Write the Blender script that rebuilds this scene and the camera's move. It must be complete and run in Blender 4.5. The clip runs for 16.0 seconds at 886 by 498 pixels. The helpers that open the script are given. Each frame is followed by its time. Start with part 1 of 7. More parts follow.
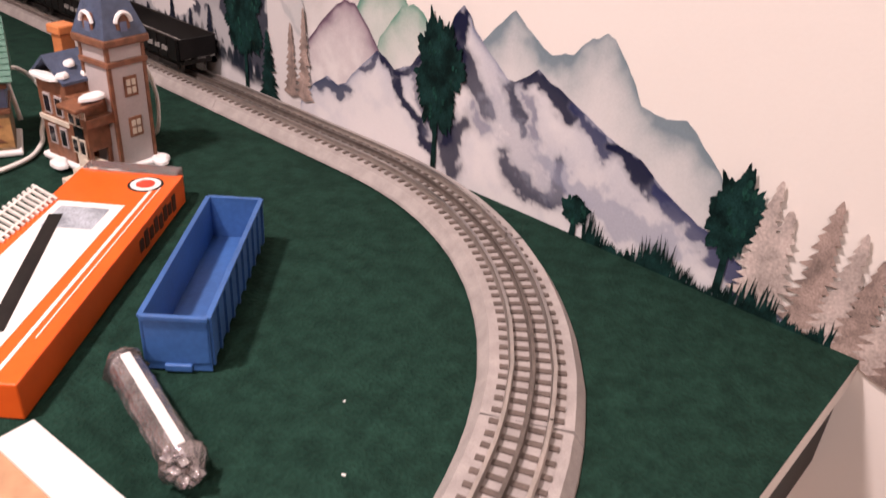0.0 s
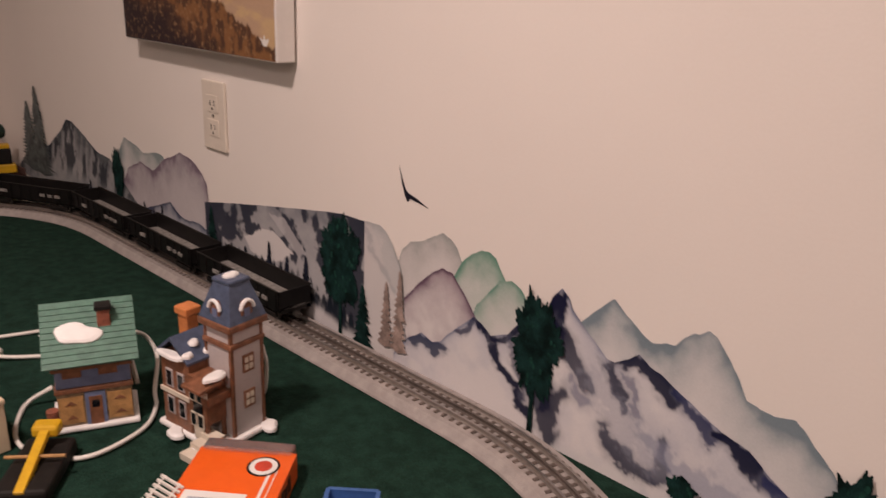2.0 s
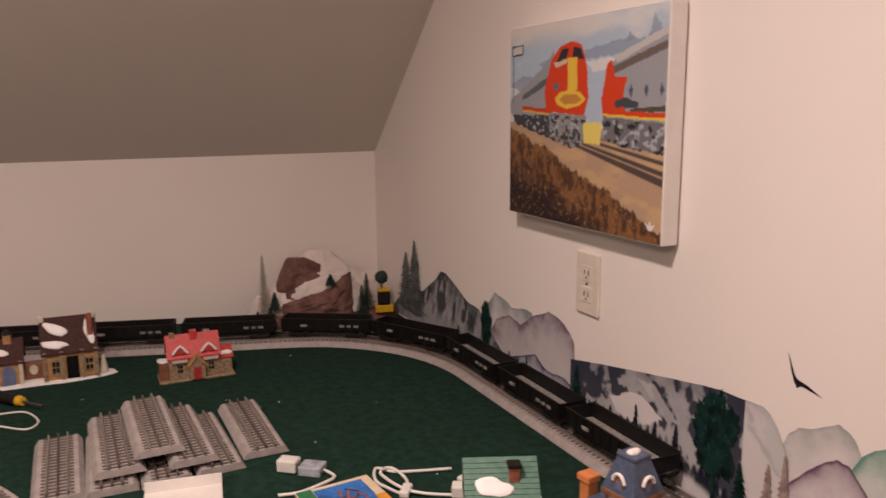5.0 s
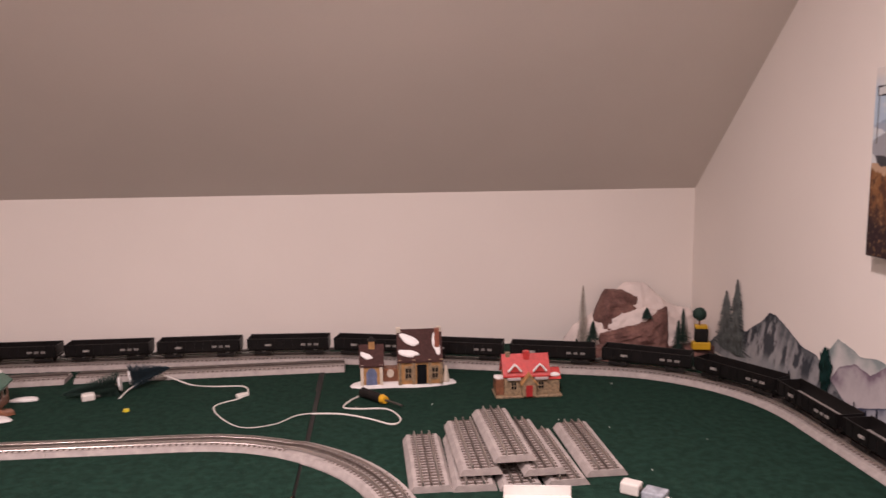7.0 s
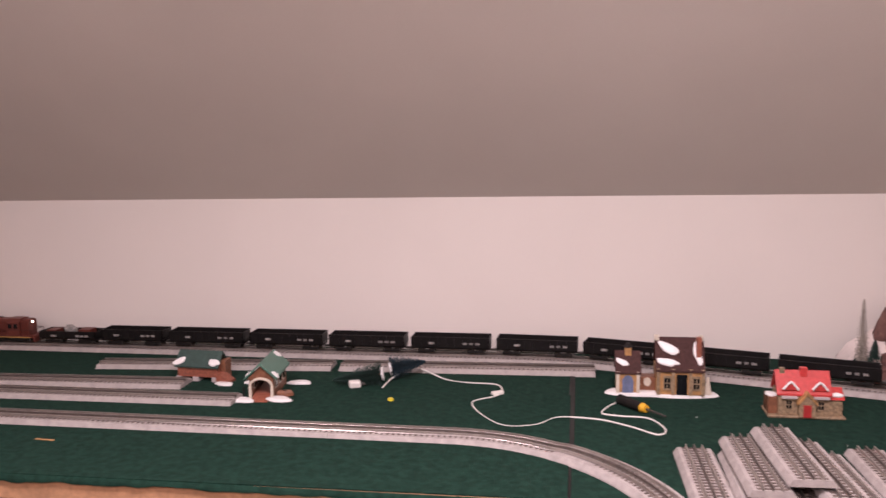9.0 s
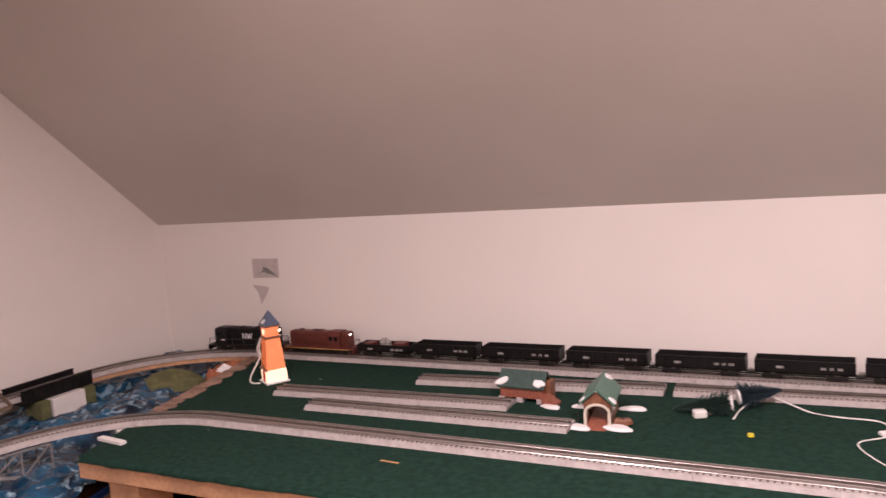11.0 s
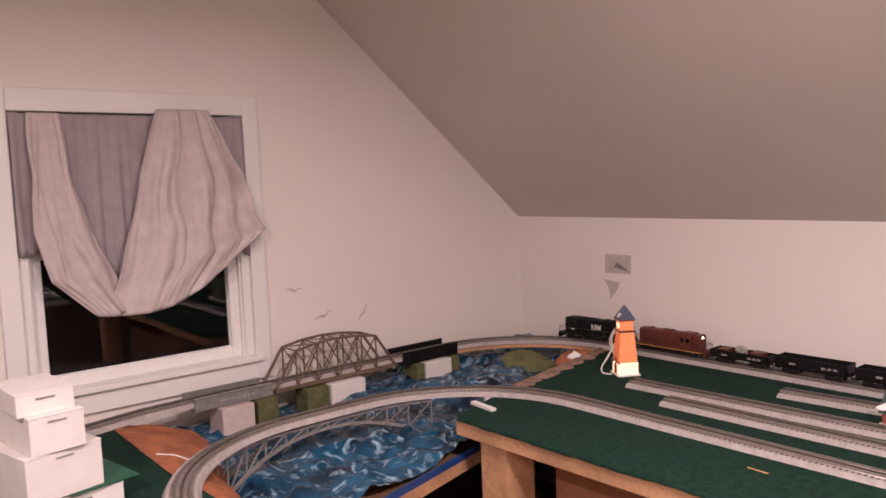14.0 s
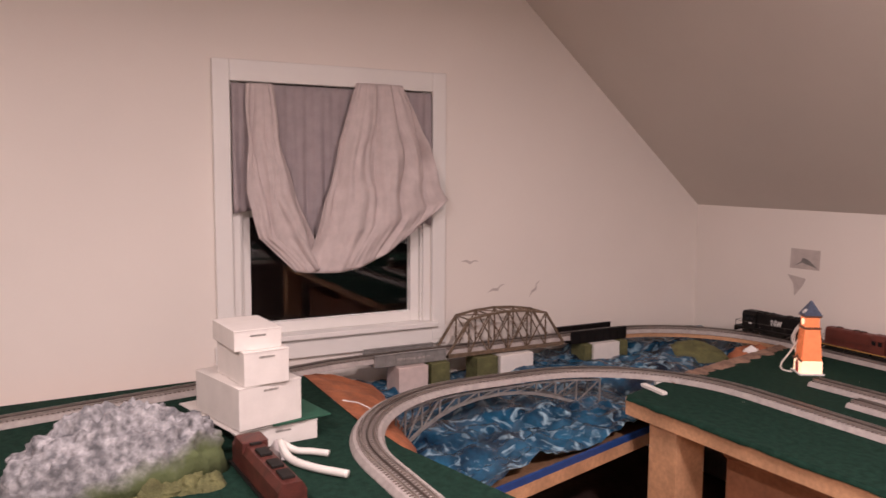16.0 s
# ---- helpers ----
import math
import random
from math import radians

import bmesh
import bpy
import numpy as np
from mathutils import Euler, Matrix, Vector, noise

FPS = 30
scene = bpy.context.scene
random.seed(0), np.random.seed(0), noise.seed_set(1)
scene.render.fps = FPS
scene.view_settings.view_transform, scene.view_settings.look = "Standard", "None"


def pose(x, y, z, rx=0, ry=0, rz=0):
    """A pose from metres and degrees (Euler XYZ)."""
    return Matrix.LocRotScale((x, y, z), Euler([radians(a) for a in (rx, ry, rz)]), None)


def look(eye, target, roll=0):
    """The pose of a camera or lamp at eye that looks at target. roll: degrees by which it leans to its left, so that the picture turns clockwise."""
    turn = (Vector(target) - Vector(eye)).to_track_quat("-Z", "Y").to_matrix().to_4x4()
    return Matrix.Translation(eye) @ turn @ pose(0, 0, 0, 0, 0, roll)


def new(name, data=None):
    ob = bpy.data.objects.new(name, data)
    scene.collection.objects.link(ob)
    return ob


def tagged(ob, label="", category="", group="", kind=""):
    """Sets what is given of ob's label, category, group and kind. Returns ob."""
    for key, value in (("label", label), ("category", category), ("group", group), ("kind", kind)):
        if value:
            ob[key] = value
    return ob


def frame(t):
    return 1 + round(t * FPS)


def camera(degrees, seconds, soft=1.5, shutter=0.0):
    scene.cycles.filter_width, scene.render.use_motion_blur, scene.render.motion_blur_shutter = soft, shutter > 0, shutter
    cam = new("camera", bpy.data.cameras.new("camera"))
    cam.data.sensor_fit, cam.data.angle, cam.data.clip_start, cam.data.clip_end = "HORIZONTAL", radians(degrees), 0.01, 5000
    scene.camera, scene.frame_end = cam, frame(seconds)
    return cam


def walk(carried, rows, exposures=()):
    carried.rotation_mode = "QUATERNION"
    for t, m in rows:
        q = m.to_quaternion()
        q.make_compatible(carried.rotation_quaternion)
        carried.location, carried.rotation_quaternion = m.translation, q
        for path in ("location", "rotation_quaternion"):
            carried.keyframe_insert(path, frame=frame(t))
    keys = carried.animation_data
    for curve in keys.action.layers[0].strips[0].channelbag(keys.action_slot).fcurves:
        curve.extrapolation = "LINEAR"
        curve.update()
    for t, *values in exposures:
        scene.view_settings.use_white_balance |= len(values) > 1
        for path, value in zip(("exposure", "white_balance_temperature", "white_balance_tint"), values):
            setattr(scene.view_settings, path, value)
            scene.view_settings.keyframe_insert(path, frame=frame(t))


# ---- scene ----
cam = camera(59.4, 16.0, 1.5, 0.3)
PATH = [
    (0, (-0.629, 0.308, 1.289), (0.701, 1.423, 0.294), 4.5),
    (0.5, (-0.617, 0.333, 1.326), (0.755, 1.465, 0.412), 4.3),
    (1, (-0.618, 0.353, 1.372), (0.794, 1.5, 0.54), 3.3),
    (1.5, (-0.64, 0.366, 1.396), (0.784, 1.56, 0.655), 3.1),
    (2, (-0.668, 0.38, 1.421), (0.702, 1.685, 0.774), 2.6),
    (2.5, (-0.694, 0.388, 1.434), (0.605, 1.785, 0.835), 2.2),
    (3, (-0.714, 0.393, 1.447), (0.535, 1.856, 0.898), 1.9),
    (3.5, (-0.738, 0.396, 1.46), (0.433, 1.938, 0.957), 1.3),
    (3.7, (-0.753, 0.401, 1.469), (0.388, 1.97, 0.984), 1.3),
    (5.8, (-0.892, 0.37, 1.532), (-0.346, 2.27, 1.228), -1.6),
    (6, (-0.915, 0.362, 1.529), (-0.437, 2.281, 1.232), -1.7),
    (6.5, (-0.951, 0.357, 1.538), (-0.626, 2.309, 1.247), -1.3),
    (7, (-0.996, 0.342, 1.544), (-0.831, 2.315, 1.263), -0.7),
    (7.5, (-1.029, 0.333, 1.548), (-0.998, 2.314, 1.276), -0.5),
    (8, (-1.041, 0.321, 1.546), (-1.105, 2.301, 1.274), -0.3),
    (8.5, (-1.067, 0.352, 1.52), (-1.247, 2.328, 1.273), -0.5),
    (9, (-1.145, 0.357, 1.53), (-1.49, 2.31, 1.274), -1.1),
    (9.2, (-1.189, 0.35, 1.521), (-1.57, 2.298, 1.277), -1.3),
    (11.3, (-1.441, 0.463, 1.554), (-2.437, 2.183, 1.332), -4.5),
    (11.5, (-1.456, 0.449, 1.557), (-2.493, 2.144, 1.336), -4.4),
    (12, (-1.467, 0.422, 1.557), (-2.656, 2.016, 1.351), -4.4),
    (12.5, (-1.477, 0.394, 1.56), (-2.78, 1.898, 1.359), -4.1),
    (13, (-1.488, 0.37, 1.562), (-2.844, 1.827, 1.364), -3.6),
    (13.5, (-1.487, 0.339, 1.562), (-2.933, 1.708, 1.373), -3.2),
    (14, (-1.48, 0.307, 1.553), (-3.022, 1.568, 1.376), -2.3),
    (14.5, (-1.477, 0.296, 1.551), (-3.081, 1.478, 1.372), -1.4),
    (15, (-1.528, 0.299, 1.526), (-3.187, 1.403, 1.351), -0.5),
    (15.5, (-1.472, 0.255, 1.534), (-3.173, 1.29, 1.343), -0.1),
    (16, (-1.464, 0.223, 1.523), (-3.228, 1.144, 1.32), 0.3),
]
EXPOSURES = [(0.0, 0.42, 6100, 11), (0.5, 0.05, 6300, 10), (1.0, -0.18, 6500, 10), (2.0, -0.42, 6600, 10), (3.5, -0.38, 6700, 10), (6.0, -0.05, 6500, 13), (7.5, 0.48, 6000, 16), (9.0, 0.65, 5800, 16), (12.5, 0.88, 6100, 16), (14.5, 0.76, 6100, 15), (16.0, 0.70, 6100, 13)]
walk(cam, [(t, look(eye, target, roll)) for t, eye, target, roll in PATH], EXPOSURES)

# ---- light ----
world = bpy.data.worlds.new("night")
world.use_nodes = True
world.node_tree.nodes["Background"].inputs[0].default_value = (0.010, 0.011, 0.015, 1)
world.node_tree.nodes["Background"].inputs[1].default_value = 0.4
scene.world = world


def lamp(name, x, y, z, watts, size):
    d = bpy.data.lights.new(name, "AREA")
    d.shape, d.size, d.energy, d.color, d.spread = "DISK", size, watts, (1.0, 0.79, 0.73), radians(169)
    ob = new(name, d)
    ob.matrix_world = pose(x, y, z)
    return ob


# lamps are unseen; second and third are added to brighten back and left walls
lamp("unseen_ceiling_lamp", -1.00, 0.92, 2.372, 28, 0.16)
lamp("unseen_ceiling_lamp", -2.30, 1.15, 2.372, 9, 0.16)
lamp("unseen_ceiling_lamp", -1.88, -0.36, 2.372, 27, 0.16)


# ---- materials ----
def mat(name, col, rough=0.6, metal=0.0, vary=0.12, scale=40.0, bump=0.0, col2=None, fine=None, trans=0.0, emit=None, spec=0.5):
    m = bpy.data.materials.new(name)
    m.use_nodes = True
    nt = m.node_tree
    b = nt.nodes["Principled BSDF"]
    b.inputs["Roughness"].default_value, b.inputs["Metallic"].default_value = rough, metal
    b.inputs["Specular IOR Level"].default_value = spec
    if trans:
        b.inputs["Transmission Weight"].default_value = trans
    tc = nt.nodes.new("ShaderNodeTexCoord")
    n1 = nt.nodes.new("ShaderNodeTexNoise")
    n1.inputs["Scale"].default_value, n1.inputs["Detail"].default_value = scale, 6
    nt.links.new(tc.outputs["Object"], n1.inputs["Vector"])
    r = nt.nodes.new("ShaderNodeValToRGB")
    c2 = col2 or tuple(min(1, c * (1 + vary)) for c in col)
    c1 = col if col2 else tuple(c * (1 - vary) for c in col)
    r.color_ramp.elements[0].color, r.color_ramp.elements[1].color = (*c1, 1), (*c2, 1)
    r.color_ramp.elements[0].position, r.color_ramp.elements[1].position = 0.35, 0.65
    nt.links.new(n1.outputs["Fac"], r.inputs["Fac"])
    n2 = nt.nodes.new("ShaderNodeTexNoise")
    n2.inputs["Scale"].default_value, n2.inputs["Detail"].default_value = fine or scale * 9, 4
    nt.links.new(tc.outputs["Object"], n2.inputs["Vector"])
    mix = nt.nodes.new("ShaderNodeMixRGB")
    mix.blend_type, mix.inputs["Fac"].default_value = "OVERLAY", min(1.0, vary * 2)
    nt.links.new(r.outputs["Color"], mix.inputs["Color1"])
    nt.links.new(n2.outputs["Fac"], mix.inputs["Color2"])
    nt.links.new(mix.outputs["Color"], b.inputs["Base Color"])
    if bump:
        bp = nt.nodes.new("ShaderNodeBump")
        bp.inputs["Strength"].default_value, bp.inputs["Distance"].default_value = min(1, bump), 0.002
        nt.links.new(n2.outputs["Fac"], bp.inputs["Height"])
        nt.links.new(bp.outputs["Normal"], b.inputs["Normal"])
    if emit:
        b.inputs["Emission Color"].default_value, b.inputs["Emission Strength"].default_value = (*emit[:3], 1), emit[3]
    return m


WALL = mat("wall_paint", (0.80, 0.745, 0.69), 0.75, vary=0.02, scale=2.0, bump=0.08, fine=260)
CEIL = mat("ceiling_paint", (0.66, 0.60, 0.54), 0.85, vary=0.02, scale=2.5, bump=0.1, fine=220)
TRIM = mat("white_trim_paint", (0.80, 0.78, 0.75), 0.4, vary=0.02, scale=5)
FLOOR = mat("floor_boards", (0.20, 0.11, 0.06), 0.5, vary=0.25, scale=4, fine=60)
FELT = mat("green_felt", (0.0116, 0.034, 0.0238), 0.95, vary=0.24, scale=60, bump=1.0, fine=300, spec=0.1)
PINE = mat("raw_pine", (0.46, 0.26, 0.14), 0.7, vary=0.18, scale=7, fine=90, bump=0.15)
WHITEBOARD = mat("white_board_edge", (0.74, 0.70, 0.66), 0.6, vary=0.05, scale=12)
OSB = mat("brown_hardboard", (0.27, 0.12, 0.06), 0.75, vary=0.15, scale=9)
DARKWOOD = mat("near_black_brown", (0.06, 0.035, 0.03), 0.8, vary=0.3, scale=8)
ROADBED = mat("grey_plastic_roadbed", (0.37, 0.33, 0.31), 0.65, vary=0.12, scale=60, bump=0.35, fine=900)
TIE = mat("brown_plastic_tie", (0.12, 0.092, 0.078), 0.7, vary=0.2, scale=90)
RAIL = mat("nickel_rail", (0.50, 0.46, 0.43), 0.32, 0.9, vary=0.1, scale=50)
BLACKRAIL = mat("blackened_rail", (0.15, 0.125, 0.11), 0.5, 0.5, vary=0.2, scale=50)
BLACK = mat("black_plastic", (0.008, 0.007, 0.007), 0.45, vary=0.25, scale=40, spec=0.25)
BLACK2 = mat("dull_black_plastic", (0.012, 0.010, 0.009), 0.6, vary=0.3, scale=50, spec=0.25)
MAROON = mat("tuscan_red_plastic", (0.105, 0.024, 0.016), 0.5, vary=0.12, scale=30)
DKMAROON = mat("dark_tuscan_plastic", (0.06, 0.016, 0.011), 0.55, vary=0.15, scale=30)
WHITE = mat("white_print", (0.75, 0.73, 0.70), 0.6, vary=0.03)
GOLD = mat("gold_print", (0.42, 0.25, 0.07), 0.5, vary=0.1)
STEEL = mat("dark_steel", (0.12, 0.11, 0.10), 0.4, 0.7, vary=0.2)
SNOW = mat("painted_snow", (0.80, 0.78, 0.76), 0.45, vary=0.04, scale=60, bump=0.2)
CARD = mat("white_card", (0.74, 0.70, 0.66), 0.6, vary=0.04, scale=20)
CORD = mat("white_cord", (0.72, 0.69, 0.64), 0.45, vary=0.05)


# ---- mesh helpers ----
def mesh_from(bm, name, material):
    me = bpy.data.meshes.new(name)
    bm.normal_update()
    bm.to_mesh(me)
    bm.free()
    for x in (material if isinstance(material, (list, tuple)) else [material]):
        me.materials.append(x)
    return me


def part(name, bm, material, parent=None, label="", smooth=False):
    """Links a bmesh as one mesh object, under a thing or a part."""
    ob = new(name, mesh_from(bm, name, material))
    if smooth:
        for f in ob.data.polygons:
            f.use_smooth = True
    if parent is not None:
        ob.parent = parent
    if label:
        tagged(ob, label)
    return ob


def thing(name, label, category, m=None, group="", kind=""):
    ob = new(name)
    ob.empty_display_size = 0.02
    ob.matrix_world = m if m is not None else Matrix()
    return tagged(ob, label, category, group, kind)


def box(x0, x1, y0, y1, z0, z1, bevel=0.0, m=None, bm=None):
    """A box between two corners, in a bmesh of its own or added to bm."""
    b = bmesh.new()
    bmesh.ops.create_cube(b, size=1)
    for v in b.verts:
        v.co = Vector((x0 + (v.co.x + 0.5) * (x1 - x0), y0 + (v.co.y + 0.5) * (y1 - y0), z0 + (v.co.z + 0.5) * (z1 - z0)))
    if bevel:
        bmesh.ops.bevel(b, geom=b.edges[:], offset=bevel, segments=2, affect="EDGES", profile=0.5)
    if m is not None:
        b.transform(m)
    return join(bm, b)


def join(bm, b):
    if bm is None:
        return b
    me = bpy.data.meshes.new("tmp")
    b.to_mesh(me)
    b.free()
    bm.from_mesh(me)
    bpy.data.meshes.remove(me)
    return bm


def cyl(r0, r1, h, n=16, m=None, bm=None):
    """A cylinder or cone from z = 0 to h."""
    b = bmesh.new()
    bmesh.ops.create_cone(b, cap_ends=True, segments=n, radius1=r0, radius2=r1, depth=h)
    b.transform(Matrix.Translation((0, 0, h / 2)))
    if m is not None:
        b.transform(m)
    return join(bm, b)


def prism(outline, depth, m=None, bm=None):
    """A polygon in the xz plane given a depth along y, from 0 to depth."""
    b = bmesh.new()
    vs = [b.verts.new((x, 0, z)) for x, z in outline]
    f = b.faces.new(vs)
    r = bmesh.ops.extrude_face_region(b, geom=[f])
    bmesh.ops.translate(b, verts=[v for v in r["geom"] if isinstance(v, bmesh.types.BMVert)], vec=(0, depth, 0))
    bmesh.ops.recalc_face_normals(b, faces=b.faces[:])
    if m is not None:
        b.transform(m)
    return join(bm, b)


def sweep(points, profile, closed=True, up=Vector((0, 0, 1)), bm=None, caps=True):
    """A profile of (side, up) pairs carried along points."""
    b = bmesh.new()
    rings = []
    n = len(points)
    for i, p in enumerate(points):
        d = (Vector(points[min(i + 1, n - 1)]) - Vector(points[max(i - 1, 0)])).normalized()
        side = d.cross(up)
        side = side.normalized() if side.length > 1e-6 else Vector((1, 0, 0))
        u = side.cross(d)
        rings.append([b.verts.new(Vector(p) + side * s + u * h) for s, h in profile])
    k = len(profile)
    for a, c in zip(rings, rings[1:]):
        for i in range(k if closed else k - 1):
            b.faces.new((a[i], a[(i + 1) % k], c[(i + 1) % k], c[i]))
    if caps and closed:
        b.faces.new(rings[0][::-1])
        b.faces.new(rings[-1])
    bmesh.ops.recalc_face_normals(b, faces=b.faces[:])
    return join(bm, b)


def circle(r, n=8):
    return [(r * math.cos(6.2832 * i / n), r * math.sin(6.2832 * i / n)) for i in range(n)]


def smooth_line(pts, step=0.006):
    """Catmull-Rom through points."""
    out = []
    P = [Vector(p) for p in pts]
    P = [2 * P[0] - P[1]] + P + [2 * P[-1] - P[-2]]
    for a, b, c, d in zip(P, P[1:], P[2:], P[3:]):
        k = max(2, int((c - b).length / step))
        for i in range(k):
            t = i / k
            out.append(0.5 * (2 * b + (c - a) * t + (2 * a - 5 * b + 4 * c - d) * t * t + (3 * b - a - 3 * c + d) * t ** 3))
    return out + [P[-2]]


def words(text, size, material, m, parent, depth=0.0006):
    """Raised lettering in the built-in font, as a mesh."""
    c = bpy.data.curves.new("lettering", "FONT")
    c.body, c.size, c.extrude, c.align_x, c.align_y = text, size, depth, "CENTER", "CENTER"
    tmp = new("lettering", c)
    me = bpy.data.meshes.new_from_object(tmp.evaluated_get(bpy.context.evaluated_depsgraph_get()))
    bpy.data.objects.remove(tmp)
    me.materials.clear()
    me.materials.append(material)
    ob = new("lettering", me)
    ob.parent = parent
    ob.matrix_local = m
    return ob


def structure(name, bm, material, label, smooth=False):
    return tagged(part(name, bm, material, None, label, smooth), category=name.split("_")[0], kind="structure")


# ---- the room ----
W, BACK, KNEE, CEILZ, FRONT = -3.89, 2.71, 1.382, 2.38, -1.7
SLOPE = math.tan(radians(40.3))
TOPY = BACK - (CEILZ - KNEE) / SLOPE


def tz(x, y):
    """Height of the table's felt; the board along the right wall is raised a little towards its end to fit the camera's
    view.
    """
    return 0.9 + (0.016 * min(1, max(0, (2.2 - y) / 1.5)) if x > -1.17 else 0.0)


structure("floor", box(W - 0.2, 0.2, FRONT - 0.2, BACK + 0.2, -0.1, 0), FLOOR, "dark wooden floor under the layout tables")
structure("wall_right", box(0.0, 0.12, FRONT - 0.12, BACK + 0.12, 0, CEILZ + 0.1), WALL, "cream painted wall carrying mountain stickers")
structure("wall_back", box(W, 0.0, BACK, BACK + 0.12, 0, KNEE + 0.06), WALL, "low cream knee wall under the sloped ceiling")
structure("wall_front", box(W, 0.0, FRONT - 0.12, FRONT, 0, CEILZ), WALL, "plain cream wall closing the room")
# left wall with the window's opening
WY0, WY1, WZ0, WZ1 = 0.752, 1.440, 0.985, 1.788
bm = box(W - 0.14, W, FRONT - 0.12, WY0, 0, CEILZ + 0.1)
box(W - 0.14, W, WY1, BACK + 0.12, 0, CEILZ + 0.1, bm=bm)
box(W - 0.14, W, WY0, WY1, 0, WZ0, bm=bm)
box(W - 0.14, W, WY0, WY1, WZ1, CEILZ + 0.1, bm=bm)
structure("wall_left", bm, WALL, "cream painted wall with a window opening")
bm = bmesh.new()
prof = [(BACK + 0.12, KNEE - 0.12 * SLOPE), (TOPY, CEILZ), (TOPY, CEILZ + 0.15), (BACK + 0.12, KNEE + 0.1)]
a = [bm.verts.new((W, y, z)) for y, z in prof]
b = [bm.verts.new((0, y, z)) for y, z in prof]
for i in range(4):
    bm.faces.new((a[i], a[(i + 1) % 4], b[(i + 1) % 4], b[i]))
bm.faces.new(a[::-1]), bm.faces.new(b)
bmesh.ops.recalc_face_normals(bm, faces=bm.faces[:])
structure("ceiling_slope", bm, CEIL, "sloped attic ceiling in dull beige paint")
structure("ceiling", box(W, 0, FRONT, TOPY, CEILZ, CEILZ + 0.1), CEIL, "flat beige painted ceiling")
# rims are added where the unseen lamps hang
for x, y in ((-1.00, 0.92), (-2.30, 1.15), (-1.88, -0.36)):
    dl = thing("downlight", "round white rim of an unseen ceiling lamp", "light", pose(x, y, CEILZ), "downlights")
    bm = cyl(0.115, 0.115, 0.006, 32, pose(0, 0, -0.006))
    part("rim", bm, TRIM, dl)

# ---- the tables ----
def table(name, outline, thick, label, edge=PINE):
    """A board with felt on top; outline counter-clockwise."""
    b = bmesh.new()
    f = b.faces.new([b.verts.new((x, y, tz(x, y) - 0.003)) for x, y in outline])
    r = bmesh.ops.extrude_face_region(b, geom=[f])
    for v in r["geom"]:
        if isinstance(v, bmesh.types.BMVert):
            v.co.z -= thick
    bmesh.ops.recalc_face_normals(b, faces=b.faces[:])
    t = thing(name, label, "table")
    part("board", b, edge, t)
    return t


def felt(outline, parent, droop=0.0):
    b = bmesh.new()
    f = b.faces.new([b.verts.new((x, y, tz(x, y) - 0.0025)) for x, y in outline])
    r = bmesh.ops.extrude_face_region(b, geom=[f])
    for v in r["geom"]:
        if isinstance(v, bmesh.types.BMVert):
            v.co.z += 0.0025
    bmesh.ops.recalc_face_normals(b, faces=b.faces[:])
    return part("felt", b, FELT, parent, "dark green felt")


RIGHT = [(-1.158, 0.376), (-0.002, 0.376), (-0.002, 2.2), (-0.002, BACK - 0.002), (-1.158, BACK - 0.002), (-1.158, 2.2)]
t = table("layout_table", RIGHT, 0.026, "green felt layout table against the mountain sticker wall", WHITEBOARD)
felt(RIGHT, t)
# black box put in for the shadow under the board edge
part("shade_strip", box(-1.150, -0.006, 0.380, 0.398, 0.800, 0.8865), BLACK2, t, "black strip painted as the shade below the board edge")
for x, y in ((-0.06, 0.45), (-1.08, 0.45), (-1.08, 2.6), (-0.06, 2.6)):
    part("leg", box(x - 0.04, x + 0.04, y - 0.04, y + 0.04, 0, tz(x, y) - 0.0495), PINE, t)
MID = [(-3.10, 1.655), (-1.164, 1.69), (-1.164, BACK - 0.002), (-3.36, BACK - 0.002), (-3.28, 2.40), (-3.18, 1.92)]
t = table("layout_table", MID, 0.05, "green felt layout table under the knee wall, raw pine edge")
felt(MID, t)
for x, y in ((-2.97, 1.722), (-1.22, 1.76), (-1.22, 2.6), (-3.2, 2.6)):
    part("leg", box(x - 0.05, x + 0.05, y - 0.05, y + 0.05, 0, 0.8465), PINE, t)
fr = bmesh.new()
rows = []
for i in range(121):
    k = i / 120
    x, y = -3.09 + k * 1.92, 1.6535 + k * 0.034
    hang = 0.0105 + 0.007 * noise.noise((x * 6, 0, 1)) + 0.004 * noise.noise((x * 22, 0, 4))
    rows.append([fr.verts.new((x, y + 0.010, 0.9012)), fr.verts.new((x, y - 0.003, 0.9005)), fr.verts.new((x, y - 0.006, 0.893)), fr.verts.new((x, y - 0.006 - 0.002 * noise.noise((x * 30, 1, 1)), 0.9 - hang))])
for r0, r1 in zip(rows, rows[1:]):
    for i in range(3):
        fr.faces.new((r0[i], r0[i + 1], r1[i + 1], r1[i]))
part("felt_overhang", fr, FELT, t, "ragged felt overhang", smooth=True)
LEFT = [(-3.70, -1.0), (-2.45, -1.0), (-2.45, 0.72), (-2.62, 1.02), (-2.80, 0.98), (-3.02, 0.93), (-3.42, 0.91), (-3.80, 0.93)]
t = table("layout_table", LEFT, 0.05, "green felt layout table before the window wall")
felt(LEFT, t)
for x, y in ((-3.55, -0.9), (-2.55, -0.9), (-2.55, 0.6), (-3.6, 0.85)):
    part("leg", box(x - 0.05, x + 0.05, y - 0.05, y + 0.05, 0, 0.8465), PINE, t)


# black strip laid over the joint to paint in the gap's shade
structure("trim_seam", box(-1.168, -1.154, 1.70, BACK - 0.003, 0.895, 0.9022), BLACK, "dark gap between two layout tables")


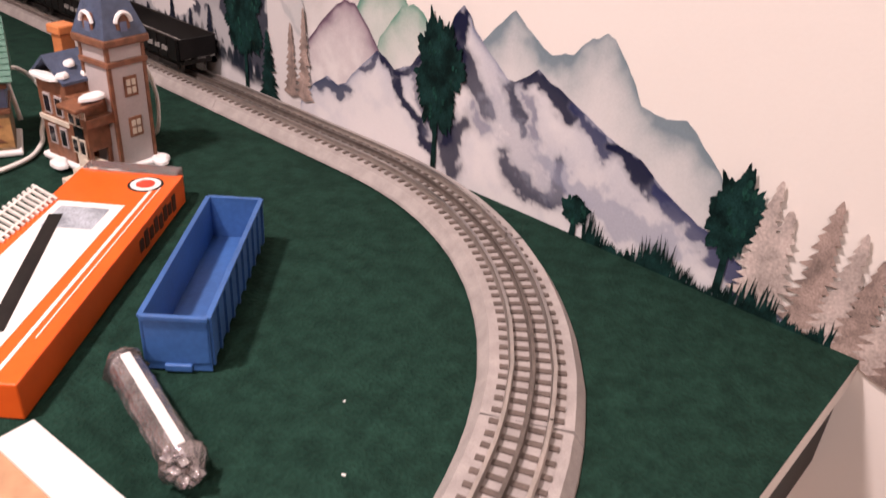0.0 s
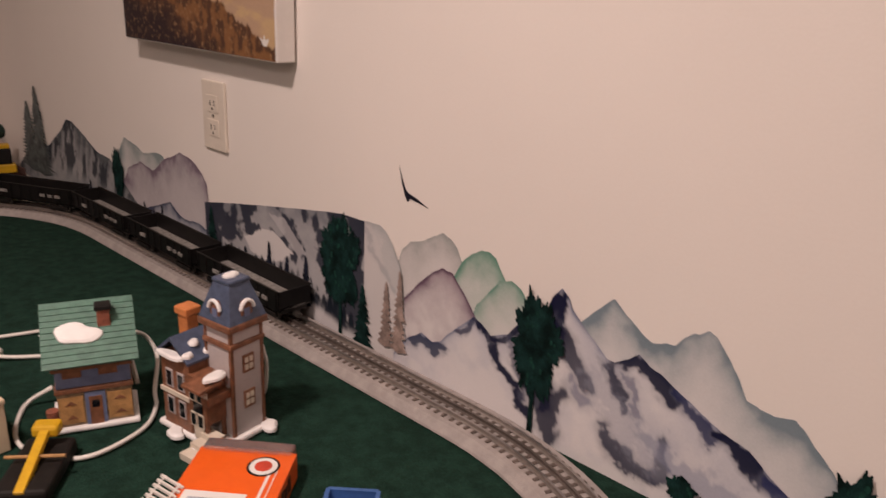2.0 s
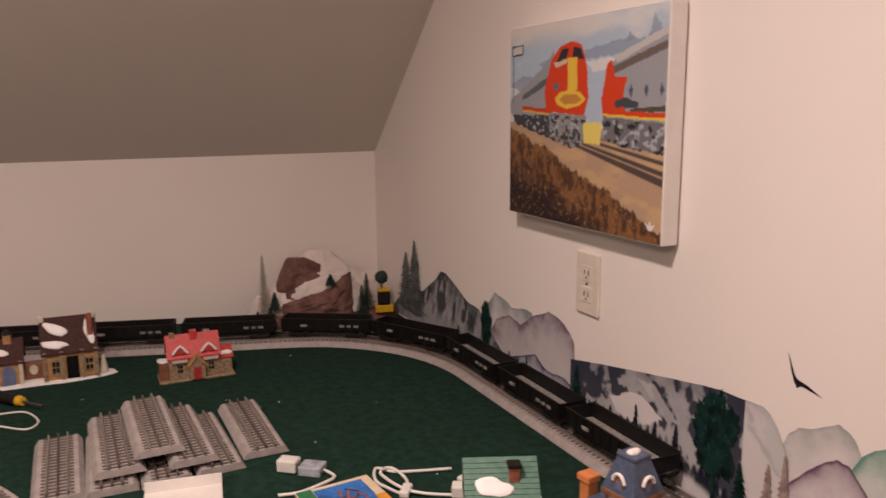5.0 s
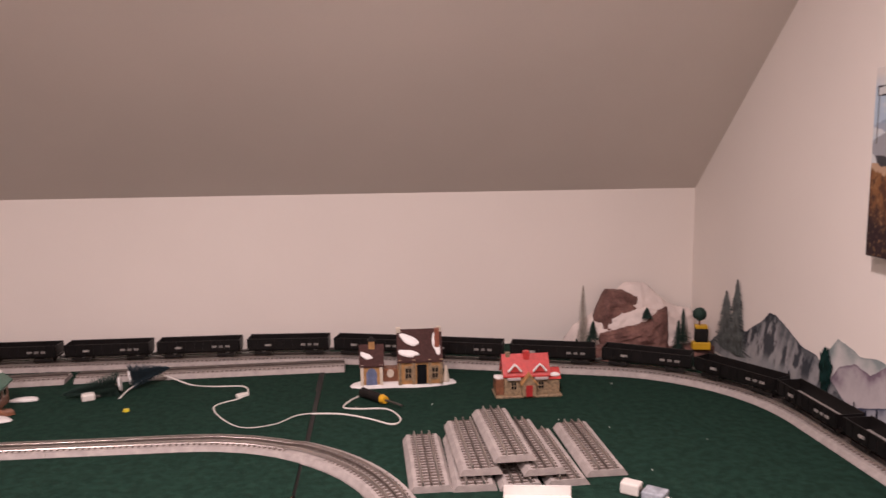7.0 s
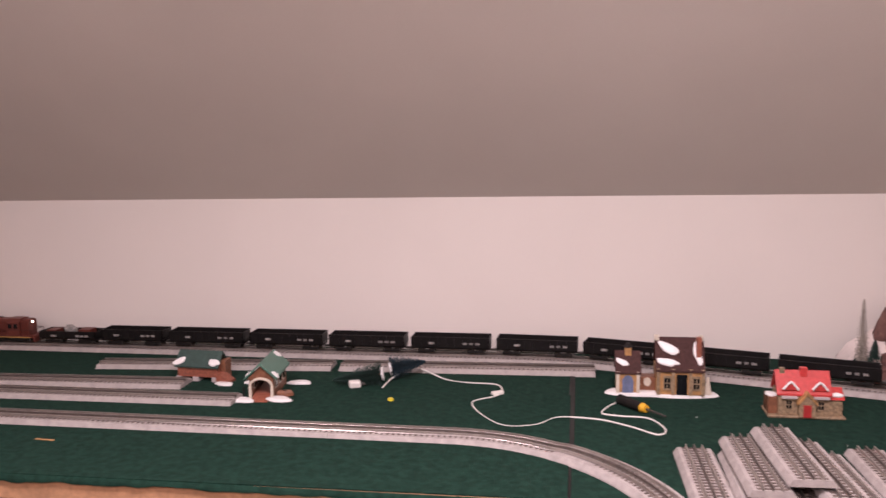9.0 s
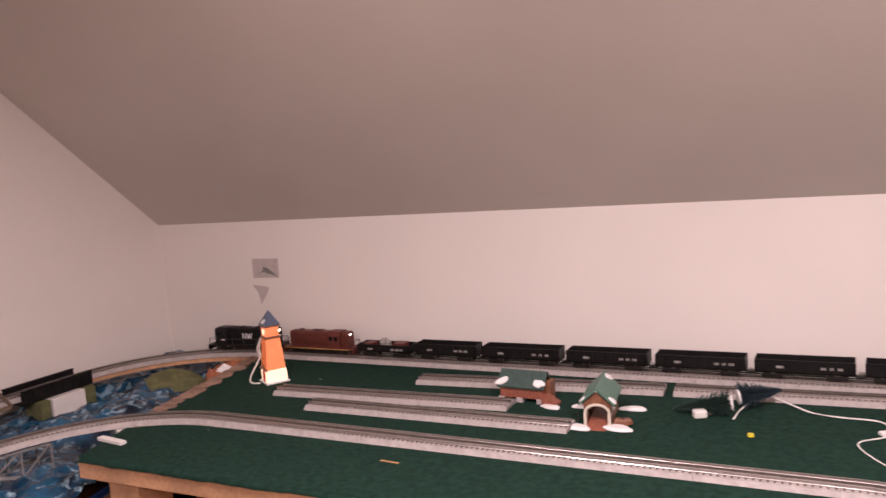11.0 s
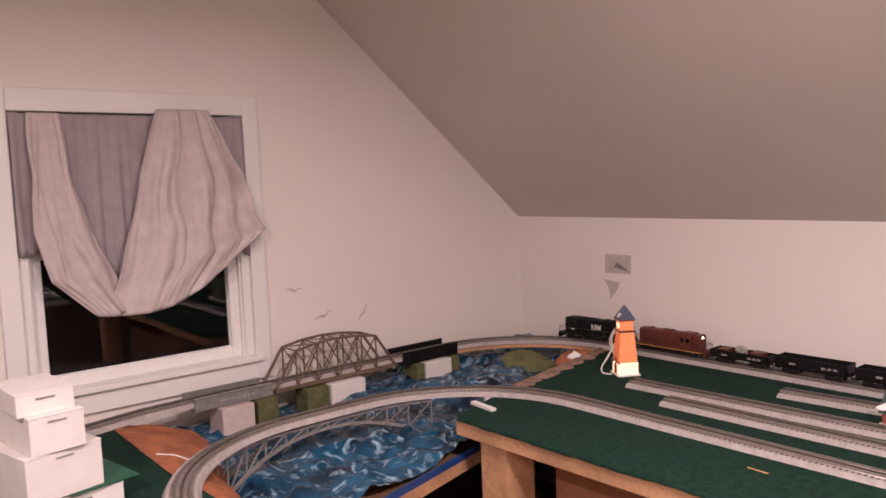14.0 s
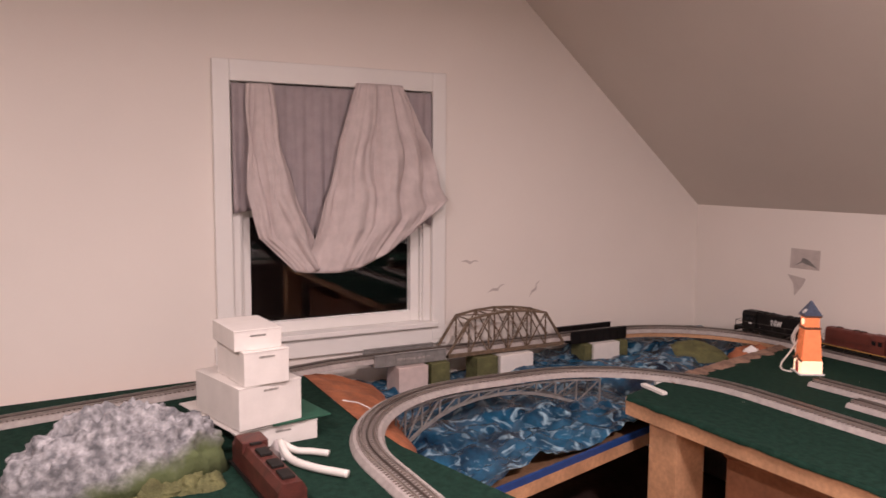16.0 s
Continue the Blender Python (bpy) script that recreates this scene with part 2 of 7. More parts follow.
# ---- track ----
def arc(cx, cy, r, a0, a1, step=6.0):
    n = max(2, int(abs(a1 - a0) / step))
    return [(cx + r * math.cos(radians(a0 + (a1 - a0) * i / n)), cy + r * math.sin(radians(a0 + (a1 - a0) * i / n))) for i in range(n + 1)]


R = 0.457
MAIN = [(-3.56, -0.9), (-3.58, 0.1), (-3.70, 0.75), (-3.765, 1.02), (-3.78, 1.25), (-3.78, 2.148)] + arc(-3.323, 2.148, R, 180, 90) + [(-1.35, 2.605), (-1.23, 2.602), (-1.11, 2.585), (-0.98, 2.553)] \
    + arc(-0.50, 1.94, R, 73, 0) + arc(-0.50, 0.915, R, 0, -180) + arc(-1.414, 1.508, R, 0, 90) + arc(-2.92, 1.508, R, 90, 180) + arc(-2.92, 1.30, R, 180, 270) + [(-2.5, 0.843)]


def lengths(pts):
    s = [0.0]
    for p, q in zip(pts, pts[1:]):
        s.append(s[-1] + math.hypot(q[0] - p[0], q[1] - p[1]))
    return s


def along(pts, cum, s):
    s = min(max(s, 0), cum[-1] - 1e-6)
    i = max(0, int(np.searchsorted(cum, s, side="right")) - 1)
    k = (s - cum[i]) / (cum[i + 1] - cum[i])
    p, q = pts[i], pts[i + 1]
    return p[0] + (q[0] - p[0]) * k, p[1] + (q[1] - p[1]) * k


BED = [(-0.041, 0.0), (-0.040, 0.003), (-0.0325, 0.013), (0.0325, 0.013), (0.040, 0.003), (0.041, 0.0)]
RAILP = [(-0.0022, 0), (-0.0008, 0.0015), (-0.0014, 0.0060), (0.0014, 0.0060), (0.0008, 0.0015), (0.0022, 0)]


def track_section(points, lift=0.0):
    """One snap-together section of three-rail track on moulded ballast."""
    P = [Vector((x, y, tz(x, y) + lift)) for x, y in points]
    t = thing("track_section", "grey plastic roadbed track section, two bright rails, one black", "track", Matrix.Translation(P[0]), "track sections")
    Q = [p - P[0] for p in P]
    part("roadbed", sweep(Q, BED), ROADBED, t)
    for off, m in ((-0.016, RAIL), (0.0, BLACKRAIL), (0.016, RAIL)):
        line = []
        for i, q in enumerate(Q):
            d = (Q[min(i + 1, len(Q) - 1)] - Q[max(0, i - 1)]).normalized()
            line.append(q + Vector((d.y, -d.x, 0)) * off + Vector((0, 0, 0.0145)))
        part("rail", sweep(line, RAILP), m, t)
    cum = lengths([(q.x, q.y) for q in Q])
    b = bmesh.new()
    n = max(2, int(cum[-1] / 0.0124))
    flat = [(q.x, q.y) for q in Q]
    for i in range(n):
        s = (i + 0.5) * cum[-1] / n
        x, y = along(flat, cum, s)
        x2, y2 = along(flat, cum, min(s + 0.004, cum[-1]))
        x1, y1 = along(flat, cum, max(0, s - 0.004))
        z = Q[0].z + (Q[-1].z - Q[0].z) * s / cum[-1]
        box(-0.0021, 0.0021, -0.0250, 0.0250, 0.0125, 0.0146, m=Matrix.Translation((x, y, z)) @ Matrix.Rotation(math.atan2(y2 - y1, x2 - x1), 4, "Z"), bm=b)
    tagged(part("tie_strip", b, TIE, t), kind="stuff")
    return t


def lay(pts, step=0.254, lift=0.0):
    cum = lengths(pts)
    n = max(1, round(cum[-1] / step))
    for i in range(n):
        a, b = cum[-1] * i / n, cum[-1] * (i + 1) / n - 0.0008
        k = 9
        track_section([along(pts, cum, a + (b - a) * j / k) for j in range(k + 1)], lift)


lay(MAIN)
lay([(-2.936, 2.232), (-2.20, 2.262)], 0.25)
lay([(-2.75, 2.140), (-2.0, 2.146)], 0.25)
lay([(-2.56, 2.425), (-1.85, 2.478)], 0.25)
lay([(-1.825, 2.480), (-1.10, 2.505)], 0.25)


# ---- the train ----
MCUM = lengths(MAIN)
LIT = mat("lit_headlight", (1, 0.9, 0.7), 0.3, emit=(1.0, 0.85, 0.6, 6.0))
DARKGLASS = mat("dark_window", (0.008, 0.008, 0.010), 0.12, vary=0.1)
GREYLOAD = mat("grey_stone_load", (0.30, 0.28, 0.26), 0.8, vary=0.3, scale=120, bump=0.6)


def on_track(s):
    x, y = along(MAIN, MCUM, s)
    return Vector((x, y, tz(x, y) + 0.0205))


def placed(s, length):
    """Pose of a vehicle whose middle stands at s on the main line; +x is its front."""
    a, b = on_track(s - length * 0.32), on_track(s + length * 0.32)
    d = a - b
    return Matrix.Translation((a + b) / 2) @ Matrix.Rotation(math.atan2(d.y, d.x), 4, "Z")


def truck(parent, x, span=0.042):
    fr = part("truck_frame", box(x - span * 0.72, x + span * 0.72, -0.024, -0.019, 0.006, 0.014, 0.001), BLACK2, parent)
    part("truck_frame", box(x - span * 0.72, x + span * 0.72, 0.019, 0.024, 0.006, 0.014, 0.001), BLACK2, parent)
    for dx in (-span / 2, span / 2):
        for y in (-0.018, 0.013):
            part("wheel", cyl(0.0095, 0.0095, 0.005, 18, pose(x + dx, y, 0.0095, -90)), STEEL, parent)
        part("axle", cyl(0.002, 0.002, 0.03, 8, pose(x + dx, -0.015, 0.0095, -90)), STEEL, parent)


def emblem(parent, m, h=0.02):
    """Two white zigzag strokes."""
    w = h * 0.16
    def stroke(pts):
        b = bmesh.new()
        for (x0, z0), (x1, z1) in zip(pts, pts[1:]):
            prism([(x0 - w / 2, z0), (x0 + w / 2, z0), (x1 + w / 2, z1), (x1 - w / 2, z1)], 0.0006, bm=b)
        return b
    for pts in ([(-0.95, -0.5), (-0.95, 0.5), (-0.30, -0.5), (-0.30, 0.5)], [(-0.10, 0.5), (0.15, -0.5), (0.40, 0.45), (0.65, -0.5), (0.90, 0.5)]):
        if len(pts) == 4:
            b = stroke([(pts[1][0] * h, pts[1][1] * h), (pts[2][0] * h, pts[2][1] * h)])
            for x in (-0.95, -0.30):
                box(x * h - w / 2, x * h + w / 2, -0.0001, 0.0006, -0.5 * h, 0.5 * h, bm=b)
        else:
            b = stroke([(x * h, z * h) for x, z in pts])
        b.transform(m)
        part("emblem", b, WHITE, parent, "white zigzag emblem")


def rail_line(parent, pts, r=0.0009):
    part("handrail", sweep([Vector(p) for p in pts], circle(r, 6)), STEEL if parent["label"].startswith("black") else DKMAROON, parent)


def diesel(s, L, body, label, cab_at, fans, zig, H=0.083):
    """A hood-unit diesel on two trucks; cab_at: the cab's middle along its length."""
    t = thing("diesel_locomotive", label, "locomotive", placed(s, L), "train")
    e = L / 2
    part("underframe", box(-e, e, -0.030, 0.030, 0.019, 0.025, 0.0008), BLACK2 if zig else body, t)
    part("fuel_tank", box(-0.045, 0.045, -0.024, 0.024, 0.006, 0.019, 0.003), BLACK2, t)
    ends = (-e + 0.022, e - 0.026)
    hood = prism([(-0.0205, 0.025), (0.0205, 0.025), (0.0205, H - 0.006), (0.014, H), (-0.014, H), (-0.0205, H - 0.006)], ends[1] - ends[0], Matrix.Translation((ends[1], 0, 0)) @ Matrix.Rotation(math.pi / 2, 4, "Z"))
    part("hood", hood, body, t)
    c0, c1 = cab_at - 0.024, cab_at + 0.024
    cabm = prism([(-0.029, 0.025), (0.029, 0.025), (0.029, H - 0.010), (0.017, H + 0.003), (-0.017, H + 0.003), (-0.029, H - 0.010)], c1 - c0, Matrix.Translation((c1, 0, 0)) @ Matrix.Rotation(math.pi / 2, 4, "Z"))
    cab = part("cab", cabm, body, t)
    for y in (-0.0297, 0.0290):
        for x in (-0.010, 0.011):
            part("cab_window", box(cab_at + x - 0.007, cab_at + x + 0.007, y, y + 0.0007, H - 0.028, H - 0.014), DARKGLASS, cab)
    for x in fans:
        fan = part("roof_fan", cyl(0.0125, 0.0115, 0.0035, 20, pose(x, 0, H)), body, t)
        part("fan_grille", cyl(0.0095, 0.0095, 0.0008, 16, pose(x, 0, H + 0.0034)), BLACK2, fan)
    part("roof_vent", box(-0.012, 0.012, -0.009, 0.009, H, H + 0.0025, 0.0006), body, t)
    for y in (-0.0212, 0.0205):
        for k in range(9):
            x = ends[0] + 0.02 + k * (ends[1] - ends[0] - 0.04) / 8
            if abs(x - cab_at) > 0.034:
                part("hood_door", box(x - 0.009, x + 0.009, y, y + 0.0007, 0.030, H - 0.018), body, t)
    for y in (-0.029, 0.029):
        rail_line(t, [(-e + 0.006, y, 0.045), (e - 0.006, y, 0.045)])
        for k in range(7):
            x = -e + 0.006 + k * (L - 0.012) / 6
            if abs(x - cab_at) > 0.026:
                rail_line(t, [(x, y, 0.025), (x, y * 1.001, 0.046)])
        if not zig:
            part("sill_stripe", box(-e + 0.01, e - 0.01, y * 1.035 - 0.0004, y * 1.035 + 0.0004, 0.0195, 0.0225), GOLD, t, "faded gold stripe")
    for sx in (-1, 1):
        part("pilot", box(sx * e - 0.003, sx * e + 0.003, -0.028, 0.028, 0.005, 0.022, 0.001), body, t)
        part("coupler", box(sx * (e + 0.006) - 0.008, sx * (e + 0.006) + 0.008, -0.004, 0.004, 0.010, 0.017, 0.001), STEEL, t)
        rail_line(t, [(sx * (e - 0.003), -0.026, 0.022), (sx * (e - 0.003), -0.026, 0.046), (sx * (e - 0.003), 0.026, 0.046), (sx * (e - 0.003), 0.026, 0.022)])
        x = ends[1] if sx > 0 else ends[0]
        part("headlight", cyl(0.0032, 0.0032, 0.002, 12, pose(x, 0.0, H - 0.010, 0, 90 * sx)), LIT, t, "lit headlight")
        truck(t, sx * (e - 0.062), 0.046)
    if zig:
        emblem(t, Matrix.Translation((-0.012, -0.0215, 0.055)), 0.021)
        emblem(t, Matrix.Translation((-0.012, 0.0215, 0.055)) @ Matrix.Rotation(math.pi, 4, "Z"), 0.021)
        emblem(t, Matrix.Translation((ends[0] - 0.0008, 0, 0.052)) @ Matrix.Rotation(-math.pi / 2, 4, "Z"), 0.011)
        for y in (-0.011, 0.011):
            part("number_bar", box(ends[0] - 0.0009, ends[0] - 0.0001, y - 0.005, y + 0.005, 0.066, 0.069), WHITE, t)
        for y in (-0.0297, 0.0290):
            part("number_bar", box(cab_at - 0.010, cab_at + 0.004, y, y + 0.0007, 0.040, 0.044), WHITE, t)
    return t


def gondola(s, L, h, label, load=False, floor_mat=None):
    """An open car with ribbed sides on two trucks."""
    t = thing("open_freight_car", label, "freight car", placed(s, L), "train")
    e, w = L / 2, 0.029
    part("underframe", box(-e, e, -0.022, 0.022, 0.017, 0.023), BLACK2, t)
    part("car_floor", box(-e, e, -w + 0.001, w - 0.001, 0.023, 0.026), floor_mat or BLACK2, t)
    for y in (-1, 1):
        side = part("side", box(-e, e, min(y * w, y * (w - 0.0018)), max(y * w, y * (w - 0.0018)), 0.023, h, 0.0004), BLACK, t)
        for k in range(10):
            x = -e + 0.006 + k * (L - 0.012) / 9
            part("rib", box(x - 0.0012, x + 0.0012, min(y * w, y * (w + 0.0016)), max(y * w, y * (w + 0.0016)), 0.023, h - 0.001), BLACK, side)
        part("top_chord", box(-e, e, y * w - 0.0017, y * w + 0.0017, h - 0.001, h + 0.0015, 0.0005), BLACK2, t)
        for k, (x, wd) in enumerate(((-0.35, 0.012), (-0.27, 0.010), (-0.19, 0.012), (0.24, 0.018))):
            part("lettering_bar", box(x * L - wd / 2, x * L + wd / 2, min(y * w, y * (w + 0.0021)), max(y * w, y * (w + 0.0021)), h * 0.62, h * 0.62 + 0.006), GREYLOAD, t)
    for x in (-1, 1):
        part("end", box(min(x * e, x * (e - 0.002)), max(x * e, x * (e - 0.002)), -w, w, 0.023, h), BLACK, t)
        part("coupler", box(x * (e + 0.006) - 0.008, x * (e + 0.006) + 0.008, -0.0035, 0.0035, 0.010, 0.017, 0.001), STEEL, t)
        truck(t, x * (e - 0.042), 0.034)
    return t


HEAD, GAP = 3.58, 0.022
diesel(HEAD + 0.155, 0.31, BLACK, "black plastic high-hood diesel locomotive with white emblem", 0.092, (0.045, 0.018, -0.050, -0.078, -0.106), True)
HEAD += 0.31 + GAP
diesel(HEAD + 0.145, 0.29, MAROON, "tuscan red plastic diesel locomotive behind the black one", -0.072, (0.08, 0.02, -0.005), False, 0.078)
HEAD += 0.29 + GAP
g = gondola(HEAD + 0.10, 0.20, 0.043, "short black open car loaded with crates and stone", floor_mat=BLACK2)
b = bmesh.new()
bmesh.ops.create_icosphere(b, subdivisions=3, radius=0.02)
for v in b.verts:
    v.co += v.co.normalized() * noise.noise(v.co * 90) * 0.007
    v.co = Vector((v.co.x * 1.0 + 0.005, v.co.y * 0.9, v.co.z * 0.9 + 0.042))
stone = part("stone_load", b, GREYLOAD, g, "pale grey stone lump")
part("crate_load", box(-0.075, -0.035, -0.02, 0.02, 0.026, 0.049, 0.001), MAROON, g, "reddish crate")
part("crate_load", box(0.045, 0.08, -0.02, 0.02, 0.026, 0.046, 0.001), MAROON, g, "reddish crate")
HEAD += 0.20 + GAP
for L, h in ((0.215, 0.053), (0.25, 0.053)) + ((0.235, 0.053),) * 12:
    gondola(HEAD + L / 2, L, h, "black plastic open hopper car with ribbed sides", floor_mat=GREYLOAD)
    HEAD += L + GAP

# ---- loose track sections ----
def loose(x, y, z, rz, n=0.254):
    t = track_section([(n * (k / 3 - 0.5), 0) for k in range(4)])
    t.matrix_world = pose(x, y, z, 0, 0, rz)
    for c in t.children:
        c.data.transform(Matrix.Translation((-n / 2, 0, 0)))
    return t


for x, y, z, rz in ((-0.912, 1.806, 0.902, 91), (-0.829, 1.802, 0.902, 89.5), (-0.746, 1.798, 0.902, 90.5), (-0.663, 1.805, 0.902, 93), (-0.820, 1.822, 0.9235, 91.5), (-0.705, 1.810, 0.9235, 93), (-0.757, 1.826, 0.945, 92.5)):
    loose(x, y, z + 0.003, rz)
loose(-0.577, 1.837, 0.906, 91.5)


# ---- paper mountains on the wall ----
def speck(a, b, freq, seed=0, octaves=4):
    """Smooth noise from 0 to 1 over arrays a and b."""
    out, amp, total = np.zeros_like(a), 1.0, 0.0
    for o in range(octaves):
        p, q = a * freq + 17.3 * seed + 5.1 * o, b * freq + 9.7 * seed + 3.3 * o
        i, j = np.floor(p), np.floor(q)
        f, g = p - i, q - j
        f, g = f * f * (3 - 2 * f), g * g * (3 - 2 * g)

        def cell(m, n):
            v = np.sin(m * 127.1 + n * 311.7 + seed * 1.7) * 43758.5453
            return v - np.floor(v)
        out += amp * (cell(i, j) * (1 - f) * (1 - g) + cell(i + 1, j) * f * (1 - g) + cell(i, j + 1) * (1 - f) * g + cell(i + 1, j + 1) * f * g)
        total, amp, freq = total + amp, amp * 0.55, freq * 2.03
    return out / total


def ease(x, lo, hi):
    t = np.clip((x - lo) / (hi - lo), 0, 1)
    return t * t * (3 - 2 * t)


def blend(col, other, k):
    return col + (np.array(other) - col) * np.clip(k, 0, 1)[..., None]


def line_gap(a, b, pts):
    """Distance from each (a, b) to a line of (a, b, half width) points, less the width there."""
    best = np.full_like(a, 9.0)
    for (a0, b0, w0), (a1, b1, w1) in zip(pts, pts[1:]):
        da, db = a1 - a0, b1 - b0
        k = np.clip(((a - a0) * da + (b - b0) * db) / (da * da + db * db), 0, 1)
        best = np.minimum(best, np.hypot(a - a0 - k * da, b - b0 - k * db) - (w0 + (w1 - w0) * k))
    return best


def inside(a, b, pts):
    """1 where (a, b) lies within the polygon."""
    odd = np.zeros(a.shape, bool)
    for (a0, b0), (a1, b1) in zip(pts, pts[1:] + pts[:1]):
        if b0 != b1:
            odd ^= ((b0 > b) != (b1 > b)) & (a < (a1 - a0) * (b - b0) / (b1 - b0) + a0)
    return odd.astype(float)


def pigment(name, rough=0.7):
    """Printed or painted pigment carried by the mesh, with a fine paper grain."""
    m = bpy.data.materials.new(name)
    m.use_nodes = True
    nt = m.node_tree
    b = nt.nodes["Principled BSDF"]
    b.inputs["Roughness"].default_value, b.inputs["Specular IOR Level"].default_value = rough, 0.08
    at = nt.nodes.new("ShaderNodeAttribute")
    at.attribute_name = "pigment"
    tc, n = nt.nodes.new("ShaderNodeTexCoord"), nt.nodes.new("ShaderNodeTexNoise")
    n.inputs["Scale"].default_value, n.inputs["Detail"].default_value = 420, 3
    nt.links.new(tc.outputs["Object"], n.inputs["Vector"])
    mx = nt.nodes.new("ShaderNodeMixRGB")
    mx.blend_type, mx.inputs["Fac"].default_value = "OVERLAY", 0.10
    nt.links.new(at.outputs["Color"], mx.inputs["Color1"])
    nt.links.new(n.outputs["Fac"], mx.inputs["Color2"])
    nt.links.new(mx.outputs["Color"], b.inputs["Base Color"])
    bp = nt.nodes.new("ShaderNodeBump")
    bp.inputs["Strength"].default_value, bp.inputs["Distance"].default_value = 0.15, 0.001
    nt.links.new(n.outputs["Fac"], bp.inputs["Height"])
    nt.links.new(bp.outputs["Normal"], b.inputs["Normal"])
    return m


PRINT = pigment("watercolour_print")
PAINTED = pigment("acrylic_paint", 0.45)


def colour_grid(name, A, B, depth, colour, material, parent):
    """A sheet on the right wall over grids of y and z, standing depth off it and turned back at its top edge."""
    rows, cols = A.shape
    co = np.stack([np.full_like(A, -depth), A, B], -1)
    lip = co[-1:].copy()
    lip[..., 0] += 0.0004
    co, colour = np.concatenate([co, lip]), np.concatenate([colour, colour[-1:]])
    k = np.arange((rows + 1) * cols).reshape(rows + 1, cols)
    faces = np.stack([k[:-1, :-1], k[1:, :-1], k[1:, 1:], k[:-1, 1:]], -1).reshape(-1, 4)
    me = bpy.data.meshes.new(name)
    me.from_pydata(co.reshape(-1, 3).tolist(), [], faces.tolist())
    at = me.attributes.new("pigment", "FLOAT_COLOR", "POINT")
    at.data.foreach_set("color", np.concatenate([np.clip(colour, 0.004, 0.9), np.ones(colour.shape[:2] + (1,))], -1).astype(np.float32).ravel())
    me.materials.append(material)
    ob = new(name, me)
    ob.parent = parent
    return ob


PAPER = (0.70, 0.665, 0.65)
NAVY = (0.005, 0.007, 0.032)
PINEINK = mat("dark_green_ink", (0.006, 0.022, 0.020), 0.7, spec=0.08, vary=0.6, scale=60)
DKINK = mat("blue_black_ink", (0.014, 0.017, 0.030), 0.7, spec=0.08, vary=0.5, scale=50)
LEAFINK = mat("leaf_green_ink", (0.010, 0.042, 0.032), 0.7, spec=0.08, vary=0.5, scale=90)
SLATEINK = mat("slate_green_ink", (0.085, 0.10, 0.098), 0.7, vary=0.5, scale=60)
BROWNINK = mat("brown_ink", (0.30, 0.225, 0.195), 0.7, vary=0.35, scale=60)
PALEINK = mat("pale_brown_ink", (0.46, 0.385, 0.35), 0.7, vary=0.3, scale=40)
BIRDINK = mat("bird_ink", (0.012, 0.012, 0.02), 0.7, spec=0.08)

decals = thing("mountain_decal", "watercolour mountain range stickers along the cream wall", "wall sticker", Matrix.Translation((-0.0004, 0, 0)))
TURN_WALL = Matrix(((0, -1, 0, 0), (1, 0, 0, 0), (0, 0, 1, 0), (0, 0, 0, 1)))   # prism's x becomes y, its depth -x
BASE = 0.906


def hill(name, ridge, layer, ink, mid, fade, strokes=(), rim=0.4, streak=0.0, seed=1, amp=0.0022, wash=0.0, low=PAPER, extra=None):
    """A watercolour hill below a ridge of (y, z) points: pigment at the crest that pales downwards, with brushed strokes of (y, z, half width)."""
    pts = sorted(ridge)
    ys = np.arange(pts[0][0], pts[-1][0], 0.0017)
    top = np.interp(ys, [p[0] for p in pts], [p[1] for p in pts])
    top = top + amp * (speck(ys, ys * 0, 90, seed) - 0.5) * 2
    t = np.linspace(0, 1, 72)[:, None] ** 0.75
    A, B = np.broadcast_to(ys, (72, len(ys))).copy(), BASE + (top - BASE)[None, :] * t
    a, b = A + 0.022 * (speck(A, B, 60, seed + 1) - 0.5), B + 0.022 * (speck(A, B, 60, seed + 2) - 0.5)
    d = (top[None, :] - B) + 2.0 * fade * (speck(A, B, 30, seed + 3) - 0.5)
    if streak:
        d = d + streak * (speck(A + 0.35 * B, B * 0.18, 70, seed + 4) - 0.5)
    col = np.empty(A.shape + (3,))
    col[:] = low
    col = blend(col, mid, np.exp(-np.clip(d, 0, 9) / (fade * 1.9)))
    col = blend(col, ink, 0.9 * np.exp(-np.clip(d, 0, 9) / (fade * 0.55)))
    if wash:
        col = blend(col, mid, wash * ease(speck(A, B, 24, seed + 5), 0.42, 0.72))
    if rim:
        col = blend(col, np.array(ink) * 0.8, rim * ease(0.0045 - (top[None, :] - B), -0.002, 0.004) * ease(speck(A, B, 25, seed + 6), 0.25, 0.6))
    for line, soft, strength, shade in strokes:
        g = line_gap(a, b, [(p, q, 1.15 * w + 0.0016) for p, q, w in line])
        col = blend(col, (np.array(shade) * 2.0 + np.array(mid)) / 3, 0.5 * strength * (1 - ease(g, 0, soft * 1.5)))
        col = blend(col, shade, strength * (1 - ease(g + soft * 1.6 * (speck(A, B, 95, seed + 7) - 0.5), -0.001, soft * 0.45)))
    if extra:
        col = extra(A, B, col)
    return colour_grid(name, A, B, 0.0005 * layer, col, PRINT, decals)


def far_rocks(A, B, col):
    k = ease(speck(A + 0.3 * B, B * 0.35, 55, 31), 0.46, 0.56)
    col = blend(col, (0.030, 0.036, 0.046), 0.9 * k * ease(B, 0.945, 0.99))
    return blend(col, (0.22, 0.25, 0.26), 0.6 * ease(2.42 - A, -0.12, 0.10) * ease(speck(A, B, 30, 33), 0.4, 0.7) * ease(1.0 - B, 0, 0.06))


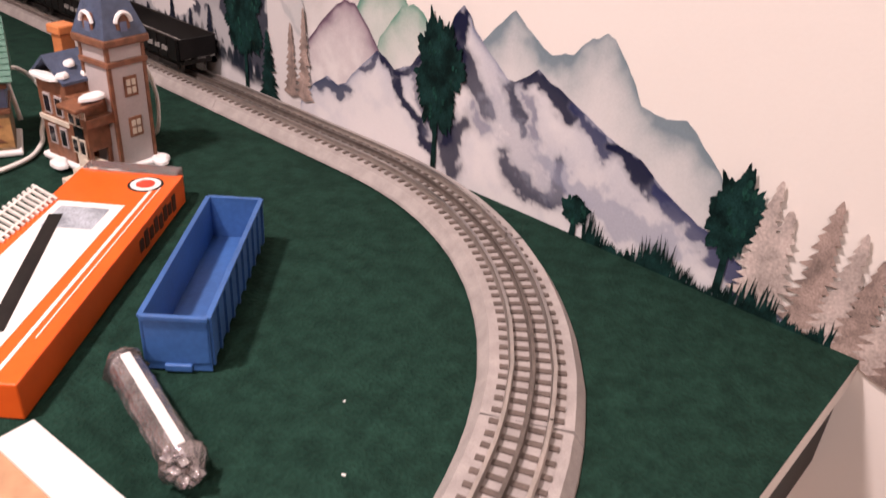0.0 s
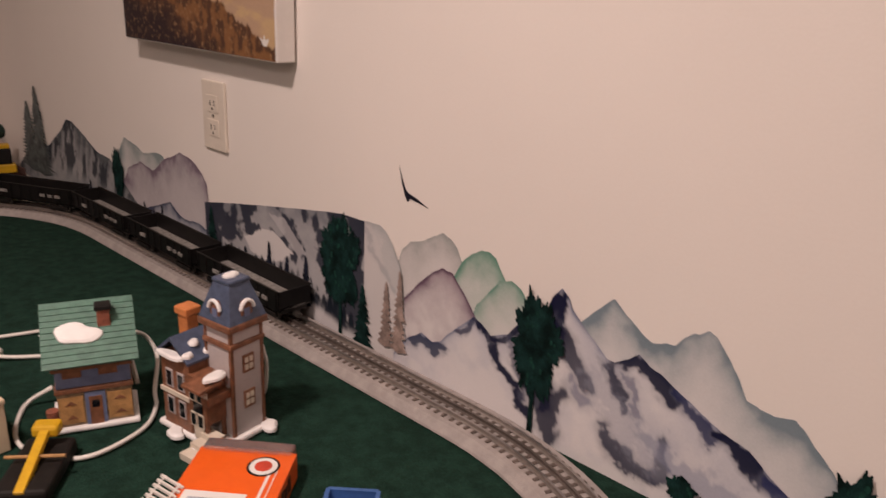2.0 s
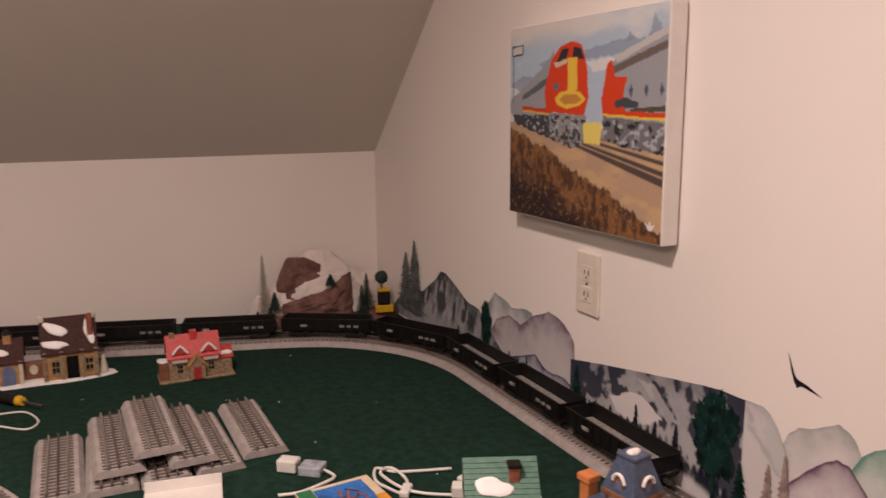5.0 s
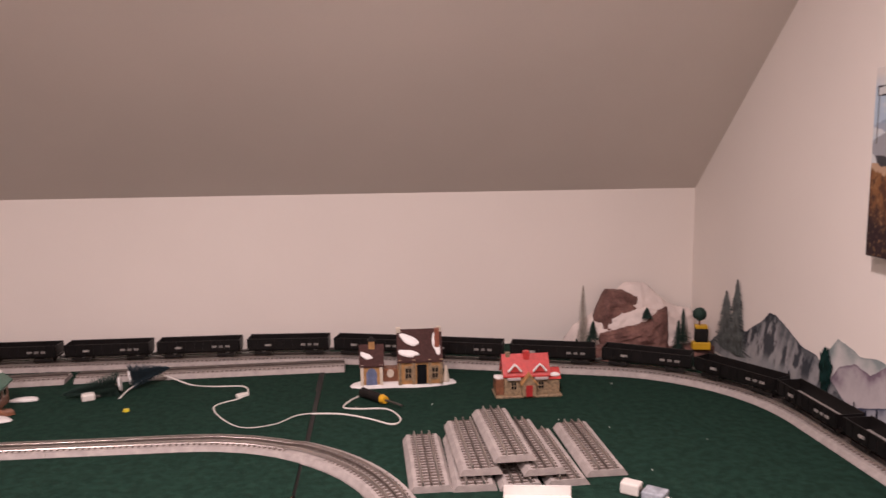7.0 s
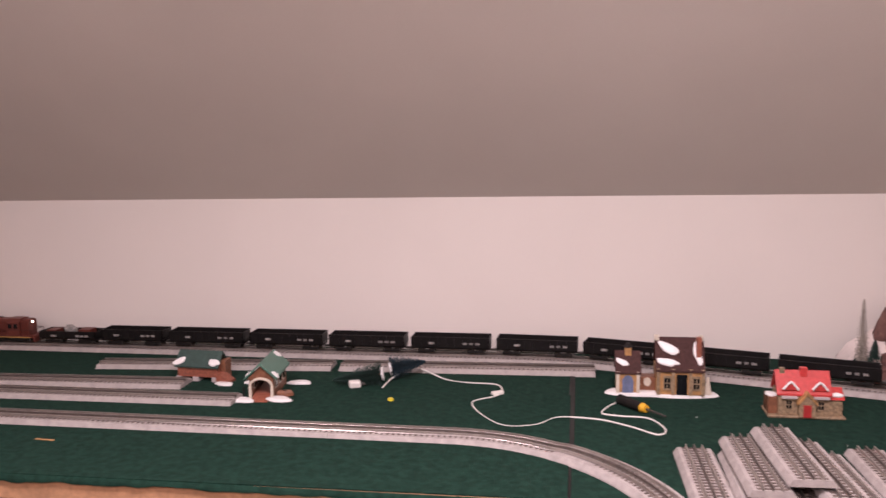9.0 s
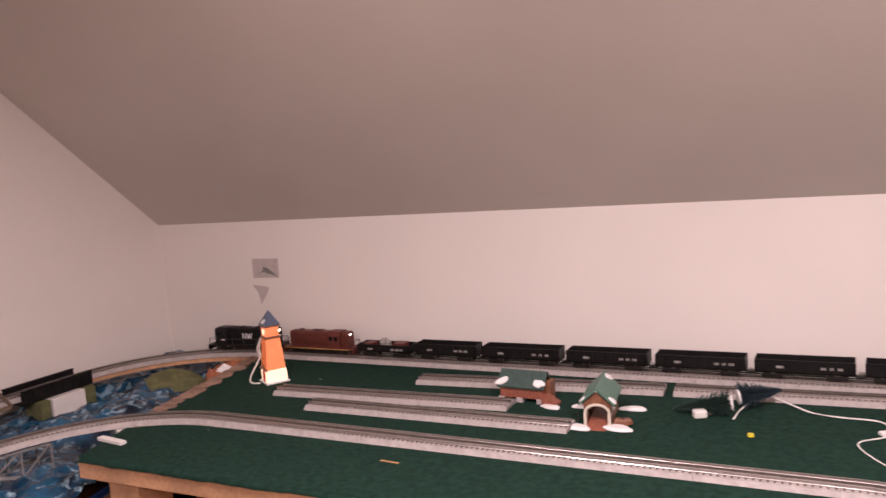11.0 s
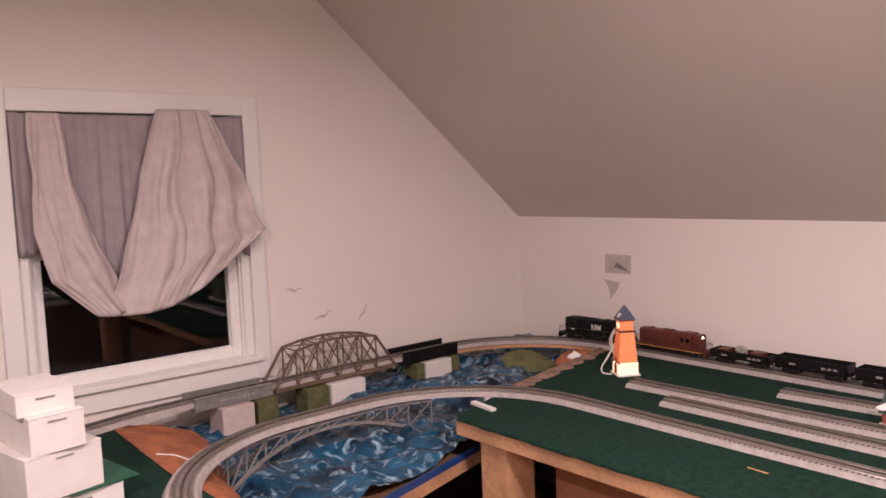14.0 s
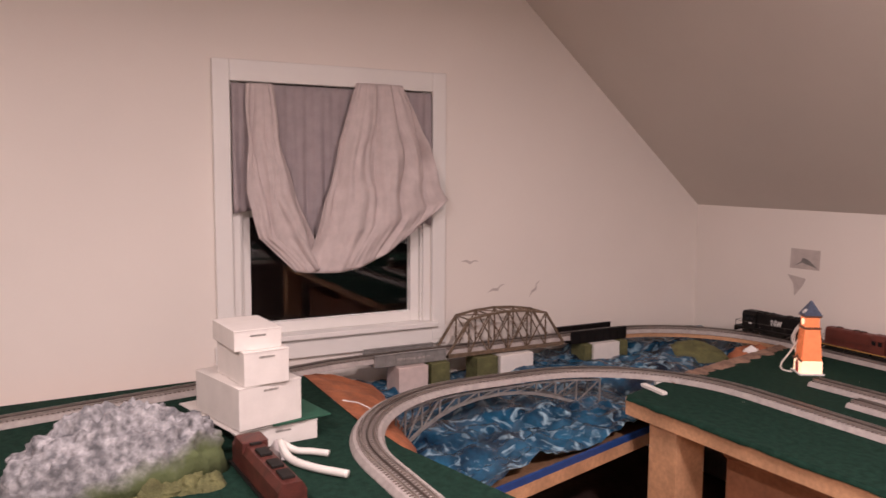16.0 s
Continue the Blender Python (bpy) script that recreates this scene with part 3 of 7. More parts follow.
hill("grey_range", [(2.56, 0.925), (2.50, 0.965), (2.40, 1.005), (2.335, 1.012), (2.309, 1.028), (2.249, 1.062), (2.213, 1.092), (2.179, 1.092), (2.116, 1.071), (2.057, 1.046), (1.994, 1.042), (1.973, 1.028), (1.93, 1.0), (1.887, 0.975), (1.80, 0.93)],
     3, (0.10, 0.11, 0.12), (0.26, 0.265, 0.275), 0.05, streak=0.10, seed=2, rim=0.7, low=(0.46, 0.45, 0.45), extra=far_rocks)
hill("pale_peak", [(1.99, 0.99), (1.966, 1.045), (1.916, 1.100), (1.861, 1.092), (1.837, 1.082), (1.78, 1.093), (1.756, 1.092), (1.69, 1.03)], 0.6, (0.22, 0.27, 0.27), (0.42, 0.44, 0.43), 0.028, seed=3)
hill("purple_range", [(1.96, 0.96), (1.93, 1.01), (1.902, 1.043), (1.848, 1.063), (1.797, 1.054), (1.747, 1.086), (1.686, 1.109), (1.643, 1.104), (1.609, 1.086), (1.594, 1.067), (1.588, 0.93)], 1.8, (0.17, 0.125, 0.165), (0.37, 0.33, 0.355), 0.035, streak=0.035, seed=4, rim=0.7, low=(0.56, 0.53, 0.53))
hill("low_ridge", [(1.98, 0.925), (1.911, 0.947), (1.853, 0.966), (1.786, 0.988), (1.735, 1.006), (1.70, 0.988), (1.677, 0.984), (1.63, 0.99), (1.592, 0.98)], 4, (0.045, 0.055, 0.10), (0.24, 0.26, 0.31), 0.016, seed=5, streak=0.02, rim=0.8, low=(0.58, 0.57, 0.58))


def forest(A, B, col):
    """Dark blotted woods with a snow field, and a serrated tree line above the pale mist at the foot."""
    n1, n2 = speck(A, B, 26, 41), speck(A, B * 0.6, 52, 43)
    col = blend(col, (0.020, 0.024, 0.042), 0.92 * ease(n1 + 0.5 * (n2 - 0.5) + 0.08 * ease(A, 1.45, 1.6), 0.44, 0.54))
    snow = [(1.475, 1.004), (1.43, 1.026), (1.388, 1.036), (1.335, 1.012), (1.36, 0.995), (1.412, 0.978), (1.455, 0.982)]
    wob = 0.010 * (speck(A, B, 70, 44) - 0.5)
    col = blend(col, (0.64, 0.61, 0.60), inside(A + wob, B + wob, snow))
    col = blend(col, (0.50, 0.48, 0.49), 0.7 * inside(A + wob, B + wob, [(1.40, 1.062), (1.36, 1.066), (1.30, 1.02), (1.32, 1.01)]))
    foot = np.interp(A[0], [1.17, 1.27, 1.31, 1.42, 1.55, 1.60], [0.925, 0.945, 0.952, 0.950, 0.944, 0.940])[None, :]
    rise = 0.030 * speck(A, A * 0, 75, 45, 2) + 0.022 * np.abs(np.sin(A * 190 + 3 * speck(A, A * 0, 20, 46)))
    col = blend(col, (0.010, 0.015, 0.024), 0.95 * ease(foot + rise - B, 0, 0.006) * ease(B - foot, -0.010, 0.012) * ease(speck(A, B, 60, 47), 0.22, 0.5))
    return blend(col, (0.60, 0.58, 0.58), 0.92 * ease(foot - B + 0.012 * (speck(A, B, 40, 48) - 0.5), -0.004, 0.012))


hill("forest_sheet", [(1.603, 1.036), (1.50, 1.056), (1.396, 1.075), (1.257, 1.099), (1.214, 1.105), (1.165, 1.106)], 5, (0.20, 0.205, 0.225), (0.36, 0.355, 0.365), 0.05, rim=0.0, seed=6, amp=0.0006, low=(0.44, 0.43, 0.44), extra=forest)
hill("pale_face", [(1.19, 1.104), (1.134, 1.109), (1.122, 1.103), (1.108, 1.088), (1.091, 1.060), (1.083, 1.018), (1.075, 0.925)], 4.4, (0.40, 0.40, 0.41), (0.57, 0.55, 0.545), 0.010, seed=7, amp=0.001,
     strokes=[([(1.172, 1.102, 0.001), (1.13, 1.05, 0.002), (1.098, 1.024, 0.001)], 0.005, 0.55, (0.36, 0.36, 0.38)), ([(1.128, 1.10, 0.006), (1.10, 1.04, 0.010)], 0.018, 0.35, (0.42, 0.44, 0.44))], low=(0.61, 0.58, 0.57))
hill("pale_hill", [(1.12, 0.95), (1.105, 1.05), (1.09, 1.086), (1.075, 1.099), (1.054, 1.106), (1.033, 1.119), (1.017, 1.126), (1.004, 1.122), (0.991, 1.112), (0.975, 1.08), (0.96, 0.98)], 0.4, (0.33, 0.345, 0.335), (0.53, 0.51, 0.495), 0.03, seed=8)
hill("green_hill", [(1.012, 0.98), (1.0, 1.065), (0.982, 1.099), (0.966, 1.114), (0.952, 1.121), (0.939, 1.123), (0.929, 1.118), (0.92, 1.105), (0.905, 1.085), (0.88, 0.98)], 1.0, (0.10, 0.255, 0.185), (0.36, 0.455, 0.395), 0.026, seed=9, wash=0.35, rim=0.3)
hill("green_hill", [(0.972, 0.98), (0.955, 1.049), (0.937, 1.071), (0.92, 1.091), (0.903, 1.098), (0.888, 1.091), (0.870, 1.072), (0.84, 0.98)], 1.6, (0.10, 0.255, 0.19), (0.37, 0.46, 0.40), 0.022, seed=10, wash=0.2, rim=0.3)
hill("purple_hill", [(1.12, 0.95), (1.10, 0.995), (1.077, 1.025), (1.055, 1.049), (1.03, 1.071), (1.013, 1.081), (0.997, 1.079), (0.981, 1.064), (0.955, 1.035), (0.92, 0.95)], 2.2, (0.11, 0.06, 0.10), (0.40, 0.335, 0.365), 0.016, seed=11, wash=0.4, rim=0.8)
hill("ice_range", [(0.85, 0.98), (0.82, 1.062), (0.801, 1.083), (0.785, 1.100), (0.766, 1.118), (0.748, 1.104), (0.727, 1.090), (0.716, 1.085), (0.693, 1.093), (0.682, 1.105), (0.675, 1.112), (0.669, 1.113), (0.661, 1.119), (0.651, 1.114), (0.639, 1.100), (0.624, 1.080), (0.615, 1.065),
                   (0.602, 1.060), (0.588, 1.060), (0.569, 1.063), (0.558, 1.054), (0.541, 1.038), (0.53, 1.028), (0.512, 1.004), (0.48, 0.93)], 1.2, (0.17, 0.225, 0.26), (0.43, 0.46, 0.47), 0.026, seed=12, rim=0.25)
STROKES = [
    ([(0.83, 1.108, 0.002), (0.836, 1.088, 0.010), (0.842, 1.066, 0.014), (0.836, 1.045, 0.010)], 0.006, 0.98, NAVY),
    ([(0.828, 1.062, 0.006), (0.815, 1.042, 0.008), (0.806, 1.030, 0.004), (0.788, 1.012, 0.004)], 0.009, 0.85, NAVY),
    ([(0.808, 1.010, 0.002), (0.790, 0.990, 0.003)], 0.010, 0.5, (0.06, 0.07, 0.16)),
    ([(0.88, 1.05, 0.008), (0.860, 1.02, 0.016), (0.850, 0.97, 0.014)], 0.010, 0.9, NAVY),
    ([(0.817, 0.988, 0.004), (0.832, 0.967, 0.009), (0.838, 0.940, 0.010), (0.83, 0.925, 0.006)], 0.010, 0.85, NAVY),
    ([(0.764, 1.048, 0.002), (0.753, 1.028, 0.005), (0.743, 1.010, 0.005), (0.737, 1.000, 0.002)], 0.004, 0.95, NAVY),
    ([(0.760, 1.047, 0.001), (0.742, 1.056, 0.003), (0.729, 1.067, 0.004), (0.716, 1.055, 0.007), (0.700, 1.046, 0.008), (0.684, 1.034, 0.005)], 0.006, 0.92, NAVY),
    ([(0.742, 1.040, 0.001), (0.728, 1.020, 0.002), (0.724, 1.000, 0.002)], 0.006, 0.55, (0.05, 0.06, 0.14)),
    ([(0.684, 1.045, 0.001), (0.659, 1.031, 0.003), (0.642, 1.012, 0.006), (0.632, 1.018, 0.003)], 0.006, 0.85, (0.02, 0.026, 0.085)),
    ([(0.640, 1.020, 0.001), (0.620, 1.014, 0.004), (0.603, 1.008, 0.007), (0.588, 0.996, 0.006), (0.575, 0.990, 0.003)], 0.006, 0.95, NAVY),
    ([(0.580, 0.993, 0.003), (0.558, 0.979, 0.004), (0.538, 0.968, 0.006), (0.51, 0.955, 0.008), (0.485, 0.935, 0.008)], 0.008, 0.85, (0.022, 0.028, 0.095)),
    ([(0.757, 0.968, 0.003), (0.745, 0.950, 0.008), (0.725, 0.938, 0.007), (0.700, 0.934, 0.004)], 0.009, 0.9, NAVY),
    ([(0.694, 0.990, 0.001), (0.690, 0.965, 0.004), (0.689, 0.940, 0.006)], 0.005, 0.85, NAVY),
    ([(0.70, 0.975, 0.004), (0.66, 0.960, 0.010), (0.61, 0.950, 0.010), (0.56, 0.942, 0.006)], 0.028, 0.5, (0.22, 0.24, 0.34)),
    ([(0.955, 1.031, 0.003), (0.940, 1.025, 0.003), (0.924, 1.014, 0.005), (0.915, 0.993, 0.003), (0.888, 0.967, 0.0035), (0.878, 0.949, 0.004), (0.860, 0.928, 0.003)], 0.004, 0.95, NAVY),
    ([(0.958, 1.030, 0.002), (0.968, 1.016, 0.003), (0.978, 1.008, 0.001)], 0.004, 0.8, (0.03, 0.035, 0.08)),
    ([(0.925, 1.014, 0.001), (0.90, 1.028, 0.004), (0.885, 1.045, 0.004)], 0.005, 0.85, NAVY),
    ([(0.900, 1.028, 0.001), (0.882, 0.99, 0.002), (0.872, 0.955, 0.001)], 0.004, 0.6, (0.03, 0.035, 0.08)),
    ([(1.085, 0.952, 0.002), (1.062, 0.969, 0.005), (1.046, 0.975, 0.004), (1.022, 0.968, 0.004), (1.002, 0.972, 0.002)], 0.006, 0.85, (0.03, 0.04, 0.085)),
    ([(0.775, 1.02, 0.006), (0.74, 0.985, 0.010), (0.71, 0.960, 0.008)], 0.030, 0.35, (0.30, 0.31, 0.38)),
]
hill("blue_range", [(1.10, 0.93), (1.074, 0.962), (1.046, 0.981), (1.025, 0.974), (1.011, 0.980), (0.998, 0.995), (0.978, 1.014), (0.956, 1.034), (0.943, 1.029), (0.927, 1.018), (0.901, 1.031), (0.887, 1.047), (0.866, 1.066), (0.847, 1.082), (0.841, 1.098), (0.83, 1.111), (0.820, 1.103), (0.815, 1.092), (0.795, 1.074), (0.765, 1.050), (0.756, 1.049),
                    (0.742, 1.058), (0.729, 1.070), (0.715, 1.061), (0.691, 1.052), (0.659, 1.036), (0.632, 1.023), (0.603, 1.016), (0.58, 0.998), (0.559, 0.987), (0.538, 0.976), (0.509, 0.966), (0.491, 0.954), (0.44, 0.918)],
     5.6, (0.20, 0.215, 0.30), (0.47, 0.475, 0.53), 0.010, STROKES, rim=0.5, seed=13, amp=0.0018, wash=0.38, low=(0.70, 0.67, 0.665))


def conifer(y, z0, h, w, material, layer):
    """A fir print: one outline of ragged tiers."""
    n = max(6, int(h / 0.009))
    right, left = [], []
    for i in range(n):
        k, k2 = i / n, (i + 0.75) / n
        for side in (right, left):
            ww = w / 2 * (1 - k) ** 0.8 * random.uniform(0.75, 1.15) + 0.001
            side += [(ww, z0 + h * (0.06 + 0.94 * k) + random.uniform(-0.002, 0.001)), (ww * random.uniform(0.35, 0.6), z0 + h * (0.06 + 0.94 * k2))]
    o = [(y + 0.05 * w, z0)] + [(y + a, z) for a, z in right] + [(y, z0 + h)] + [(y - a, z) for a, z in reversed(left)] + [(y - 0.05 * w, z0)]
    part("conifer", prism(o, 0.0003, TURN_WALL @ Matrix.Translation((0, 0.0005 * layer, 0))), material, decals)


def leafy(y, z0, h, w, material, layer, n=90):
    """A leafy tree print: a thin trunk, a ragged crown outline and loose leaf dabs round it."""
    cz, seed = z0 + h * 0.66, y * 31
    o = []
    for i in range(n):
        a = 6.2832 * i / n
        r = 1 + 0.34 * noise.noise((2.2 * math.cos(a) + seed, 2.2 * math.sin(a), 1)) + 0.22 * noise.noise((7 * math.cos(a), 7 * math.sin(a) + seed, 2)) + (0.045 if i % 4 < 2 else -0.03)
        o.append((y + r * w / 2 * math.cos(a), cz + r * h * 0.34 * math.sin(a)))
    tree = part("leafy_tree", prism(o, 0.0003, TURN_WALL @ Matrix.Translation((0, 0.0005 * layer, 0))), material, decals)
    part("trunk", prism([(y - 0.004, z0), (y + 0.004, z0), (y + 0.002, cz), (y - 0.002, cz)], 0.0003, TURN_WALL @ Matrix.Translation((0, 0.0005 * layer - 0.0004, 0))), material, tree)
    for i in range(int(n / 9)):
        a, r = random.uniform(0, 6.283), random.uniform(0.30, 0.95)
        q, py, pz = random.uniform(0.0015, 0.0035), y + math.cos(a) * r * w / 2, cz + math.sin(a) * r * h * 0.34
        gap = [(py + q * math.cos(k * 1.047 + a) * random.uniform(0.5, 1), pz + 1.6 * q * math.sin(k * 1.047 + a)) for k in range(6)]
        part("leaf_dab", prism(gap, 0.0003, TURN_WALL @ Matrix.Translation((0, 0.0005 * layer + 0.0002, 0))), LEAFINK, tree)
    return tree


LAYER = 7.6
for y, z0, h, w, m in ((2.452, 0.93, 0.175, 0.15, SLATEINK), (2.387, 0.93, 0.218, 0.16, SLATEINK), (2.10, BASE, 0.07, 0.03, DKINK), (2.02, BASE, 0.06, 0.03, DKINK), (1.84, 0.935, 0.05, 0.018, DKINK), (1.80, 0.945, 0.035, 0.016, DKINK), (1.765, 0.95, 0.045, 0.018, DKINK), (1.578, 0.912, 0.122, 0.058, PINEINK), (1.40, 0.955, 0.062, 0.022, DKINK),
                       (1.35, 0.94, 0.065, 0.022, DKINK), (1.30, 0.935, 0.085, 0.03, DKINK), (1.47, 0.94, 0.05, 0.022, DKINK), (1.515, 0.935, 0.05, 0.022, DKINK), (1.165, 0.908, 0.105, 0.05, PINEINK), (1.115, 0.935, 0.098, 0.030, BROWNINK), (1.088, 0.935, 0.122, 0.032, BROWNINK)):
    LAYER += 0.17
    conifer(y, z0, h, w, m, LAYER)
for y, z0, h, w, m in ((0.476, 0.925, 0.117, 0.040, PALEINK), (0.462, 0.922, 0.098, 0.044, PALEINK), (0.428, 0.918, 0.124, 0.046, BROWNINK), (0.404, 0.915, 0.108, 0.042, PALEINK), (0.385, 0.910, 0.098, 0.044, BROWNINK), (0.362, 0.905, 0.112, 0.046, PALEINK), (0.345, 0.900, 0.085, 0.040, BROWNINK)):
    LAYER += 0.17
    conifer(y, z0, h, w, m, LAYER)
leafy(1.95, 0.915, 0.155, 0.046, PINEINK, 10, 80)
leafy(1.216, 0.905, 0.198, 0.088, PINEINK, 10, 330)
leafy(0.857, 0.908, 0.184, 0.072, PINEINK, 10, 190)
leafy(0.661, 0.912, 0.045, 0.030, PINEINK, 10, 70)
leafy(0.505, 0.918, 0.120, 0.046, PINEINK, 10, 130)
b = bmesh.new()
for i in range(300):
    y = random.uniform(0.40, 0.645)
    h = random.uniform(0.012, 0.040) * (0.6 + 0.4 * math.sin(y * 70))
    lean = random.uniform(-0.007, 0.007)
    prism([(y - 0.0024, BASE), (y + 0.0024, BASE), (y + lean, BASE + 0.010 + abs(h))], 0.0003, TURN_WALL @ Matrix.Translation((0, 0.0058 + random.uniform(0, 0.0004), 0)), b)
tagged(part("grass", b, PINEINK, decals, "dark green printed grass"), kind="stuff")

bird = thing("bird_decal", "black soaring bird sticker on cream wall", "wall sticker", Matrix.Translation((-0.0004, 0, 0)))
part("silhouette", prism([(1.100, 1.197), (1.094, 1.182), (1.087, 1.168), (1.082, 1.164), (1.066, 1.160), (1.045, 1.152), (1.063, 1.155), (1.077, 1.157), (1.083, 1.152), (1.088, 1.159), (1.094, 1.174)], 0.0004, TURN_WALL), BIRDINK, bird)

# ---- outlet and painting on the same wall ----
out = thing("wall_outlet", "white duplex outlet with cover plate on cream wall", "outlet", Matrix.Translation((0, 1.551, 1.196)))
IVORY = mat("ivory_plastic", (0.70, 0.63, 0.54), 0.4, vary=0.03)
part("cover_plate", box(-0.006, 0, -0.035, 0.035, -0.0575, 0.0575, 0.002), IVORY, out)
for z in (-0.02, 0.02):
    f = part("receptacle", box(-0.0075, -0.0058, -0.016, 0.016, z - 0.014, z + 0.014, 0.0005), IVORY, out)
    for y in (-0.006, 0.006):
        part("slot", box(-0.0078, -0.0073, y - 0.0012, y + 0.0012, z - 0.003, z + 0.006), BLACK2, f)
    part("slot", box(-0.0078, -0.0073, -0.002, 0.002, z - 0.010, z - 0.006), BLACK2, f)
part("screw", cyl(0.003, 0.003, 0.0008, 10, pose(-0.006, 0, 0, 0, -90)), STEEL, out)

PY0, PY1, PZ0, PZ1 = 1.318, 1.788, 1.305, 1.670
art = thing("canvas_painting", "unframed canvas painting of red and silver streamlined trains", "painting", Matrix.Translation((-0.004, 0, 0)))
part("canvas", box(-0.032, 0, PY0, PY1, PZ0, PZ1, 0.002), CARD, art)
PRED = mat("printed_red", (0.55, 0.06, 0.03), 0.5, vary=0.15, scale=40)
PSILVER = mat("printed_silver", (0.33, 0.36, 0.40), 0.5, vary=0.3, scale=60)
PDARK = mat("printed_dark", (0.04, 0.04, 0.05), 0.6, vary=0.4, scale=80)


def train_picture():
    """Two streamlined trains, red and silver, on a sandy line beside brown weeds; u runs to the room's right, v up."""
    u, v = np.meshgrid(np.linspace(0, 1, 260), np.linspace(0, 1, 200))
    wu, wv = u + 0.010 * (speck(u, v, 38, 61) - 0.5), v + 0.010 * (speck(u, v, 38, 62) - 0.5)
    col = np.empty(u.shape + (3,))
    col[:] = (0.40, 0.50, 0.60)
    col = blend(col, (0.60, 0.62, 0.62), ease(speck(u * 0.5, v, 7, 63), 0.40, 0.66))
    col = blend(col, (0.66, 0.62, 0.58), ease(v, 0.86, 1.0) * ease(0.75 - u, 0, 0.4))

    def dab(shade, pts, strength=1.0, ragged=1.0):
        return blend(col, shade, strength * inside(u + ragged * (wu - u), v + ragged * (wv - v), pts))

    for pts in ([(0.45, 0.82), (0.62, 0.86), (0.80, 0.88), (0.90, 0.86), (0.995, 0.88), (0.995, 0.80), (0.80, 0.815), (0.60, 0.80)], [(0.22, 0.80), (0.34, 0.83), (0.38, 0.80), (0.30, 0.765)], [(0.78, 0.86), (0.80, 0.90), (0.84, 0.87)], [(0.90, 0.86), (0.93, 0.97), (0.96, 0.92), (0.985, 0.86)], [(0.0, 0.69), (0.10, 0.75), (0.20, 0.73), (0.10, 0.66)]):
        col = dab((0.24, 0.29, 0.38), pts, 0.75, 2.5)
    col = dab((0.70, 0.68, 0.64), [(0.55, 0.79), (0.70, 0.80), (0.85, 0.79), (0.80, 0.74), (0.60, 0.745)], 0.8, 2.5)
    col = dab((0.44, 0.30, 0.20), [(0, 0.50), (1, 0.46), (1, 0), (0, 0)])
    col = blend(col, (0.52, 0.36, 0.20), ease(speck(u, v * 2, 9, 64), 0.45, 0.7) * ease(0.46 - v, 0, 0.05))
    for a0, a1, w in ((0.475, 0.345, 0.006), (0.462, 0.300, 0.008), (0.45, 0.262, 0.014)):
        col = blend(col, (0.045, 0.04, 0.045), 0.9 * (1 - ease(np.abs(v - (a0 + (a1 - a0) * (u - 0.30) / 0.70)) - w * ease(u, 0.2, 1.0), 0, 0.006)) * ease(u, 0.36, 0.46))
    # the far train: coaches, then the nose
    col = dab((0.30, 0.31, 0.33), [(0.0, 0.55), (0.06, 0.50), (0.34, 0.44), (0.34, 0.86), (0.27, 0.79), (0.08, 0.66), (0.0, 0.62)])
    col = dab((0.11, 0.12, 0.14), [(0.10, 0.64), (0.31, 0.74), (0.31, 0.70), (0.10, 0.615)])
    col = dab((0.50, 0.06, 0.03), [(0.10, 0.585), (0.33, 0.57), (0.33, 0.545), (0.10, 0.565)])
    col = dab((0.62, 0.42, 0.08), [(0.10, 0.567), (0.33, 0.548), (0.33, 0.538), (0.10, 0.558)])
    col = dab((0.060, 0.060, 0.065), [(0.03, 0.54), (0.34, 0.54), (0.34, 0.42), (0.20, 0.45), (0.03, 0.50)], 1, 3)
    red = (0.62, 0.060, 0.022)
    col = dab(red, [(0.285, 0.56), (0.55, 0.54), (0.575, 0.62), (0.565, 0.74), (0.55, 0.82), (0.52, 0.875), (0.46, 0.895), (0.38, 0.875), (0.325, 0.82), (0.30, 0.74), (0.275, 0.66)])
    col = dab((0.035, 0.035, 0.04), [(0.355, 0.80), (0.43, 0.815), (0.445, 0.865), (0.40, 0.865)])
    col = dab((0.035, 0.035, 0.04), [(0.465, 0.82), (0.545, 0.80), (0.525, 0.855), (0.475, 0.87)])
    col = dab((0.74, 0.50, 0.07), [(0.435, 0.815), (0.50, 0.815), (0.505, 0.66), (0.44, 0.66)])
    col = dab((0.60, 0.50, 0.40), [(0.34, 0.80), (0.43, 0.81), (0.43, 0.79), (0.35, 0.775)])
    col = dab((0.74, 0.50, 0.07), [(0.35, 0.62), (0.38, 0.65), (0.46, 0.665), (0.53, 0.65), (0.56, 0.615), (0.52, 0.585), (0.44, 0.572), (0.37, 0.59)])
    col = dab((0.42, 0.13, 0.05), [(0.38, 0.615), (0.42, 0.64), (0.50, 0.64), (0.535, 0.615), (0.50, 0.596), (0.42, 0.594)], 0.7)
    col = dab((0.10, 0.16, 0.22), [(0.335, 0.68), (0.36, 0.70), (0.385, 0.68), (0.36, 0.66)])
    col = dab((0.26, 0.26, 0.27), [(0.30, 0.555), (0.56, 0.54), (0.55, 0.40), (0.46, 0.385), (0.32, 0.43)], 1, 3)
    col = blend(col, (0.05, 0.05, 0.055), ease(speck(u, v, 60, 66, 2), 0.45, 0.6) * inside(wu, wv, [(0.04, 0.53), (0.34, 0.545), (0.56, 0.52), (0.55, 0.395), (0.46, 0.38), (0.04, 0.49)]))
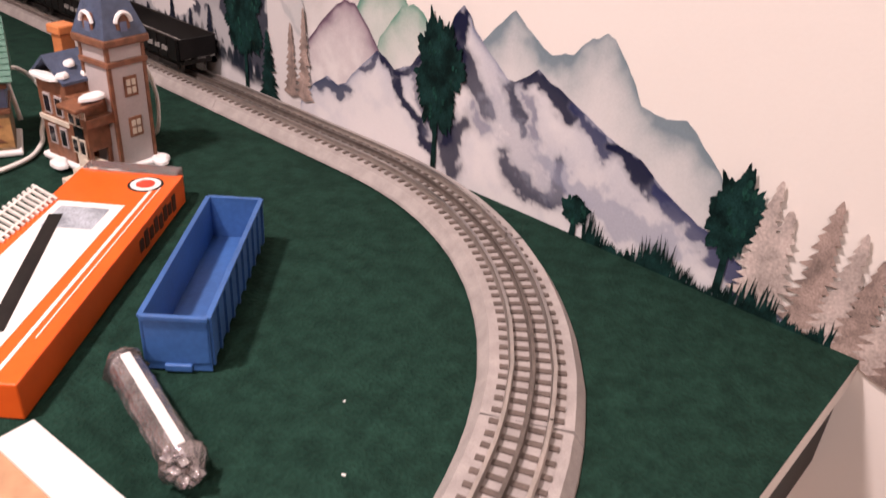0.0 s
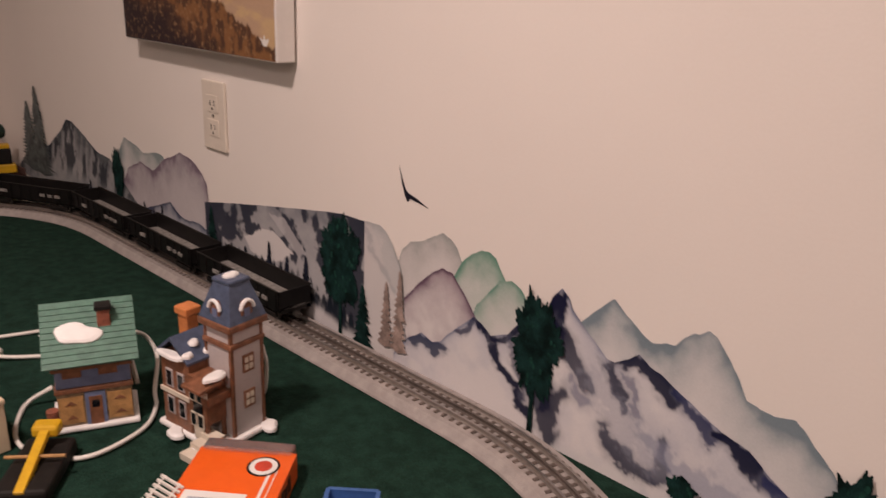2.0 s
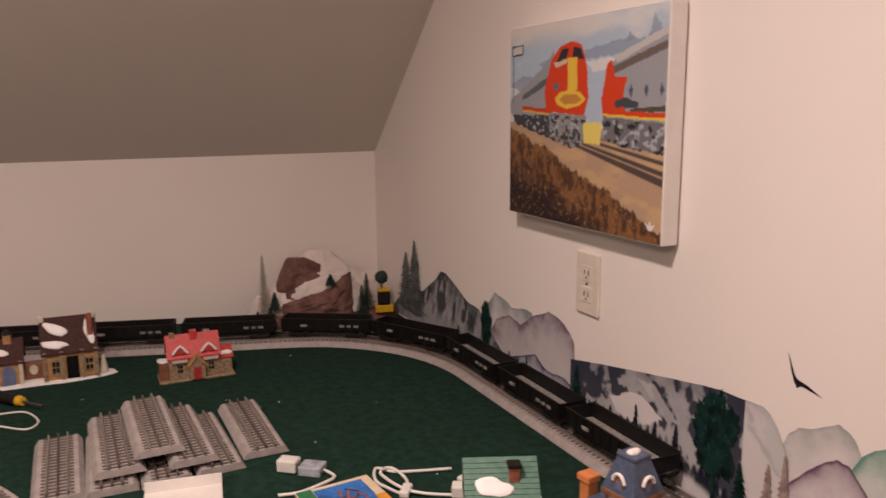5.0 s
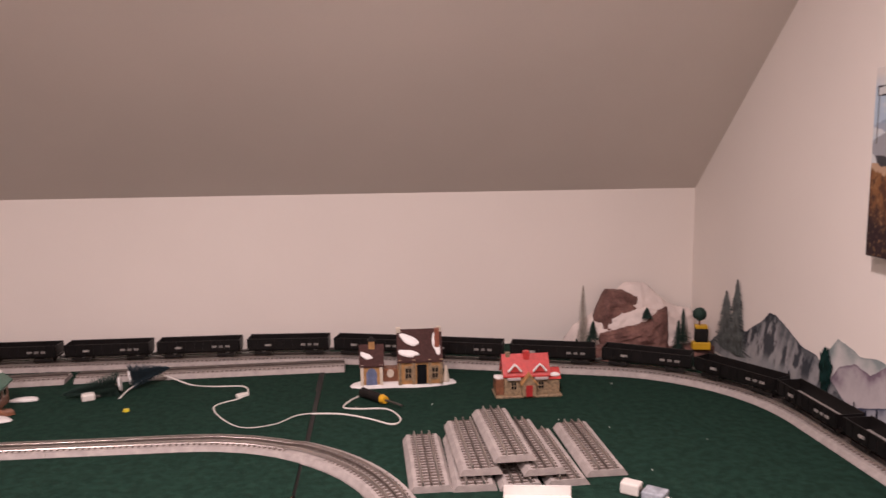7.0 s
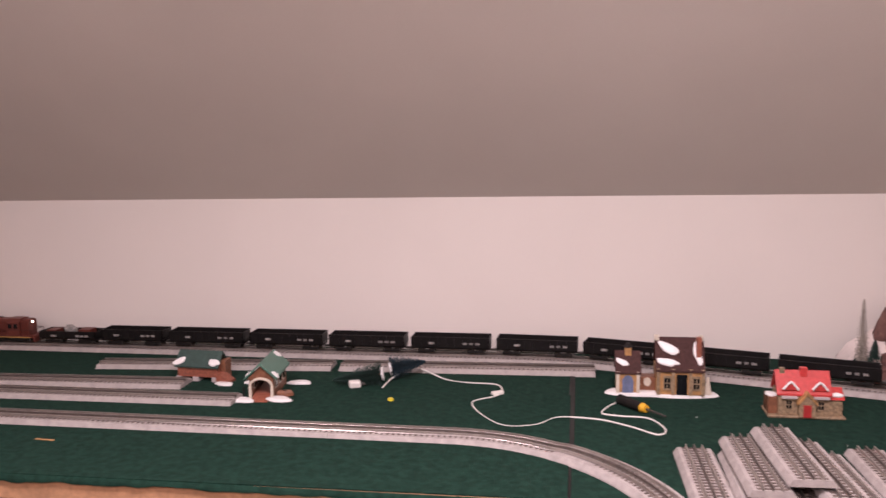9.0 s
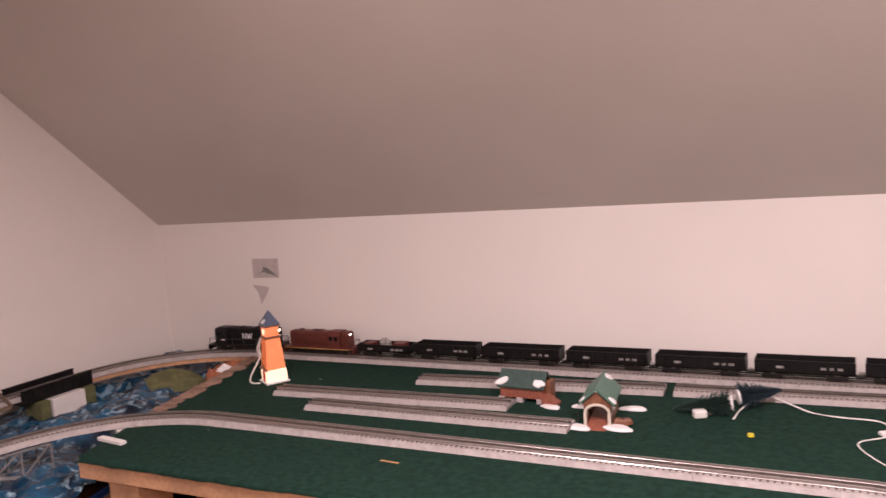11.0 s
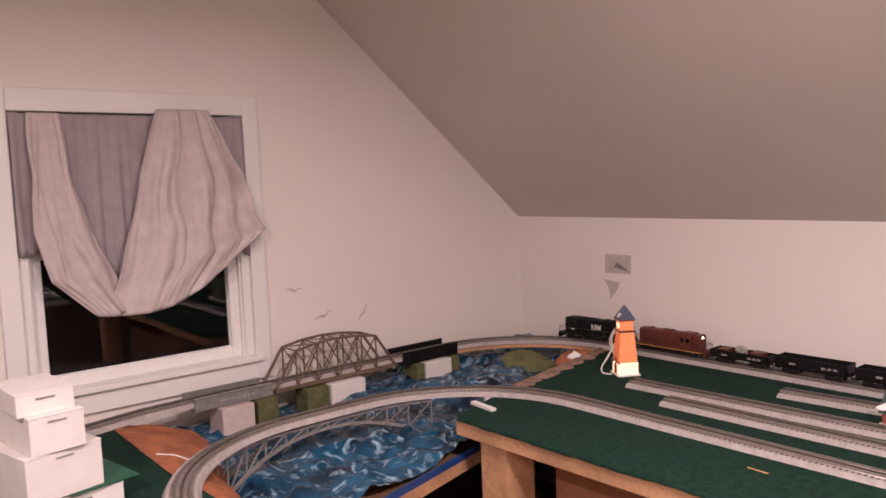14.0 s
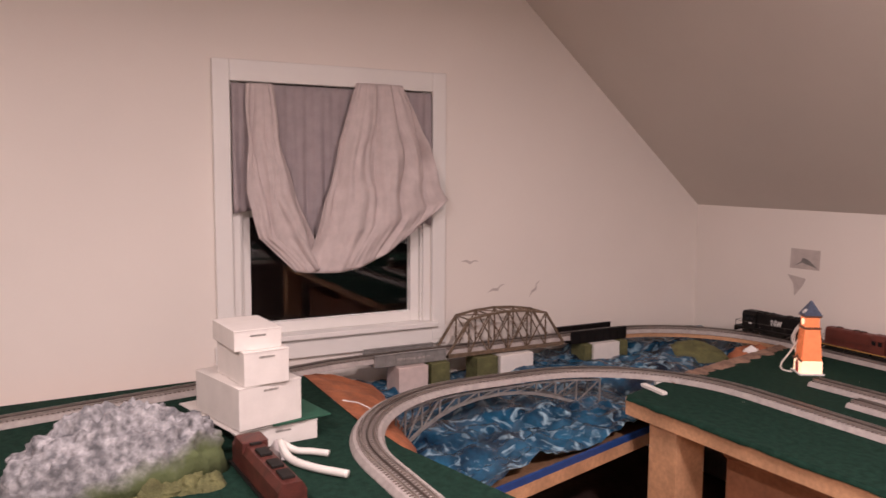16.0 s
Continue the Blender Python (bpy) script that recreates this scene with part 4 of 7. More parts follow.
    col = blend(col, (0.46, 0.48, 0.50), 0.8 * ease(speck(u, v, 60, 69, 2), 0.58, 0.72) * inside(wu, wv, [(0.12, 0.53), (0.34, 0.54), (0.55, 0.53), (0.54, 0.41), (0.33, 0.43), (0.12, 0.48)]))
    # the near train
    col = dab((0.74, 0.62, 0.16), [(0.545, 0.505), (0.66, 0.51), (0.655, 0.405), (0.55, 0.41)])
    col = dab((0.31, 0.32, 0.345), [(0.665, 0.53), (1, 0.50), (1, 0.90), (0.86, 0.84), (0.74, 0.795), (0.69, 0.77)])
    col = dab((0.50, 0.49, 0.48), [(0.72, 0.80), (1, 0.905), (1, 0.875), (0.74, 0.775)])
    col = dab((0.15, 0.12, 0.11), [(0.70, 0.755), (1, 0.85), (1, 0.815), (0.70, 0.72)])
    col = dab(red, [(0.665, 0.53), (0.80, 0.545), (0.78, 0.63), (0.80, 0.71), (0.73, 0.715), (0.71, 0.79), (0.685, 0.775), (0.672, 0.70), (0.655, 0.62)])
    col = dab((0.06, 0.07, 0.08), [(0.73, 0.605), (0.78, 0.622), (0.86, 0.60), (0.86, 0.575), (0.74, 0.578)])
    for x in (0.81, 0.89, 0.965):
        col = dab((0.07, 0.10, 0.15), [(x, 0.65), (x + 0.012, 0.68), (x + 0.024, 0.65), (x + 0.012, 0.615)])
    col = dab((0.09, 0.075, 0.06), [(0.82, 0.57), (1, 0.585), (1, 0.56), (0.82, 0.555)])
    col = dab(red, [(0.66, 0.57), (1, 0.552), (1, 0.53), (0.66, 0.545)])
    col = dab((0.72, 0.50, 0.08), [(0.66, 0.548), (1, 0.532), (1, 0.522), (0.66, 0.536)])
    col = dab((0.16, 0.16, 0.17), [(0.665, 0.532), (1, 0.515), (1, 0.385), (0.80, 0.40), (0.665, 0.43)], 1, 3)
    col = blend(col, (0.42, 0.44, 0.47), 0.85 * ease(speck(u, v, 45, 67, 2), 0.52, 0.66) * inside(wu, wv, [(0.67, 0.52), (1, 0.51), (1, 0.39), (0.80, 0.41), (0.67, 0.44)]))
    col = blend(col, (0.03, 0.03, 0.035), ease(speck(u, v, 45, 68, 2), 0.56, 0.68) * inside(wu, wv, [(0.67, 0.52), (1, 0.51), (1, 0.38), (0.80, 0.395), (0.67, 0.43)]))
    # sign, weeds and the bright corner mark
    col = dab((0.03, 0.03, 0.03), [(0.015, 0.905), (0.105, 0.91), (0.105, 0.855), (0.015, 0.85)], 1, 0)
    col = dab((0.55, 0.56, 0.56), [(0.02, 0.898), (0.097, 0.903), (0.097, 0.863), (0.02, 0.858)], 1, 0)
    col = dab((0.08, 0.07, 0.06), [(0.02, 0.85), (0.03, 0.85), (0.03, 0.60), (0.02, 0.60)], 0.8, 0)
    tuft = 0.055 * speck(u, u * 0, 55, 71, 3) + 0.03 * np.abs(speck(u, u * 0, 150, 72, 2) - 0.4)
    crest = np.interp(u[0], [0, 0.1, 0.3, 0.5, 0.7, 0.85, 1.0], [0.475, 0.43, 0.37, 0.26, 0.20, 0.12, 0.045])[None, :] + tuft - 0.03
    field = ease(crest - v, -0.004, 0.008)
    weeds = blend(np.broadcast_to(np.array((0.22, 0.105, 0.045)), col.shape).copy(), (0.085, 0.042, 0.026), ease(speck(u * 1.6, v * 0.8, 24, 73), 0.40, 0.62))
    weeds = blend(weeds, (0.030, 0.018, 0.020), ease(crest - v + 0.16 * (speck(u, v, 12, 74) - 0.5), 0.10, 0.30))
    weeds = blend(weeds, (0.34, 0.20, 0.10), 0.7 * ease(speck(u * 2, v, 70, 75, 2), 0.66, 0.80))
    col = col + (weeds - col) * field[..., None]
    col = dab((0.70, 0.68, 0.64), [(0.92, 0.085), (0.935, 0.055), (0.955, 0.05), (0.97, 0.085), (0.95, 0.075), (0.945, 0.10), (0.937, 0.075)], 1, 0)
    A, B = PY1 - 0.002 - u * (PY1 - PY0 - 0.004), PZ0 + 0.002 + v * (PZ1 - PZ0 - 0.004)
    return colour_grid("picture", A, B, 0.0326, col, PAINTED, art)


tagged(train_picture(), "painted red and silver trains over brown weeds")

# ---- the window ----
GLASS = bpy.data.materials.new("window_glass")
GLASS.use_nodes = True
gb = GLASS.node_tree.nodes["Principled BSDF"]
gb.inputs["Base Color"].default_value, gb.inputs["Roughness"].default_value, gb.inputs["Transmission Weight"].default_value = (0.9, 0.92, 0.92, 1), 0.02, 1.0
NIGHT = mat("night_outside", (0.012, 0.010, 0.010), 0.9)
win = thing("window_1", "white double-hung window, dark night outside", "window", Matrix.Translation((W, 0, 0)), kind="structure")
fr = part("casing", box(0.0, 0.016, WY0 - 0.052, WY0, WZ0 - 0.06, WZ1 + 0.065, 0.003), TRIM, win)
part("casing", box(0.0, 0.016, WY1, WY1 + 0.052, WZ0 - 0.06, WZ1 + 0.065, 0.003), TRIM, win)
part("casing", box(0.0, 0.017, WY0, WY1, WZ1, WZ1 + 0.065, 0.003), TRIM, win)
part("sill", box(-0.10, 0.030, WY0 - 0.02, WY1 + 0.02, WZ0 - 0.012, WZ0 + 0.006, 0.003), TRIM, win)
part("apron", box(0.0, 0.014, WY0 - 0.06, WY1 + 0.06, WZ0 - 0.075, WZ0 - 0.013, 0.003), TRIM, win)
for y0, y1 in ((WY0, WY0 + 0.028), (WY1 - 0.028, WY1)):
    part("jamb", box(-0.12, -0.002, y0, y1, WZ0 + 0.006, WZ1, 0.002), TRIM, win)
    part("jamb_bead", box(-0.030, -0.012, y0 - 0.006 if y0 > 1 else y1, y0 if y0 > 1 else y1 + 0.006, WZ0 + 0.006, WZ1, 0.001), TRIM, win)
for z0, z1, x0 in ((WZ0 + 0.006, 1.40, -0.06), (1.375, WZ1 - 0.002, -0.092)):
    ya, yb = WY0 + 0.028, WY1 - 0.028
    sash = part("sash", box(x0, x0 + 0.03, ya, ya + 0.036, z0, z1, 0.002), TRIM, win)
    part("stile", box(x0, x0 + 0.03, yb - 0.036, yb, z0, z1, 0.002), TRIM, sash)
    part("rail", box(x0, x0 + 0.03, ya + 0.036, yb - 0.036, z0, z0 + 0.036, 0.002), TRIM, sash)
    part("rail", box(x0, x0 + 0.03, ya + 0.036, yb - 0.036, z1 - 0.03, z1, 0.002), TRIM, sash)
    pane = part("pane", box(x0 + 0.012, x0 + 0.016, ya + 0.034, yb - 0.034, z0 + 0.034, z1 - 0.028), GLASS, sash)
    pane.visible_shadow = False
structure("backdrop", box(W - 0.9, W - 0.88, -1.0, 3.4, 0.2, 2.6), NIGHT, "plain dark night beyond the window")

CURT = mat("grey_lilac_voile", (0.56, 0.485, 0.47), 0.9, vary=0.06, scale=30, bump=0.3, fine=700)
# darker copy of CURT: shade behind the swags is put into its colour
CURT2 = mat("shaded_voile", (0.36, 0.31, 0.32), 0.9, vary=0.06, scale=30, bump=0.3, fine=700)
cur = thing("curtain", "crumpled lilac-grey voile curtain hitched up over the window", "curtain", Matrix.Translation((W, 0, 0)))
part("rod", cyl(0.006, 0.006, WY1 - WY0 - 0.004, 12, pose(-0.010, WY0 + 0.002, WZ1 - 0.012, -90)), TRIM, cur)


def cloth(fn, nu, nv):
    b = bmesh.new()
    g = [[b.verts.new(fn(i / nu, j / nv)) for i in range(nu + 1)] for j in range(nv + 1)]
    for r0, r1 in zip(g, g[1:]):
        for i in range(nu):
            b.faces.new((r0[i], r0[i + 1], r1[i + 1], r1[i]))
    return b


def back_panel(u, v):
    y = WY0 + 0.004 + u * (WY1 - WY0 - 0.008)
    bottom = 1.385 - 0.05 * max(0, u - 0.85) / 0.15 + 0.008 * math.sin(u * 17) - 0.125 * math.exp(-((u - 0.34) / 0.10) ** 2)
    z = WZ1 - 0.006 - v * (WZ1 - 0.006 - bottom)
    x = 0.012 + (0.006 * math.sin(u * 62 + 2 * math.sin(v * 3)) + 0.004 * math.sin(u * 141)) * (0.35 + 0.65 * v)
    return x, y, z


def edge(pts, v):
    k = v * (len(pts) - 1)
    i = min(len(pts) - 2, int(k))
    f = k - i
    f = f * f * (3 - 2 * f) * 0.4 + f * 0.6
    return pts[i][0] + (pts[i + 1][0] - pts[i][0]) * f, pts[i][1] + (pts[i + 1][1] - pts[i][1]) * f


def lobe(left, right, folds, sag, lift, seed):
    def fn(u, v):
        (ya, za), (yb, zb) = edge(left, v), edge(right, v)
        y, z = ya + (yb - ya) * u, za + (zb - za) * u - sag * math.sin(math.pi * u) * v ** 3
        fold = 0.034 * (abs(math.sin(u * folds * 0.5 + 0.9 * v + seed + 0.9 * math.sin(u * 4 + 2 * v + seed))) ** 0.7 - 0.5) * (0.45 + 0.55 * math.sin(math.pi * min(1, v * 1.15))) + 0.008 * noise.noise((u * folds * 0.9, v * 2.2, seed + 7))
        roll = 0.030 * math.sin(min(1, v) * math.pi * 0.9) + 0.018 * math.sin(math.pi * u)
        rumple = 0.016 * noise.noise((u * 4 + seed, v * 3.2, seed)) + 0.008 * noise.noise((u * 9, v * 8, seed + 4))
        return lift + roll * (0.4 + 0.6 * v) + fold * (0.5 + 0.5 * math.sin(v * 2.8)) + rumple * min(1, v * 4), WY0 + y * (WY1 - WY0) + 0.03 * noise.noise((u * 3, v * 4 + seed, 2)) * v * (1 - v) * 3, z
    return fn


LEFT_LOBE = lobe([(0.07, 1.783), (0.055, 1.62), (0.055, 1.45), (0.10, 1.31), (0.27, 1.20)], [(0.19, 1.783), (0.215, 1.62), (0.27, 1.45), (0.345, 1.32), (0.42, 1.215)], 12, 0.012, 0.022, 0.5)
RIGHT_LOBE = lobe([(0.58, 1.800), (0.49, 1.62), (0.43, 1.46), (0.37, 1.32), (0.31, 1.195)], [(0.82, 1.800), (0.92, 1.64), (0.985, 1.52), (1.045, 1.42), (0.90, 1.335)], 22, 0.055, 0.036, 2.0)


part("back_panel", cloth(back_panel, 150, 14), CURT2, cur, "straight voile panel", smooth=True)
part("swag", cloth(LEFT_LOBE, 70, 40), CURT, cur, "hitched-up hanging fold", smooth=True)
part("swag", cloth(RIGHT_LOBE, 130, 40), CURT, cur, "hitched-up hanging fold", smooth=True)
for o in cur.children:
    if o.name.startswith(("back_panel", "swag")):
        md = o.modifiers.new("thickness", "SOLIDIFY")
        md.thickness = 0.0012


# ---- ceramic village houses ----
BRICK = mat("painted_red_brick", (0.26, 0.085, 0.05), 0.5, vary=0.25, scale=160, bump=0.4)
BROWNW = mat("brown_glaze", (0.20, 0.085, 0.045), 0.4, vary=0.25, scale=120, bump=0.3)
GREYW = mat("pale_grey_glaze", (0.46, 0.41, 0.40), 0.4, vary=0.06, scale=40)
OCHRE = mat("ochre_glaze", (0.42, 0.23, 0.09), 0.45, vary=0.2, scale=90)
BLUEROOF = mat("slate_blue_glaze", (0.065, 0.085, 0.14), 0.35, vary=0.2, scale=120, bump=0.4)
GREENROOF = mat("green_glaze", (0.075, 0.17, 0.125), 0.4, vary=0.15, scale=110, bump=0.3)
DKGREEN = mat("dark_green_glaze", (0.03, 0.06, 0.05), 0.4, vary=0.2, scale=110, bump=0.3)
BLUEW = mat("dusty_blue_glaze", (0.14, 0.17, 0.28), 0.45, vary=0.15, scale=80)
BROWNROOF = mat("chocolate_glaze", (0.060, 0.028, 0.025), 0.75, vary=0.2, scale=120, bump=0.3, spec=0.2)
REDROOF = mat("bright_red_glaze", (0.48, 0.045, 0.04), 0.4, vary=0.15, scale=120, bump=0.3)
STONE = mat("tan_stone_glaze", (0.28, 0.20, 0.12), 0.5, vary=0.35, scale=150, bump=0.4)
ORANGE = mat("orange_terracotta", (0.55, 0.19, 0.06), 0.5, vary=0.12, scale=60)
DOORRED = mat("red_door_glaze", (0.38, 0.03, 0.03), 0.4)
CREAM = mat("cream_glaze", (0.62, 0.55, 0.45), 0.45, vary=0.08, scale=60)


def patch(rx, ry, h=0.002, n=20, seed=0, m=None):
    """A soft-edged irregular blob lying in the xy plane."""
    b = bmesh.new()
    rnd = random.Random(seed)
    ph = [rnd.uniform(0, 6.28) for _ in range(3)]
    def ring(k, z):
        o = []
        for i in range(n):
            a = 6.2832 * i / n
            r = k * (1 + 0.16 * math.sin(2 * a + ph[0]) + 0.09 * math.sin(3 * a + ph[1]) + 0.05 * math.sin(5 * a + ph[2]))
            o.append(b.verts.new((rx * r * math.cos(a), ry * r * math.sin(a), z)))
        return o
    rings = [ring(1.0, 0), ring(0.96, h * 0.6), ring(0.7, h)]
    for r0, r1 in zip(rings, rings[1:]):
        for i in range(n):
            b.faces.new((r0[i], r0[(i + 1) % n], r1[(i + 1) % n], r1[i]))
    b.faces.new(rings[-1])
    b.faces.new(rings[0][::-1])
    if m is not None:
        b.transform(m)
    return b


def gable(x0, x1, y0, y1, z, rise, over=0.004, thick=0.003):
    """A gable roof with its ridge along x."""
    ym = (y0 + y1) / 2
    k = rise / ((y1 - y0) / 2)
    o = [(y0 - over, z - over * k), (ym, z + rise), (y1 + over, z - over * k), (y1 + over, z - over * k + thick), (ym, z + rise + thick * 1.4), (y0 - over, z - over * k + thick)]
    return prism(o, x1 - x0 + 2 * over, Matrix(((0, 1, 0, x0 - over), (1, 0, 0, 0), (0, 0, 1, 0), (0, 0, 0, 1))))


def shingles(parent, x0, x1, y0, y1, z0, z1, rows, material):
    """Courses of roof shingle from an eave at (y0, z0) up to (y1, z1)."""
    ang = math.atan2(z1 - z0, y1 - y0)
    ln = math.hypot(z1 - z0, y1 - y0)
    for i in range(rows):
        s = i * ln / rows
        b = box(x0, x1, 0, ln / rows * 1.15, 0, 0.0026, m=Matrix.Translation((0, y0 + s * math.cos(ang), z0 + s * math.sin(ang))) @ Matrix.Rotation(ang - 0.16, 4, "X"))
        part("shingle_course", b, material, parent)


def win4(parent, x, z, w, h, y, material=None, pane=None, face="-y"):
    """A small cross-barred window on a wall that faces -y."""
    f = part("window", box(x - w / 2, x + w / 2, y - 0.0016, y, z - h / 2, z + h / 2, 0.0003), material or BROWNW, parent)
    for i in (-1, 1):
        for j in (-1, 1):
            part("pane", box(x + i * w * 0.2 - w * 0.15, x + i * w * 0.2 + w * 0.15, y - 0.0021, y - 0.0014, z + j * h * 0.2 - h * 0.15, z + j * h * 0.2 + h * 0.15), pane or CREAM, f)


def house(label, x, y, rz):
    return thing("ceramic_house", label, "model house", pose(x, y, tz(x, y), 0, 0, rz), "village houses")


# tall house with a mansard tower
h = house("brown ceramic tower house with slate-blue snowy roofs", -0.262, 1.118, 9)
part("base", box(-0.043, 0.040, -0.048, 0.060, 0, 0.008, 0.003), SNOW, h)
part("steps", prism([(-0.052, 0.0), (-0.010, 0.0), (-0.010, 0.020), (-0.024, 0.020), (-0.024, 0.014), (-0.038, 0.014), (-0.038, 0.008), (-0.052, 0.008)], 0.026, Matrix.Translation((-0.02, -0.045, 0))), CREAM, h)
tw = part("tower", box(-0.014, 0.030, -0.042, 0.0, 0.008, 0.142, 0.001), GREYW, h)
for xx in (-0.0145, 0.0285):
    for yy in (-0.0425, -0.0015):
        part("corner_post", box(xx - 0.001, xx + 0.003, yy - 0.0006, yy + 0.003, 0.008, 0.142), BROWNW, tw)
for z in (0.050, 0.095):
    win4(tw, 0.009, z, 0.016, 0.022, -0.042)
part("cornice", box(-0.017, 0.033, -0.045, 0.003, 0.118, 0.124, 0.001), BROWNW, tw)
part("cornice", box(-0.020, 0.036, -0.048, 0.006, 0.139, 0.148, 0.002), BROWNW, tw)
b = bmesh.new()
bmesh.ops.create_cone(b, cap_ends=True, segments=4, radius1=0.037, radius2=0.019, depth=0.042)
b.transform(Matrix.Translation((0.008, -0.021, 0.169)) @ Matrix.Rotation(math.pi / 4, 4, "Z"))
mr = part("mansard", b, BLUEROOF, h, "slate-blue mansard with dormers")
part("mansard_cap", box(-0.007, 0.023, -0.036, -0.006, 0.189, 0.194, 0.0015), BLUEROOF, mr)
part("snow_cap", patch(0.009, 0.007, 0.005, seed=4, m=pose(0.008, -0.021, 0.193)), SNOW, mr)
for m in (pose(0.008, -0.045, 0.150), pose(-0.016, -0.021, 0.150, 0, 0, -90)):
    d = prism([(-0.008, 0), (0.008, 0), (0.008, 0.014), (0.004, 0.020), (0, 0.0215), (-0.004, 0.020), (-0.008, 0.014)], 0.012, m)
    dm = part("dormer", d, BROWNW, mr)
    part("dormer_pane", box(-0.004, 0.004, -0.0008, 0.0002, 0.003, 0.013, m=m), BLUEW, dm)
    b = bmesh.new()
    sweep([m @ Vector((0.0095 * math.cos(a), -0.001, 0.010 + 0.0125 * math.sin(a))) for a in np.linspace(0.2, 2.94, 12)], circle(0.0022, 6), bm=b)
    part("dormer_snow", b, SNOW, dm)
bd = part("body", box(-0.040, 0.026, 0.0, 0.050, 0.008, 0.100, 0.001), BROWNW, h)
wing = part("wing", box(-0.042, -0.014, -0.030, 0.0, 0.030, 0.086, 0.001), BROWNW, h)
part("porch_post", box(-0.041, -0.037, -0.029, -0.025, 0.008, 0.031), BROWNW, wing)
part("porch_post", box(-0.019, -0.015, -0.029, -0.025, 0.008, 0.031), BROWNW, wing)
part("balcony", box(-0.047, -0.014, -0.040, -0.028, 0.060, 0.070, 0.001), BROWNW, wing)
part("awning", box(-0.050, -0.016, -0.042, -0.010, 0.085, 0.090, 0.0015, m=pose(0, 0, 0, 0, -6, 0)), BROWNW, wing)
part("snow_ledge", patch(0.018, 0.007, 0.005, seed=6, m=pose(-0.033, -0.036, 0.090)), SNOW, wing)
for z in (0.018, 0.048, 0.076):
    part("window", box(-0.0427, -0.0417, -0.024, -0.008, z - 0.009, z + 0.009), CREAM if z < 0.03 else DARKGLASS, wing)
rf = part("roof", gable(-0.040, 0.026, 0.0, 0.050, 0.100, 0.020), BLUEROOF, h)
for x, y, z, s in ((-0.037, 0.004, 0.1035, 1), (-0.022, 0.012, 0.112, 2), (-0.010, 0.002, 0.102, 3)):
    part("snow_patch", patch(0.007, 0.006, 0.005, seed=s, m=pose(x, y, z)), SNOW, rf)
part("side_turret", cyl(0.012, 0.012, 0.098, 8, pose(0.034, 0.006, 0.008)), BROWNW, h)
part("turret_roof", cyl(0.016, 0.002, 0.024, 8, pose(0.034, 0.006, 0.106)), BLUEROOF, h)
ch = part("chimney", box(-0.016, 0.000, 0.030, 0.046, 0.100, 0.146, 0.001), ORANGE, h, "orange chimney pot")
part("chimney_cap", box(-0.019, 0.003, 0.027, 0.049, 0.138, 0.148, 0.002), ORANGE, ch)
for z in (0.034, 0.066):
    for y in (-0.021, -0.009):
        f_ = part("window_frame", box(-0.0436, -0.0424, y - 0.005, y + 0.005, z - 0.009, z + 0.009), CREAM, wing)
        part("window_pane", box(-0.0441, -0.0435, y - 0.0035, y + 0.0035, z - 0.007, z + 0.007), DARKGLASS, f_)
for k in range(7):
    part("baluster", box(-0.0475, -0.0465, -0.039 + k * 0.0018 * 2, -0.038 + k * 0.0018 * 2, 0.070, 0.078), CREAM, wing)
for y in (0.014, 0.034):
    for z in (0.035, 0.070):
        f_ = part("window_frame", box(-0.0416, -0.0398, y - 0.006, y + 0.006, z - 0.011, z + 0.011), GREYW, bd)
        part("window_pane", box(-0.0421, -0.0414, y - 0.0042, y + 0.0042, z - 0.009, z + 0.009), DARKGLASS, f_)
part("band_course", box(-0.0425, -0.0395, -0.001, 0.051, 0.050, 0.055), CREAM, bd)
part("snow_ledge", patch(0.006, 0.026, 0.005, seed=16, m=pose(-0.043, 0.026, 0.100)), SNOW, bd)
for k, (x, y) in enumerate(((-0.050, -0.03), (-0.048, 0.02), (0.03, -0.050))):
    part("snow_drift", patch(0.010, 0.013, 0.006, seed=30 + k, m=pose(x, y, 0.004)), SNOW, h)

# shop with a green shingle roof
h = house("ceramic shop house with green shingle roof and blue trim", -0.357, 1.238, -22)
part("base", box(-0.048, 0.046, -0.034, 0.040, 0, 0.006, 0.002), SNOW, h)
part("ground_floor", box(-0.040, 0.040, -0.028, 0.034, 0.006, 0.050, 0.001), STONE, h)
for x in (-0.026, 0.026):
    p = part("shop_front", box(x - 0.013, x + 0.013, -0.0292, -0.028, 0.010, 0.044), OCHRE, h)
    for z in (0.018, 0.036):
        part("ornament", prism([(x - 0.006, z - 0.002), (x + 0.006, z - 0.002), (x, z + 0.003)], 0.0006, Matrix.Translation((0, -0.0299, 0))), BROWNW, p)
dr = part("door_frame", box(-0.011, 0.011, -0.0296, -0.028, 0.006, 0.048), BLUEW, h)
part("door", box(-0.007, 0.007, -0.0304, -0.0294, 0.006, 0.042), BROWNW, dr)
part("door_pane", box(-0.004, 0.004, -0.0308, -0.0302, 0.028, 0.037), DARKGLASS, dr)
part("string_course", box(-0.042, 0.042, -0.031, 0.036, 0.049, 0.055, 0.001), BROWNW, h)
up = part("upper_floor", box(-0.040, 0.040, -0.028, 0.034, 0.055, 0.078, 0.001), BLUEW, h)
for x in (-0.022, 0.016):
    part("window", box(x - 0.010, x + 0.010, -0.0292, -0.028, 0.068, 0.078), BROWNW, up)
part("eave_beam", box(-0.043, 0.043, -0.033, 0.038, 0.078, 0.084, 0.001), BROWNW, h)
